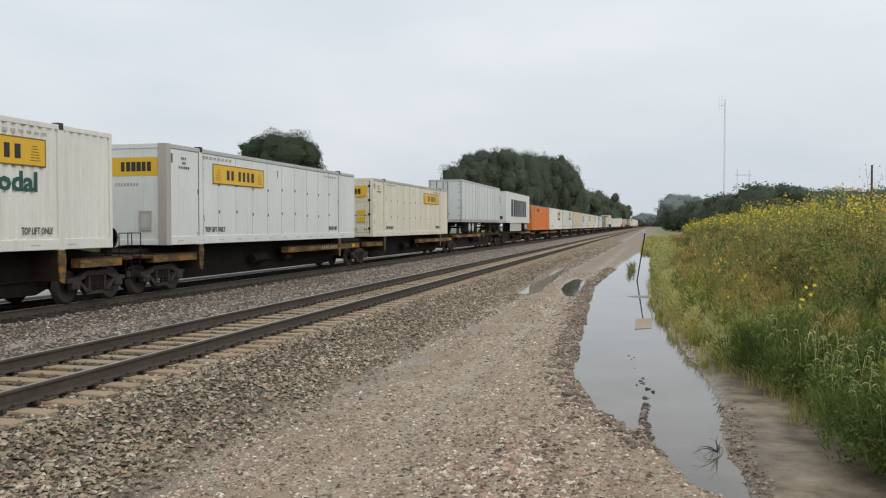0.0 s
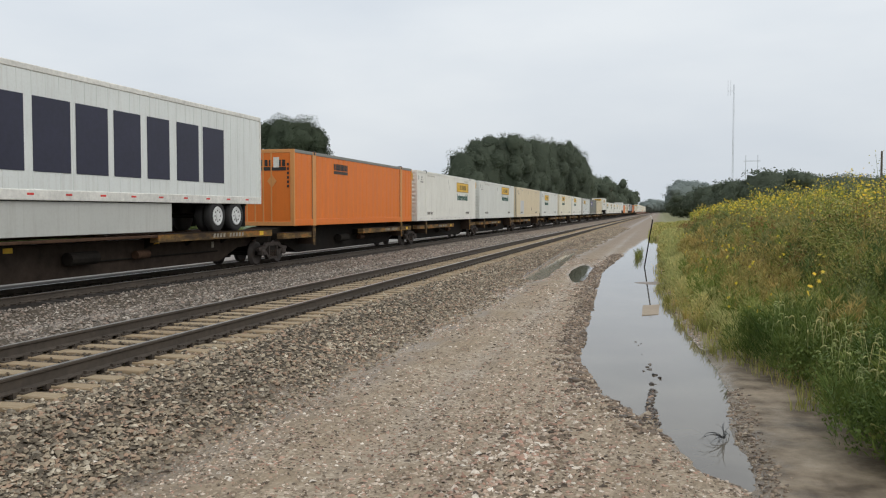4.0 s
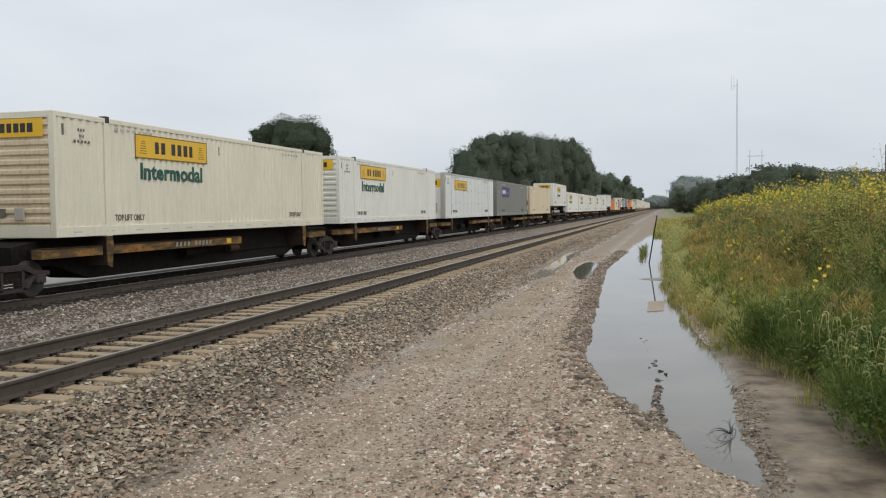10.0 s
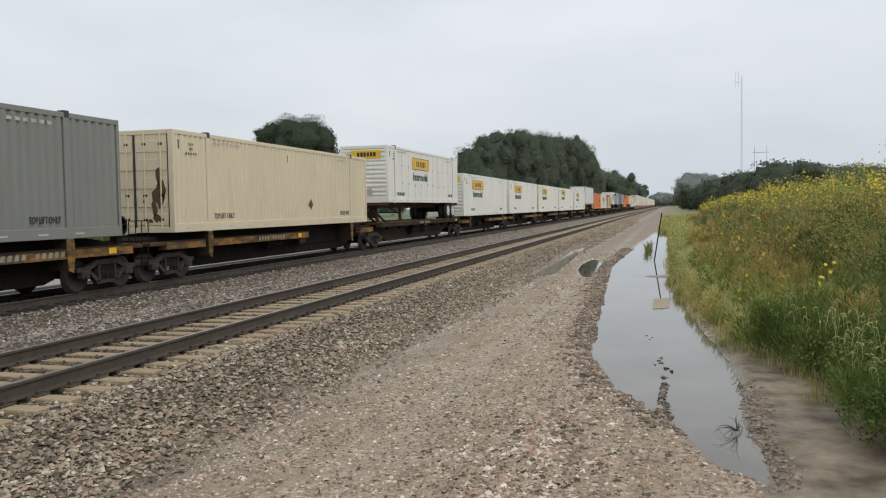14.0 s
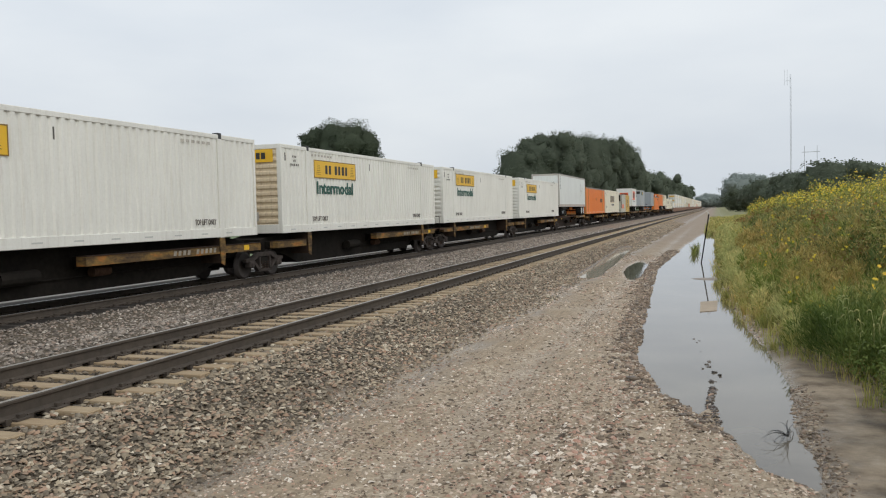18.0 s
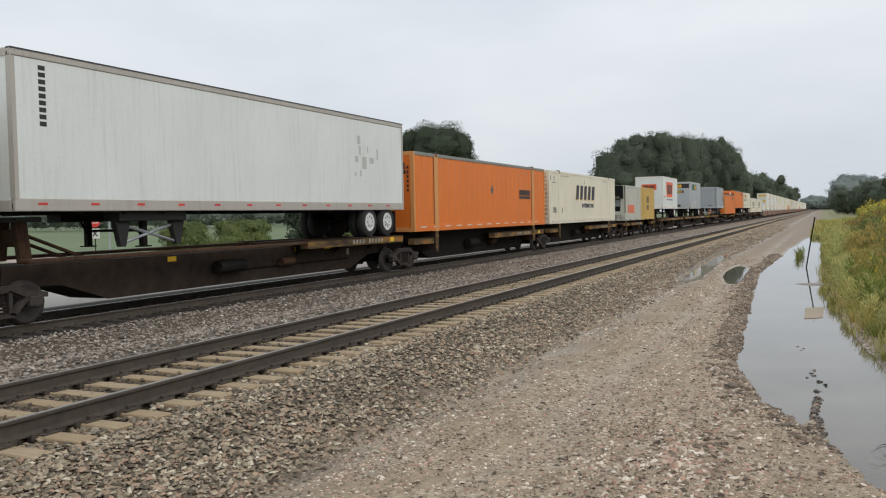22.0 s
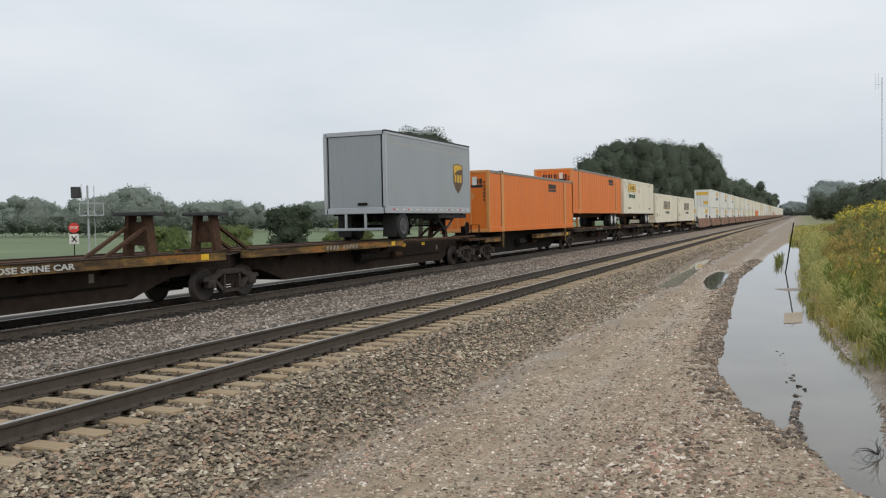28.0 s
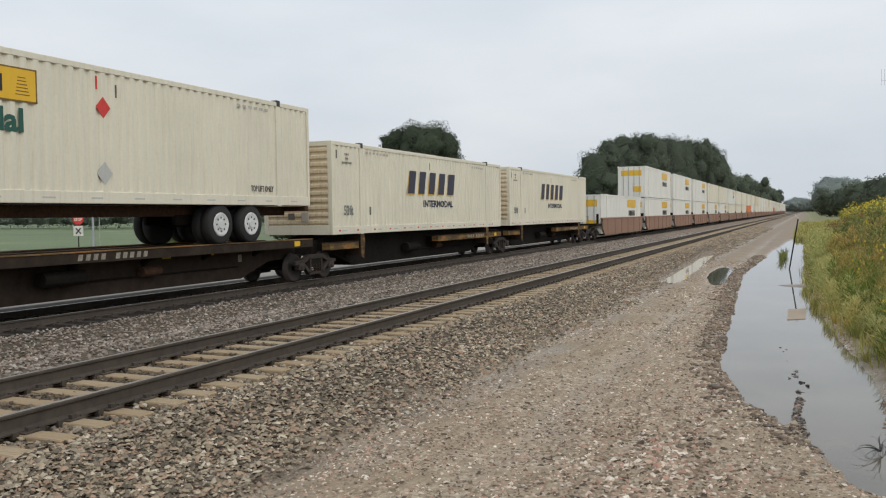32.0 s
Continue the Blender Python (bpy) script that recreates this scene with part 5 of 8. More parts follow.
s_box = chassis_box("white container on a highway chassis with yellow sign", WHITE, 14.63, (12.2, 13.4), 3.2, ribs="flat", end="ribs", posts=(1.22, 13.41))
yellow_sign(s_box, 4.2, 7.6, 4.15, 4.80, 1.292)
lettering("lettering", "Intermodal", 0.6, GREEN, s_box, (1.28, 4.4, 3.55), 2.9)
yellow_sign_end(s_box, -0.7, 0.9, 4.55, 4.98, -0.004)
put(s_box, 282.2)
jb_last = put(container(JB, WHITE, sign="yellow", sign_at=2.65), 298.6)
put(copy_thing(jb_last, pose(0, 0, 0)), 316.1)
put(container(JB, WHITE, sign="yellow", sign_at=2.45, end_paint=RUSTYCREAM), 333.9)
put(container(JB, WHITE, sign="yellow", sign_at=2.42, sign_up=0.12), 351.5)
put(copy_thing(jb_last, pose(0, 0, 0)), 369.8)
w_trl = put(trailer("plain white trailer with scuffed side and red markers", 16.15, WHITE2, TRIMGREY, "flat", "nose", (13.7, 14.95), 3.7), 386.6)
part("gear_plate", [Geo().box(0.62, 1.10, 2.75, 4.9, 1.98, 2.19, 0.02), Geo().box(-1.10, -0.62, 2.75, 4.9, 1.98, 2.19, 0.02)], TYRE, w_trl, "black landing gear box")
for y in (2.95, 4.7):
    part("gear_post", Geo().prism_x([(y - 0.22, 2.0), (y + 0.22, 2.0), (y + 0.07, 1.42), (y - 0.07, 1.42)], 0.86, 1.0), TYRE, w_trl)
part("gear_brace", Geo().tube((0.93, 3.0, 1.5), (0.93, 4.6, 1.9), 0.035, k=6).tube((0.93, 3.0, 1.9), (0.93, 4.6, 1.5), 0.035, k=6), GALV, w_trl, "crossed grey braces")
part("top_edge", Geo().box(1.18, 1.302, 0.0, 16.15, 5.25, 5.28), GASKET, w_trl, "dark roof edge strip")
for k in range(9):
    part("side_letter_bar", Geo().box(1.2755, 1.279, 0.62, 0.78, 3.85 + 0.135 * k, 3.94 + 0.135 * k), SIGNBLACK, w_trl)
part("front_notice", Geo().box(-0.2, 0.5, 0.010, 0.016, 2.9, 3.3), REDORANGE, w_trl, "faded red notice")
for (a, b, c, d) in ((12.9, 13.1, 4.35, 4.62), (13.0, 13.12, 4.0, 4.3), (12.75, 12.95, 3.75, 3.95), (13.2, 13.5, 3.55, 3.95), (13.05, 13.15, 3.3, 3.5), (13.7, 14.0, 3.75, 3.95), (14.2, 14.3, 3.9, 4.25), (12.7, 12.8, 3.3, 3.42), (13.55, 13.62, 4.1, 4.3)):
    part("scuff_patch", Geo().box(1.276, 1.2775, a, b, c, d), LIGHTGREY, w_trl)
put(orange_box("scuffed orange container with wide ochre posts and pale dashes", at=12.0, down=0.85, dashes=True), 403.6)


def slanted_word(c, y0, y1, z0, z1, word):
    part("word_shadow", word_bars(5, y0 - 0.07, y1 - 0.07, z0 - 0.05, z1 - 0.05, 1.2865, 0.26, lean=0.22), GOLD, c, "gold shadow of the word blocks")
    part("word_block", word_bars(5, y0, y1, z0, z1, 1.291, 0.26, lean=0.22), NAVY, c, "slanted dark blue word blocks")
    lettering("lettering", "INTERMODAL", 0.36, NAVY, c, (1.284, y0 + 1.55, z0 - 0.50), 3.0, label="thin dark word INTERMODAL")


swift = container("cream ribbed container with slanted dark blue lettering", CREAM, ribs="fine", end="ribs", end_paint=RUSTYCREAM, top_lift=False)
slanted_word(swift, 5.45, 10.2, 2.80, 3.66, "")
lettering("lettering", "53ft", 0.42, GREY, swift, (1.286, 0.75, 2.02), 0.62, label="grey stencilled 53ft")
part("stencil_bar", Geo().box(1.284, 1.287, 2.5, 2.62, 2.0, 2.28), STENCIL, swift)
for k in range(13):
    part("red_marker", Geo().box(1.292, 1.2955, 0.4 + 1.2 * k, 0.52 + 1.2 * k, 1.48, 1.53), RED, swift, "small red marker")
put(swift, 420.6)

# reefer box and tank-line box, twenty feet each
reefer = container("stained pale grey refrigerated box with machinery end and red lettering", REEFER, ribs="none", end="plain", L=6.06, z0=1.30, z1=4.0, posts=(), rail_paint=REEFER)
rw = part("machinery_cover", Geo().box(-1.13, 0.22, -0.26, 0.03, 3.36, 3.98, 0.02), OFFWHITE, reefer, "dirty white machinery cover with grilles")
for x, nq in ((-1.0, 3), (-0.42, 5)):
    for k in range(3):
        for q in range(nq):
            part("grille_slot", Geo().box(x + 0.11 * q, x + 0.11 * q + 0.085, -0.268, -0.26, 3.56 + 0.10 * k, 3.63 + 0.10 * k), GASKET, rw)
part("cover_label", Geo().box(-0.95, -0.65, -0.264, -0.26, 3.42, 3.47), RED, rw, "small red print bar")
part("top_shroud", Geo().box(0.24, 1.13, -0.22, 0.03, 3.02, 3.98, 0.02), VINYL, reefer, "torn black top shroud")
part("middle_shroud", Geo().box(-1.13, 0.235, -0.22, 0.03, 2.92, 3.36, 0.01), VINYL, reefer, "black cover band")
part("unit_number_bar", [Geo().box(0.10 + 0.14 * k, 0.20 + 0.14 * k, -0.224, -0.22, 3.05, 3.16) for k in range(6)], DIRTYWHITE, reefer)
part("band_stencil", Geo().box(-0.70, -0.25, -0.224, -0.22, 3.10, 3.17), DIRTYWHITE, reefer)
frm = part("recess_frame", Geo().box(-1.13, -0.76, -0.03, 0.03, 1.62, 2.92).box(0.92, 1.13, -0.03, 0.03, 1.62, 3.02).box(-0.76, 0.92, -0.03, 0.03, 1.60, 1.72), REEFER, reefer, "pale grey frame of the machinery recess")
part("fan_recess", Geo().box(-0.76, 0.92, 0.0, 0.028, 2.02, 2.95), VINYL, reefer, "black machinery recess")
fan = part("fan_unit", Geo().prism_y([(-0.20, 2.42), (0.12, 2.06), (0.42, 2.42), (0.42, 2.98), (-0.20, 2.98)], -0.05, 0.0), REEFER, reefer, "pale fan housing")
part("fan_guard", Geo().tube((0.11, -0.056, 2.62), (0.11, -0.05, 2.62), 0.25, k=22), BLUEGREY, fan, "round fan guard")
for k in range(5):
    part("fan_bar", Geo().box(-0.10, 0.32, -0.062, -0.057, 2.46 + 0.075 * k, 2.48 + 0.075 * k), GASKET, fan)
part("control_box", Geo().box(-0.72, -0.30, -0.03, 0.0, 2.20, 2.85, 0.02), LIGHTGREY, reefer)
part("control_window", Geo().box(-0.64, -0.42, -0.035, -0.03, 2.50, 2.74), BROWN, reefer)
for k in range(5):
    part("coil_bar", Geo().box(0.52 + 0.075 * k, 0.555 + 0.075 * k, -0.02, 0.0, 2.40, 2.90), GALV, reefer)
low = part("lower_panel", Geo().box(-0.76, 0.92, -0.02, 0.03, 1.72, 2.02, 0.01), REEFER, reefer)
part("panel_label", Geo().box(0.02, 0.20, -0.024, -0.02, 1.76, 1.98), OFFWHITE, low)
part("corner_rust", Geo().box(1.235, 1.298, -0.004, 0.03, 1.9, 3.98), RUST, reefer, "rust-brown corner post face")
part("word_block", word_bars(4, 1.0, 3.45, 1.90, 2.52, 1.278, 0.10), REDORANGE, reefer, "red-orange word blocks")
part("stencil_bars", lines_of_print(5, 4.55, 5.15, 3.36, 3.44, 1.276), GREY, reefer)
part("stencil_bars", lines_of_print(2, 4.75, 5.05, 3.12, 3.20, 1.276), GREY, reefer)
part("scrape_mark", Geo().box(1.2735, 1.2745, 4.62, 4.66, 2.9, 3.3).box(1.2735, 1.2745, 4.9, 5.02, 2.62, 2.78).box(1.2735, 1.2745, 3.9, 4.05, 1.80, 1.90), GREY, reefer)
for k in (1.75, 3.95):
    part("fork_pocket", Geo().box(1.289, 1.2945, k, k + 0.36, 1.31, 1.41), GASKET, reefer)
put(reefer, 440.3)
mbox = container("mustard yellow ribbed box with black word blocks", YELLOWBOX, ribs="fine", end="ribs", L=6.06, z0=1.30, z1=4.0, posts=())
part("word_block", word_bars(2, 2.45, 3.55, 2.72, 3.26, 1.288, 0.2), SIGNBLACK, mbox)
part("word_block", word_bars(2, 2.55, 3.45, 2.10, 2.55, 1.288, 0.2), SIGNBLACK, mbox)
for k in range(13):
    part("small_letter_bar", Geo().box(1.285, 1.288, 0.92, 1.05, 1.72 + 0.165 * k, 1.82 + 0.165 * k), SIGNBLACK, mbox)
for k in (1.85, 3.85):
    part("fork_pocket", Geo().box(1.289, 1.2945, k, k + 0.36, 1.31, 1.41), GASKET, mbox)
put(mbox, 446.4)

pup = put(trailer("short white trailer with orange sign panels", 8.6, WHITE2, OFFWHITE, "flat", "nose", (7.0,), 2.3), 457.1)
pl = part("sign_panel", Geo().add([(1.282, 1.85, 4.80), (1.282, 5.75, 4.80), (1.282, 5.45, 3.33), (1.282, 2.15, 3.33), (1.276, 1.85, 4.80), (1.276, 5.75, 4.80), (1.276, 5.45, 3.33), (1.276, 2.15, 3.33)], [(0, 3, 2, 1), (4, 5, 6, 7), (0, 1, 5, 4), (1, 2, 6, 5), (2, 3, 7, 6), (3, 0, 4, 7)]), REDORANGE, pup, "orange sign panel with dark edge")
part("word_block", word_bars(6, 2.4, 5.3, 3.62, 4.55, 1.287, 0.22), SIGNBLACK, pl)
part("phone_bars", lines_of_print(10, 2.1, 5.6, 3.02, 3.16, 1.280), NAVY, pup)
pe = part("end_sign_panel", Geo().box(-0.72, 0.68, 0.012, 0.018, 4.0, 4.55), REDORANGE, pup, "orange end sign panel")
part("word_block", word_bars(6, -0.58, 0.55, 4.12, 4.44, 0.006, 0.22, axis="end"), SIGNBLACK, pe)
part("red_label", Geo().box(1.277, 1.280, 0.6, 1.3, 3.30, 3.42), RED, pup)
abf = put(trailer("short silver trailer with black and yellow sign panel", 8.6, SILVER, ALU, "flat", "nose", (7.4,), 2.3), 475.2)
pk = part("sign_panel", Geo().box(1.276, 1.282, 1.3, 5.1, 4.35, 5.02), GREEN, abf, "dark green sign panel")
part("word_block", word_bars(3, 3.3, 4.7, 4.45, 4.92, 1.287, 0.2, 0.2), SIGNYEL, pk)
part("end_sign_panel", Geo().box(-1.14, 1.14, 0.012, 0.018, 4.55, 5.05), SIGNBLACK, abf, "black end sign panel")
part("end_word_block", word_bars(3, -0.6, 0.35, 4.62, 4.98, 0.006, 0.2, axis="end"), SIGNYEL, abf)
part("end_sign_panel", Geo().box(-0.65, 0.55, 0.012, 0.018, 4.0, 4.30), SIGNBLACK, abf)
part("end_word_block", word_bars(5, -0.5, 0.4, 4.06, 4.22, 0.006, 0.2, axis="end"), SIGNYEL, abf)
for y, m in ((3.6, OFFWHITE), (4.35, OFFWHITE), (5.1, LIGHTGREY)):
    diamond(abf, y, 2.90, 0.22, 1.280, m)
ups = put(trailer("short grey trailer with brown and gold shield", 8.4, BLUEGREY, SILVER, "flat", "rollup", (1.5,), 6.3, z0=2.28, z1=5.29, rim=DARKRIM), 501.8)
part("kingpin_plate", Geo().box(-1.1, 1.1, 5.2, 8.35, 2.08, 2.27, 0.02), GASKET, ups, "black kingpin plate")
for sx in (-0.9, 0.9):
    for a, b in ((5.5, 6.25), (7.3, 6.45)):
        part("gear_brace", Geo().tube((sx, a, 2.1), (sx, b, 1.62), 0.045, k=6), GASKET, ups)
for k in range(13):
    part("pale_marker", Geo().box(1.295, 1.2985, 0.74 + 0.6 * k, 0.96 + 0.6 * k, 2.40, 2.45), OFFWHITE, ups, "white reflector strip")
part("roof_edge", Geo().box(1.18, 1.301, 0.0, 8.4, 5.24, 5.30), GASKET, ups, "dark roof edge strip")
sh = part("shield_sign", Geo().prism_x([(6.44, 4.36), (7.0, 4.44), (7.56, 4.36), (7.54, 3.62), (7.30, 3.34), (7.0, 3.14), (6.70, 3.34), (6.46, 3.62)], 1.276, 1.282), BROWN, ups, "brown shield sign")
part("shield_band", Geo().prism_x([(6.50, 4.33), (7.0, 4.40), (7.50, 4.33), (7.49, 4.22), (6.85, 4.12), (6.52, 3.95)], 1.282, 1.285), GOLD, sh)
part("word_block", word_bars(3, 6.56, 7.44, 3.62, 3.95, 1.287, 0.2), GOLD, sh)
part("side_band", Geo().box(1.276, 1.279, 0.1, 8.3, 4.84, 4.87), TRIMGREY, ups)
put(orange_box("orange container with ochre posts and black word blocks"), 512.75)
o2 = orange_box("orange container on a red-brown highway chassis", 2.30, 5.26, at=11.45, down=0.0)
part("chassis_beam", Geo().box(-0.50, -0.36, 0.3, 15.9, 2.02, 2.28, 0.01).box(0.36, 0.50, 0.3, 15.9, 2.02, 2.28, 0.01).box(-1.25, 1.25, 0.02, 0.22, 2.14, 2.29, 0.02).box(-1.25, 1.25, 15.9, 16.1, 2.14, 2.29, 0.02), RUST, o2, "rust-red chassis beams")
running_gear(o2, (12.55, 13.95), 2.06)
landing_gear(o2, 2.9, 2.05, mat=ORANGE_POST)
put(o2, 528.8)
j2 = chassis_box("cream ribbed container on a chassis with yellow sign", CREAM, 15.4, (11.2, 12.5), 2.6, ribs="fine", end="ribs", posts=(1.6, 13.8))
yellow_sign(j2, 2.0, 5.55, 4.23, 4.88, 1.297)
lettering("lettering", "Intermodal", 0.62, GREEN, j2, (1.288, 2.22, 3.67), 3.0)
diamond(j2, 7.25, 4.35, 0.20, 1.288, RED)
diamond(j2, 7.25, 2.95, 0.22, 1.288, LIGHTGREY)
part("red_stripe", Geo().box(1.284, 1.288, 7.05, 7.10, 4.72, 5.0), RED, j2)
put(j2, 546.2)
put(copy_thing(swift, pose(0, 0, 0)), 562.9)
put(copy_thing(swift, pose(0, 0, 0)), 580.4)

# -- spine cars below them: (leading end, trailing end, sill style, pedestals, double trucks at the leading / trailing end, hitches) --
SPAN = [(3.5, 16.15, "near", 0, 1), (22.2, 16.15, "far", 1, 0), (41.1, 16.15, "far", 0, 0), (61.9, 16.15, "deck", 0, 1), (81.5, 16.0, "deck", 1, 0), (100.3, 16.15, "far", 0, 0), (117.6, 16.15, "near", 0, 0),
        (135.3, 16.15, "near", 0, 0), (153.4, 16.15, "near", 0, 1), (171.5, 16.15, "far", 1, 0), (190.0, 16.15, "near", 0, 0), (208.0, 16.15, "near", 0, 0), (226.4, 16.15, "far", 0, 0), (244.2, 16.15, "far", 0, 1),
        (262.8, 16.15, "near", 1, 0), (282.2, 14.63, "deck", 0, 0), (298.6, 16.15, "far", 0, 0), (316.1, 16.15, "far", 0, 0), (333.9, 16.15, "far", 0, 1), (351.5, 16.15, "near", 1, 0), (369.8, 16.15, "far", 0, 0),
        (386.6, 16.15, "deck", 0, 0), (403.6, 16.15, "far", 0, 0), (420.6, 16.15, "far", 0, 1), (440.3, 12.16, "near", 1, 1), (457.1, 8.6, "deck", 1, 0), (475.2, 16.8, "deck", 0, 0), (494.0, 16.5, "deck", 0, 1),
        (512.75, 16.15, "far", 1, 0), (528.8, 16.15, "deck", 0, 0), (546.2, 15.4, "deck", 0, 0), (562.9, 16.15, "far", 0, 0), (580.4, 16.15, "far", 0, 1)]
for i, (s, L, style, lead, trail) in enumerate(SPAN):
    before = SPAN[i - 1][0] + SPAN[i - 1][1] if i else s - 1.6
    after = SPAN[i + 1][0] if i + 1 < len(SPAN) else s + L + 3
    ya, yb = -(s - before) / 2, L + (after - s - L) / 2
    trucks = []
    if lead:
        trucks.append((0.15, True))
        ya = max(ya, -1.3) + 0.15
    if trail:
        trucks.append((L - 0.35, True))
        yb = min(yb, L + 1.3) - 0.15
    else:
        trucks.append((yb, False))
    if i == 0:
        trucks.append((ya, False))
    hs = []
    if s == 475.2:
        hs = [(15.55, -1)]
    elif s == 494.0:
        hs = [(-0.70, 1), (15.4, -1)]
    elif s in (81.5, 386.6, 457.1, 528.8, 546.2, 282.2):
        hs = [(0.9, 1)]
    elif s == 61.9:
        hs = [(15.2, -1)]
    peds = () if style == "deck" else ((1.98, 14.17) if L > 14 else (0.3, L - 0.3))
    lab = "rusty black spine car with worn ochre side sills" if style != "deck" else "rusty spine car platform with runways for trailers"
    own = {61.9: ((ya + 0.5, 7.2),), 81.5: ((9.6, yb - 0.5),), 386.6: ((9.9, yb - 0.5),), 494.0: ((ya + 0.5, 9.2),)}.get(s)
    put(spine_car(lab, ya, yb, style, trucks, peds, hs, words=s in (475.2,), runs=own, worn=BROWNSILL if s in (528.8, 546.2, 282.2) else SILLYEL), s)


# -- double-stack well cars that follow --
def well_car():
    t = thing("well_car", "brown deep-well railway car for stacked containers", "railway car", "well cars of the train")
    for sx in (-1, 1):
        lo, hi = sorted((sx * 1.33, sx * 1.42))
        part("well_side", Geo().prism_x([(0.0, 0.75), (0.7, 0.32), (15.5, 0.32), (16.2, 0.75), (16.2, 1.52), (0.0, 1.52)], lo, hi), WELLCAR, t, "brown slab side of the well")
        part("top_chord", Geo().box(lo - 0.03, hi + 0.03, -0.4, 16.6, 1.50, 1.62, 0.02), WELLCAR, t)
        for k in range(6):
            part("side_stake", Geo().box(hi if sx > 0 else lo - 0.03, hi + 0.03 if sx > 0 else lo, 1.5 + 2.6 * k, 1.62 + 2.6 * k, 0.34, 1.5), WELLCAR, t)
    part("well_floor", Geo().box(-1.33, 1.33, 0.4, 15.8, 0.30, 0.40), DARKSTEEL, t)
    for y0, y1 in ((-1.6, 0.0), (16.2, 17.2)):
        part("end_platform", Geo().box(-1.3, 1.3, y0, y1, 1.0, 1.2, 0.02), DARKSTEEL, t)
        part("end_post", Geo().box(-1.35, -1.2, y0 + 0.3, y0 + 0.42, 1.2, 1.9).box(1.2, 1.35, y0 + 0.3, y0 + 0.42, 1.2, 1.9), DARKSTEEL, t)
    truck(t, -0.95)
    return t


def stacked(label, paint, z0, sign=True, end="doors"):
    """A stacked container, seen only from far off."""
    z1, L = z0 + 2.9, 16.15
    c = thing("container", label, "container", "double-stacked containers")
    for side in (1, -1):
        part("side_wall", corrugated_sheet(0.05, L - 0.05, z0 + 0.2, z1 - 0.1, 1.276, 1.25, 0.6, side), paint, c)
        lo, hi = sorted((side * 1.20, side * 1.293))
        part("bottom_rail", Geo().box(lo, hi, 0, L, z0, z0 + 0.2), paint, c)
        part("top_rail", Geo().box(lo, hi, 0, L, z1 - 0.12, z1), paint, c)
    part("roof", Geo().box(-1.2, 1.2, 0.02, L - 0.02, z1 - 0.09, z1 - 0.03), paint, c)
    part("leading_end", Geo().box(-1.2, 1.2, 0.03, 0.10, z0, z1 - 0.09), paint, c)
    part("far_end", Geo().box(-1.2, 1.2, L - 0.10, L - 0.03, z0, z1 - 0.09), paint, c)
    for p in (1.98, 14.17):
        part("lift_post", Geo().box(1.2, 1.298, p - 0.1, p + 0.1, z0, z1 + 0.03), paint, c)
    if sign:
        part("sign_panel", Geo().box(1.290, 1.295, 9.9, 13.5, z0 + 1.95, z0 + 2.6), SIGNYEL, c, "yellow sign panel")
        part("word_block", word_bars(6, 10.3, 13.2, z0 + 1.25, z0 + 1.7, 1.293, 0.3), SIGNBLACK, c)
        part("end_sign_panel", Geo().box(-0.95, 0.95, 0.018, 0.026, z0 + 2.0, z0 + 2.5), SIGNYEL, c)
        part("end_sign_panel", Geo().box(0.15, 0.9, 0.018, 0.026, z0 + 0.5, z0 + 1.0), SIGNYEL, c)
        for x in (-0.75, -0.25, 0.25, 0.75):
            part("lock_rod", Geo().tube((x, 0.0, z0 + 0.1), (x, 0.0, z1 - 0.1), 0.03, k=5), GALV, c)
    return c


well0 = well_car()
low_w = stacked("white container with yellow sign in a well car", WHITE, 0.45)
top_w = stacked("white container with yellow sign stacked on another", WHITE, 3.40)
low_c = stacked("cream container in a well car", CREAM, 0.45, False, "plain")
top_c = stacked("cream container stacked on another", CREAM, 3.40, False, "plain")
low_o = stacked("orange container in a well car", ORANGE, 0.45, False, "plain")
top_t = stacked("beige container stacked on another", TAN, 3.40, False, "plain")
first = {}
STACKS = ["w-", "wt", "wt", "wt", "wc", "wc", "ct", "cc", "cc", "oc", "wc", "cb", "wc", "wt", "wt", "cc", "cb", "wt", "wc", "oc", "wt", "cc", "wt", "wc", "cb", "wt", "cc", "wt", "wc", "wt", "cc", "wt"]
KINDS = {"w": low_w, "c": low_c, "o": low_o}
TOPS = {"t": top_w, "c": top_c, "b": top_t}


def fresh(ob):
    if ob.name not in first:
        first[ob.name] = True
        return ob
    return copy_thing(ob, pose(0, 0, 0))


for i, code in enumerate(STACKS):
    s = 601.3 + 18.4 * i
    put(fresh(well0), s)
    put(fresh(KINDS[code[0]]), s)
    if code[1] != "-":
        put(fresh(TOPS[code[1]]), s)

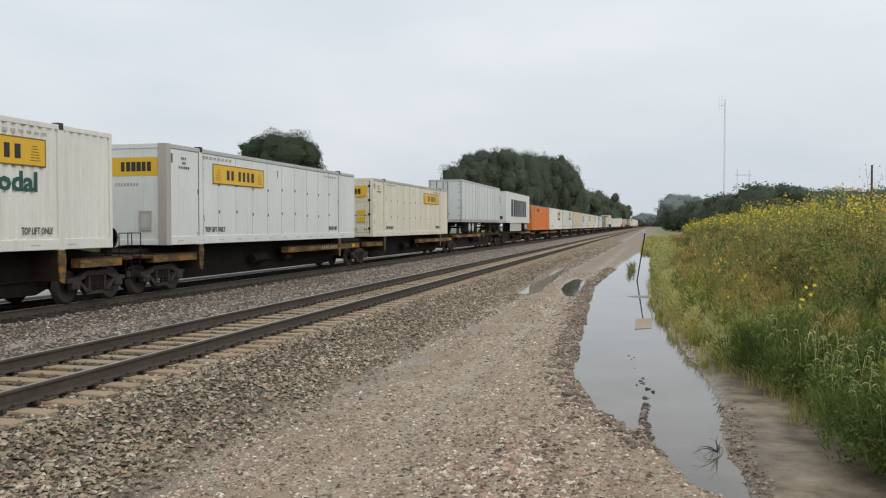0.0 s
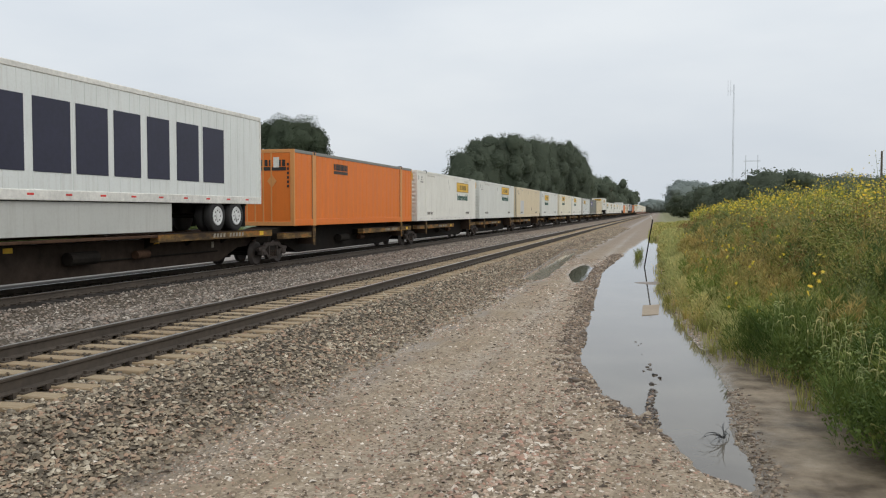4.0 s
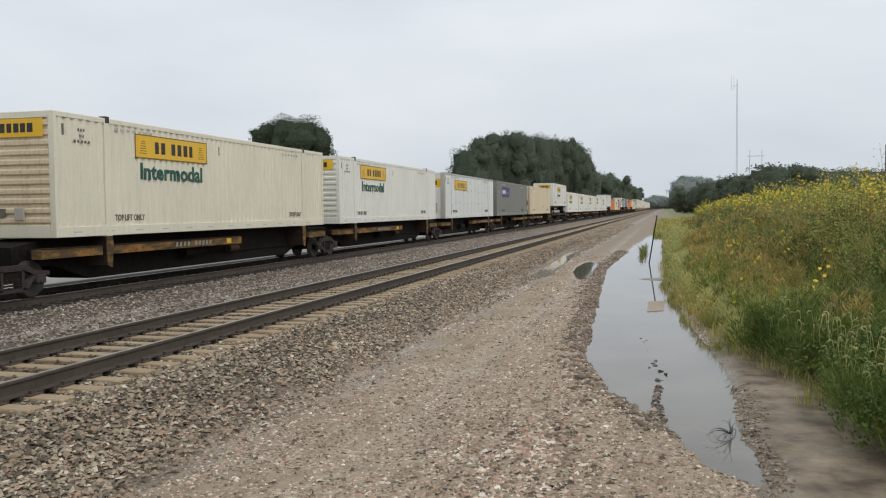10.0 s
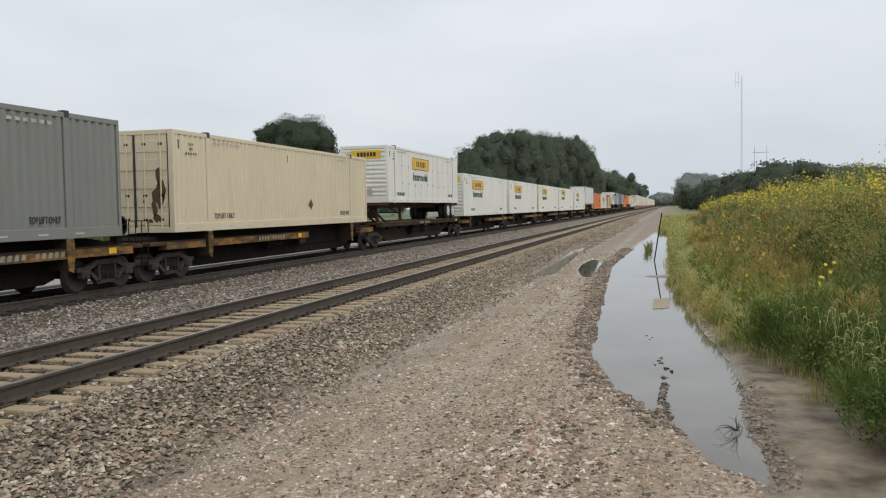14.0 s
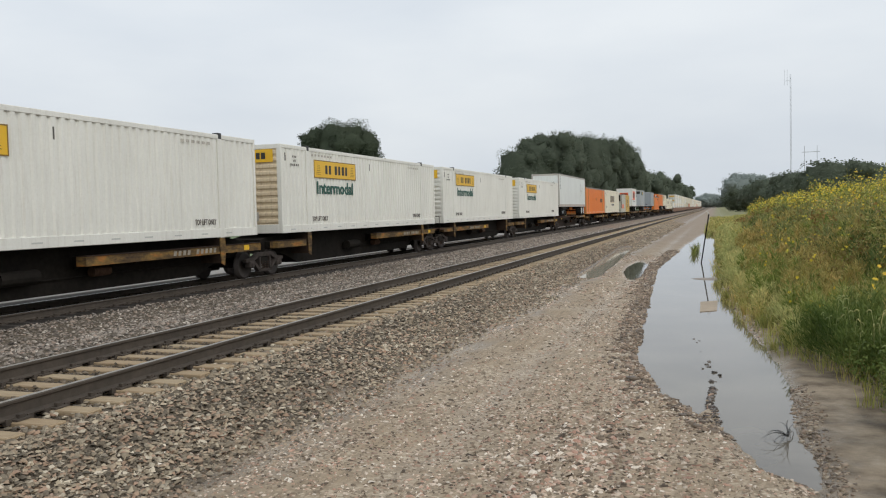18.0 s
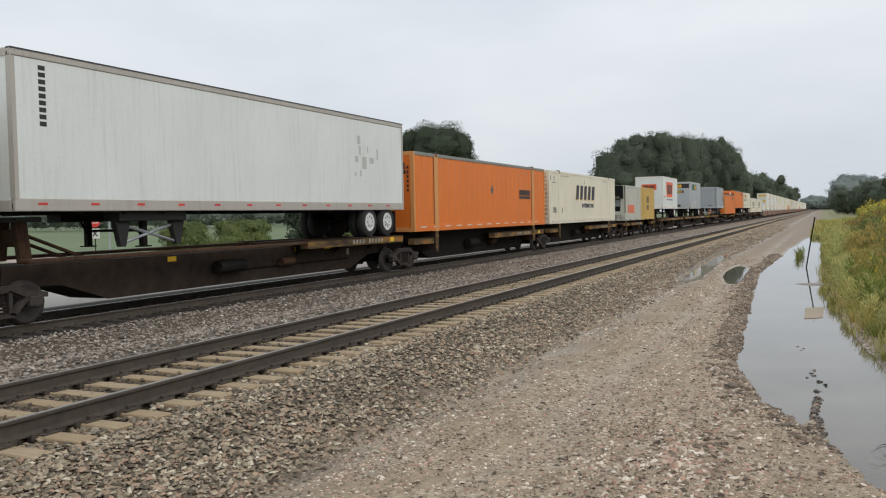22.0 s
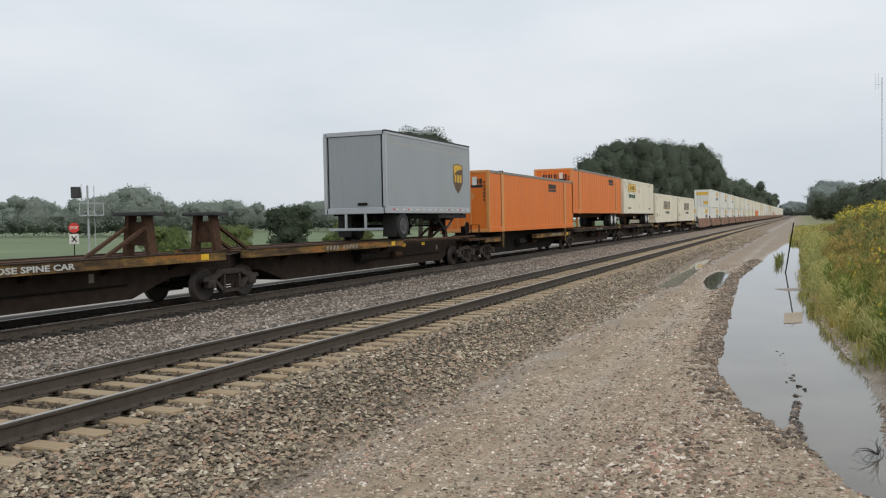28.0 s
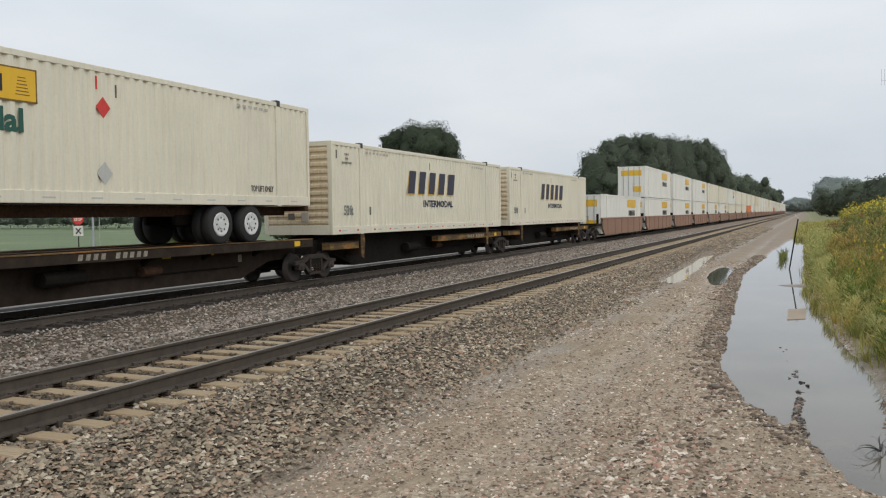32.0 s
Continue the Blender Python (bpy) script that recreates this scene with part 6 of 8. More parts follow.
# ---- loose stone ----
def stone_material(name, stops, rough=0.8, lanes=0.35):
    m, n, l, b = material(name)
    geo = n.new("ShaderNodeNewGeometry")
    col = ramp(n, l, geo.outputs["Random Per Island"], stops)
    nz = noise_tex(n, l, 40, 4, 0.6, geo.outputs["Position"])
    col = mixc(n, l, 0.55, col, ramp(n, l, nz, [(0.3, (0.55, 0.53, 0.50)), (0.7, (1.0, 1.0, 1.0))]), 'MULTIPLY')
    # damp and dusty lanes that run with the track
    mp = n.new("ShaderNodeMapping")
    mp.inputs["Scale"].default_value = (1.7, 0.22, 1)
    l.new(geo.outputs["Position"], mp.inputs[0])
    damp = noise_tex(n, l, 1.3, 5, 0.65, mp.outputs[0])
    col = mixc(n, l, lanes, col, ramp(n, l, damp, [(0.38, (0.50, 0.47, 0.45)), (0.48, (0.90, 0.89, 0.88)), (0.60, (1.15, 1.15, 1.15))]), 'MULTIPLY')
    l.new(col, b.inputs["Base Color"])
    b.inputs["Roughness"].default_value = rough
    return m


BALLAST = stone_material("crushed_ballast_stone", [(0.0, (0.09, 0.072, 0.05)), (0.2, (0.21, 0.17, 0.12)), (0.4, (0.36, 0.29, 0.20)), (0.55, (0.43, 0.28, 0.19)), (0.7, (0.52, 0.43, 0.305)), (0.85, (0.24, 0.20, 0.145)), (1.0, (0.74, 0.64, 0.49))])
GREYBALLAST = stone_material("greyer_ballast_stone", [(0.0, (0.10, 0.082, 0.068)), (0.2, (0.20, 0.168, 0.138)), (0.4, (0.33, 0.28, 0.23)), (0.55, (0.36, 0.265, 0.205)), (0.7, (0.45, 0.39, 0.33)), (0.85, (0.22, 0.19, 0.16)), (1.0, (0.68, 0.61, 0.52))])
PEBBLE = stone_material("road_pebble", [(0.0, (0.10, 0.073, 0.052)), (0.22, (0.25, 0.19, 0.132)), (0.45, (0.42, 0.33, 0.235)), (0.6, (0.50, 0.29, 0.21)), (0.75, (0.60, 0.48, 0.37)), (0.9, (0.72, 0.60, 0.49)), (1.0, (0.92, 0.84, 0.72))], 0.8, 0.75)
SHORESTONE = stone_material("damp_shore_stone", [(0.0, (0.11, 0.082, 0.058)), (0.4, (0.23, 0.172, 0.122)), (0.65, (0.32, 0.225, 0.155)), (0.9, (0.42, 0.34, 0.25)), (1.0, (0.60, 0.51, 0.40))], 0.6)
TIESTONE = stone_material("dirty_brown_stone", [(0.0, (0.05, 0.038, 0.025)), (0.5, (0.14, 0.105, 0.07)), (1.0, (0.27, 0.21, 0.145))])
WETSTONE = stone_material("wet_dark_stone", [(0.0, (0.05, 0.042, 0.035)), (0.5, (0.12, 0.095, 0.08)), (1.0, (0.20, 0.16, 0.13))], 0.35)
CUBE = np.array([(-1, -1, -1), (1, -1, -1), (1, 1, -1), (-1, 1, -1), (-1, -1, 1), (1, -1, 1), (1, 1, 1), (-1, 1, 1)], float)
CUBE_F = np.array([(4, 5, 6, 7), (0, 1, 5, 4), (1, 2, 6, 5), (2, 3, 7, 6), (3, 0, 4, 7)])


def turn_matrices(n, r, tilt=1.0):
    a, b, c = r.uniform(0, 2 * np.pi, n), r.uniform(-tilt, tilt, n), r.uniform(-tilt, tilt, n)
    ca, sa, cb, sb, cc, sc = np.cos(a), np.sin(a), np.cos(b), np.sin(b), np.cos(c), np.sin(c)
    m = np.empty((n, 3, 3))
    m[:, 0, 0], m[:, 0, 1], m[:, 0, 2] = ca * cb, ca * sb * sc - sa * cc, ca * sb * cc + sa * sc
    m[:, 1, 0], m[:, 1, 1], m[:, 1, 2] = sa * cb, sa * sb * sc + ca * cc, sa * sb * cc - ca * sc
    m[:, 2, 0], m[:, 2, 1], m[:, 2, 2] = -sb, cb * sc, cb * cc
    return m


SHARD = np.array([(-1, -0.9, -1), (1, -0.9, -1), (1, 0.9, -1), (-1, 0.9, -1), (-0.55, 0, 1), (0.55, 0, 1)], float)
SHARD_F = np.array([(0, 1, 5), (0, 5, 4), (2, 3, 4), (2, 4, 5), (1, 2, 5), (3, 0, 4)])


def stones(name, x, y, size, mat, label, seed, sink=0.35, zadd=0.0, loft=0.0, shard=False):
    r = np.random.default_rng(seed)
    n = len(x)
    form, faces = (SHARD, SHARD_F) if shard else (CUBE, CUBE_F)
    sh = form[None] * r.uniform(0.55, 1.2, (n, 1, 3)) * [1.3, 0.95, 0.46] + r.uniform(-0.50, 0.50, (n, len(form), 3)) * [1, 1, 0.5]
    sh = np.einsum('nij,nkj->nki', turn_matrices(n, r, 0.38), sh) * size[:, None, None]
    z = ground_z(x, y) + size * (0.5 - sink) + zadd + loft * r.uniform(0, 1, n) ** 2
    v = (sh + np.stack([x, y, z], 1)[:, None, :]).reshape(-1, 3)
    f = (faces[None] + (np.arange(n) * len(form))[:, None, None]).reshape(-1, faces.shape[1])
    return tagged(new(name, fast_mesh(name, v, f, mat)), label, "stones", kind="stuff")


def strewn(seed, x0, x1, y0, y1, count, near=1.6):
    """Random places, thinning out with distance."""
    r = np.random.default_rng(seed)
    y = y0 + (y1 - y0) * r.uniform(0, 1, count) ** near
    return r.uniform(x0, x1, count), y, r


bx, by, r0 = strewn(31, -5.78, -3.55, 3.2, 115, 66000, 2.6)
shoulder = r0.uniform(0, 1, len(bx)) > smooth_step(-4.6, -3.7, bx + 0.30 * wobble(bx, by, 1.2, 79) + 0.35 * (1 - smooth_step(7, 11, by)))
bx, by = bx[shoulder], by[shoulder]
keep = (ground_z(bx, by) > -0.03) | ((by < 12) & (ground_z(bx, by) > -0.055))
bx, by = bx[keep], by[keep]
bs = r0.uniform(0.010, 0.026, len(bx)) * (1 + 0.012 * by)
stones("ballast_stones", bx, by, bs, BALLAST, "coarse grey crushed stone on the track shoulder", 41, 0.1, 0.0, 0.035, True)
bx, by, r0 = strewn(32, -7.72, -6.45, 4, 36, 15000, 1.6)
ph = (by - 3.9) / 0.48
keep = (np.abs(ph - np.round(ph)) > 0.20 - 0.06 * wobble(bx, by, 2.6, 34)) | (r0.uniform(0, 1, len(bx)) < 0.07 + 0.22 * (wobble(bx, by, 2.0, 33) > 0.25))
stones("ballast_stones", bx[keep], by[keep], r0.uniform(0.012, 0.026, keep.sum()), TIESTONE, "dirty crushed stone between the rails of the empty track", 42, 0.1, 0.0, 0.045, True)
bx, by, r0 = strewn(35, -6.2, -5.75, 4, 36, 4500, 1.6)
ph = (by - 3.9) / 0.48
keep = np.abs(ph - np.round(ph)) > 0.27
stones("ballast_stones", bx[keep], by[keep], r0.uniform(0.012, 0.026, keep.sum()), BALLAST, "crushed stone between the tie ends", 52, 0.1, 0.0, 0.035)
bx, by, r0 = strewn(33, -13.7, -7.95, 3.6, 80, 42000, 1.9)
keep = (bx + 0.12 * wobble(bx, by, 3.0, 36) > -13.6) & (bx * 0.95 > -by - 9) & ((bx < -8.45) | (np.abs((by - 3.9) / 0.48 - np.round((by - 3.9) / 0.48)) > 0.27))
bx, by = bx[keep], by[keep]
stones("ballast_stones", bx, by, r0.uniform(0.013, 0.028, len(bx)) * (1 + 0.008 * by), GREYBALLAST, "crushed stone between the two tracks", 43, 0.1, 0.0, 0.035, True)
bx, by, r0 = strewn(34, -4.9, 0.7, 3.6, 40, 100000, 2.0)
patch = 0.45 * (1 - smooth_step(8, 14, by)) + 0.7 * wobble(bx, by, 0.9, 77) + 0.5 * wobble(bx, by, 3.1, 78) + 0.9 * np.exp(-((bx + 0.95 - 0.2 * (by > 11)) / 0.55) ** 2) - 0.7 * np.exp(-((bx + 3.3) / 1.0) ** 2) * smooth_step(8, 12, by)
keep = (patch > r0.uniform(-1.2, 0.35, len(bx))) & (ground_z(bx, by) > np.where(bx < -3.7, -0.04, -0.054))
bx, by = bx[keep], by[keep]
heap = np.exp(-((bx + 1.25) / 0.6) ** 2 - ((by - 7.4) / 1.6) ** 2) + 0.45 * np.exp(-((bx + 1.0) / 0.28) ** 2) * (by > 8)
stones("road_pebbles", bx, by, np.minimum(r0.gamma(2.4, 0.0034, len(bx)) + 0.0035, 0.024) * (1 + 0.60 * heap) * (1 + 0.025 * np.clip(by - 8, 0, 20)), PEBBLE, "loose pinkish gravel on the dirt road", 44, 0.38 - 0.2 * heap, shard=True)
by = r0.uniform(8.6, 45, 5500)
bx = np.interp(by, SH_LY, SH_LX) - np.abs(r0.normal(0.02, 0.20, 5500)) + 0.02
keep = ground_z(bx, by) > -0.075
stones("shore_stones", bx[keep], by[keep], r0.gamma(2.6, 0.0045, keep.sum()) + 0.008, SHORESTONE, "gravel along the edge of the water", 45, 0.25)
by = r0.uniform(9.0, 11.6, 420)
bx = r0.normal(-0.07, 0.065, 420)
by[:70] = r0.uniform(11.4, 13.0, 70)
bx[:70] = r0.normal(-0.10, 0.055, 70)
stones("bar_stones", bx, by, r0.uniform(0.007, 0.022, 420), WETSTONE, "wet dark stones standing out of the puddle", 46, 0.2, np.where(by > 11.4, 0.07, 0.0))
bx = np.array([-0.30, -0.34, -0.16, -0.20, -0.13, -0.05, 0.02, -0.26, -0.40, -0.14])
by = np.array([14.9, 14.7, 12.7, 12.35, 12.5, 12.1, 11.9, 13.8, 15.1, 12.9])
stones("bar_stones", bx, by, np.array([0.012, 0.016, 0.024, 0.018, 0.022, 0.026, 0.026, 0.012, 0.012, 0.02]), WETSTONE, "lone wet stones in the puddle", 47, 0.5, 0.10)
by = r0.uniform(7.0, 11.2, 700)
bx = np.interp(by, (7, 8.3, 11.2), (0.92, 0.88, 0.90)) + r0.normal(0, 0.07, 700)
stones("mud_stones", bx, by, r0.gamma(2.2, 0.0028, 700) + 0.004, SHORESTONE, "wet reddish gravel between puddle and mud", 48, 0.35)

# ---- plants ----
def leaf_material(name, stops, rough=0.55, vary=0.85, through_=0.32):
    m, n, l, b = material(name)
    geo = n.new("ShaderNodeNewGeometry")
    col = ramp(n, l, geo.outputs["Random Per Island"], stops)
    big = noise_tex(n, l, 0.75, 4, 0.55, geo.outputs["Position"])
    col = mixc(n, l, vary, col, ramp(n, l, big, [(0.34, (0.42, 0.52, 0.36)), (0.48, (0.95, 0.98, 0.80)), (0.56, (1.05, 0.98, 0.85)), (0.66, (1.45, 1.22, 1.05))]), 'MULTIPLY')
    l.new(col, b.inputs["Base Color"])
    b.inputs["Roughness"].default_value = rough
    b.inputs["Specular IOR Level"].default_value = 0.2
    tr = n.new("ShaderNodeBsdfTranslucent")
    l.new(col, tr.inputs["Color"])
    mx = n.new("ShaderNodeMixShader")
    mx.inputs[0].default_value = through_
    l.new(b.outputs[0], mx.inputs[1])
    l.new(tr.outputs[0], mx.inputs[2])
    l.new(mx.outputs[0], n["Material Output"].inputs["Surface"])
    return m


WEED = leaf_material("weed_leaf", [(0.0, (0.18, 0.22, 0.06)), (0.3, (0.26, 0.30, 0.085)), (0.6, (0.34, 0.365, 0.115)), (0.85, (0.42, 0.41, 0.15)), (1.0, (0.44, 0.35, 0.165))])
GRASSL = leaf_material("grass_blade", [(0.0, (0.28, 0.275, 0.10)), (0.4, (0.42, 0.41, 0.14)), (0.75, (0.52, 0.48, 0.19)), (1.0, (0.58, 0.46, 0.25))])
FOXTAIL = leaf_material("foxtail_seed_head", [(0.0, (0.36, 0.42, 0.17)), (1.0, (0.55, 0.54, 0.29))])
DOCK = leaf_material("rusty_brown_weed", [(0.0, (0.20, 0.12, 0.05)), (0.5, (0.30, 0.20, 0.08)), (1.0, (0.36, 0.28, 0.11))])
PETAL = leaf_material("yellow_petals", [(0.0, (0.76, 0.54, 0.05)), (0.5, (0.84, 0.66, 0.09)), (1.0, (0.68, 0.58, 0.11))])
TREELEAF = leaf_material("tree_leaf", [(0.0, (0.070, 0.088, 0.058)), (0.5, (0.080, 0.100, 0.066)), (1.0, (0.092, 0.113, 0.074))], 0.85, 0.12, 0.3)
# far trees: leaf colour paled to stand in for haze
HAZED_FARLEAF = leaf_material("haze_paled_far_leaf", [(0.0, (0.27, 0.31, 0.27)), (0.5, (0.295, 0.335, 0.295)), (1.0, (0.32, 0.36, 0.32))], 0.85, 0.12, 0.4)
BUSHLEAF = leaf_material("bush_leaf", [(0.0, (0.12, 0.16, 0.06)), (1.0, (0.20, 0.24, 0.09))], 0.7, 0.4, 0.4)
# distant and grove leaves: haze put into the base colour, paler and bluer
HAZELEAF = leaf_material("haze_painted_tree_leaf", [(0.0, (0.29, 0.335, 0.32)), (0.5, (0.31, 0.355, 0.34)), (1.0, (0.33, 0.375, 0.36))], 0.85, 0.1, 0.4)
HAZED_GROVELEAF = leaf_material("haze_paled_grove_leaf", [(0.0, (0.115, 0.138, 0.10)), (0.5, (0.130, 0.155, 0.112)), (1.0, (0.148, 0.174, 0.126))], 0.85, 0.12, 0.4)
BARK = plain("tree_bark", (0.10, 0.08, 0.06), 0.9, scale=6, vary=0.4, bmp=0.3)


def leaf_quads(base, way, up, length, width):
    """Rhombic leaves, bent a little along the middle."""
    side = np.cross(way, up)
    side /= np.linalg.norm(side, axis=1)[:, None] + 1e-9
    L, W = length[:, None], width[:, None]
    p0, p2 = base, base + way * L
    mid = base + way * L * 0.45 + up * L * 0.06
    v = np.stack([p0, mid + side * W, p2, mid - side * W], 1).reshape(-1, 3)
    f = np.arange(len(base) * 4).reshape(-1, 4)
    return v, f


def unit(v):
    return v / (np.linalg.norm(v, axis=1)[:, None] + 1e-9)


def bank_start(y):
    return np.interp(y, (5, 8, 11, 12, 13, 14.8, 20, 25, 60, 90), (2.1, 1.75, 1.75, 1.45, 1.15, 0.85, 0.38, 0.10, 0.10, 0.10))


def bank_places(r, count, lo, hi, y0=6.8, y1=85, near=1.8):
    y = y0 + (y1 - y0) * r.uniform(0, 1, count) ** near
    u = r.uniform(lo, hi, count)
    return bank_start(y) + u + 0.16 * wobble(0 * y, y, 1.9, 14) + 0.10 * wobble(0 * y, y, 4.3, 19), y, u


def plants(name, count, seed, lo, hi, height, leaves, leaf_len, leaf_w, mat, label, near=1.8, spread=0.22, y0=6.8, y1=85, clump=None, droop=0.2):
    r = np.random.default_rng(seed)
    x, y, u = bank_places(r, count, lo, hi, y0, y1, near)
    if clump:
        k = wobble(x, y, clump[0], seed + 1) > clump[1]
        x, y, u = x[k], y[k], u[k]
    n = len(x)
    h = height(u, r, n) * (0.85 + 0.30 * wobble(x, y, 1.3, 5))
    z = ground_z(x, y)
    t = r.uniform(0.10, 1.0, (n, leaves)) ** 0.8
    far = np.clip(y / 25, 1, 2.2)[:, None]
    ang = r.uniform(0, 2 * np.pi, (n, leaves))
    rad = spread * (1.15 - t) * r.uniform(0.2, 1.0, (n, leaves)) * (0.6 + 0.5 * h[:, None])
    lean = r.normal(0, 0.12, (n, 2))
    bx_ = x[:, None] + np.cos(ang) * rad + lean[:, :1] * t * h[:, None]
    by_ = y[:, None] + np.sin(ang) * rad + lean[:, 1:] * t * h[:, None]
    bz = z[:, None] + t * h[:, None]
    base = np.stack([bx_, by_, bz], -1).reshape(-1, 3)
    way = np.stack([np.cos(ang), np.sin(ang), r.uniform(-droop, 0.9, ang.shape)], -1).reshape(-1, 3)
    way = unit(way + r.normal(0, 0.25, way.shape))
    up = unit(np.stack([r.normal(0, 0.4, len(way)), r.normal(0, 0.4, len(way)), np.ones(len(way))], 1))
    L = (r.uniform(*leaf_len, ang.shape) * far).ravel()
    v, f = leaf_quads(base, way, up, L, (r.uniform(*leaf_w, ang.shape) * far).ravel())
    # stalks
    tall = np.stack([x + lean[:, 0] * h, y + lean[:, 1] * h, z + h], 1)
    root = np.stack([x, y, z - 0.03], 1)
    wv = np.stack([root + [0.008, 0, 0], root - [0.008, 0, 0], tall - [0.003, 0, 0], tall + [0.003, 0, 0]], 1).reshape(-1, 3)
    wf = np.arange(n * 4).reshape(-1, 4) + len(v)
    ob = new(name, fast_mesh(name, np.vstack([v, wv]), np.vstack([f, wf]), mat))
    return tagged(ob, label, "plants", kind="stuff"), tall, r


def height_low(u, r, n):
    return r.uniform(0.15, 0.42, n) + 0.14 * u


def height_mid(u, r, n):
    return r.uniform(0.30, 0.62, n) + 0.30 * np.clip(u, 0, 4)


def height_tall(u, r, n):
    return r.uniform(0.65, 1.35, n) + 0.36 * np.clip(u - 2.4, 0, 3) + 0.55 * (r.uniform(0, 1, n) > 0.965)


plants("low_weeds", 500, 51, 0.2, 1.5, height_low, 22, (0.05, 0.13), (0.012, 0.03), WEED, "low green weeds along the ditch")
plants("brown_weeds", 700, 53, 1.4, 4.6, height_mid, 34, (0.04, 0.10), (0.008, 0.02), DOCK, "dry brown seeding weeds on the bank", clump=(0.9, 0.15), droop=-0.2)
ob, tops, rs = plants("sunflower_stalks", 2400, 54, 3.3, 9.0, height_tall, 34, (0.06, 0.12), (0.011, 0.024), WEED, "tall wild sunflower stalks with green leaves", near=1.5, y1=110)


def flower_heads(name, centres, r, size, label):
    n = len(centres)
    k = 6
    ang = np.arange(k) * 2 * np.pi / k
    nrm = unit(np.stack([r.normal(-0.35, 0.5, n), r.normal(-0.7, 0.45, n), r.uniform(0.1, 0.9, n)], 1))
    a = unit(np.cross(nrm, np.tile([0.0, 0.0, 1.0], (n, 1)) + r.normal(0, 0.05, (n, 3))))
    b = np.cross(nrm, a)
    s = size[:, None, None]
    ring = centres[:, None, :] + s * (np.cos(ang)[None, :, None] * a[:, None, :] + np.sin(ang)[None, :, None] * b[:, None, :])
    ring2 = centres[:, None, :] + 0.55 * s * (np.cos(ang + 0.52)[None, :, None] * a[:, None, :] + np.sin(ang + 0.52)[None, :, None] * b[:, None, :]) + 0.15 * s * nrm[:, None, :]
    v = np.concatenate([ring, ring2, centres[:, None, :] + 0.1 * s * nrm[:, None, :]], 1).reshape(-1, 3)
    f = []
    for i in range(k):
        f.append((2 * k, k + (i - 1) % k, i, k + i))
    f = (np.array(f)[None] + (np.arange(n) * (2 * k + 1))[:, None, None]).reshape(-1, 4)
    return tagged(new(name, fast_mesh(name, v, f, PETAL)), label, "flowers", kind="stuff")


# heads gather at the tops of the stalks
sel = np.flatnonzero(wobble(tops[:, 0], tops[:, 1], 1.4, 90) + 0.005 * tops[:, 1] > -0.05)
pick = np.repeat(sel, 6)
cen = tops[pick] + np.stack([rs.normal(0, 0.17, len(pick)), rs.normal(0, 0.17, len(pick)), rs.uniform(-0.40, 0.14, len(pick))], 1)
flower_heads("sunflower_heads", cen, rs, rs.uniform(0.014, 0.042, len(pick)) * np.clip(cen[:, 1] / 30, 1, 1.8), "small yellow wild sunflowers in bloom")
ob, tops2, rs2 = plants("low_sunflowers", 60, 56, 0.6, 2.6, height_mid, 16, (0.05, 0.12), (0.012, 0.03), WEED, "scattered low sunflower plants", y0=14, y1=60)
flower_heads("sunflower_heads", np.repeat(tops2, 3, 0) + rs2.normal(0, 0.08, (len(tops2) * 3, 3)), rs2, rs2.uniform(0.03, 0.045, len(tops2) * 3), "scattered yellow flowers low on the bank")


def blades(name, count, seed, lo, hi, h0, h1, mat, label, y0=6.8, y1=85, near=1.8, wide=0.006, clump=None):
    r = np.random.default_rng(seed)
    x, y, u = bank_places(r, count, lo, hi, y0, y1, near)
    if clump:
        k = wobble(x, y, clump[0], seed + 1) > clump[1]
        x, y, u = x[k], y[k], u[k]
    n = len(x)
    h = r.uniform(h0, h1, n)
    z = ground_z(x, y)
    a = r.uniform(0, 2 * np.pi, n)
    bend = r.uniform(0.15, 0.6, n) * h
    w = wide * np.clip(y / 14, 1, 4)
    d = np.stack([np.cos(a), np.sin(a)], 1)
    s = np.stack([-np.sin(a), np.cos(a)], 1) * w[:, None]
    rows = []
    for q, wq in ((0.0, 1.0), (0.5, 0.8), (0.85, 0.5), (1.0, 0.1)):
        c = np.stack([x, y], 1) + d * (bend * q * q)[:, None]
        zz = z - 0.02 + h * (q - 0.25 * q * q * (bend / h))
        rows.append(np.concatenate([c - s * wq, zz[:, None]], 1))
        rows.append(np.concatenate([c + s * wq, zz[:, None]], 1))
    v = np.stack(rows, 1).reshape(-1, 3)
    f = (np.array([(0, 1, 3, 2), (2, 3, 5, 4), (4, 5, 7, 6)])[None] + (np.arange(n) * 8)[:, None, None]).reshape(-1, 4)
    return tagged(new(name, fast_mesh(name, v, f, mat)), label, "grass", kind="stuff")


blades("ditch_grass", 17000, 61, -0.2, 2.0, 0.10, 0.32, GRASSL, "yellow-green grass along the water's edge", y0=10.0, near=1.35)
blades("bank_grass", 4200, 62, 0.9, 4.0, 0.4, 0.95, GRASSL, "long grass among the bank weeds", y0=14)


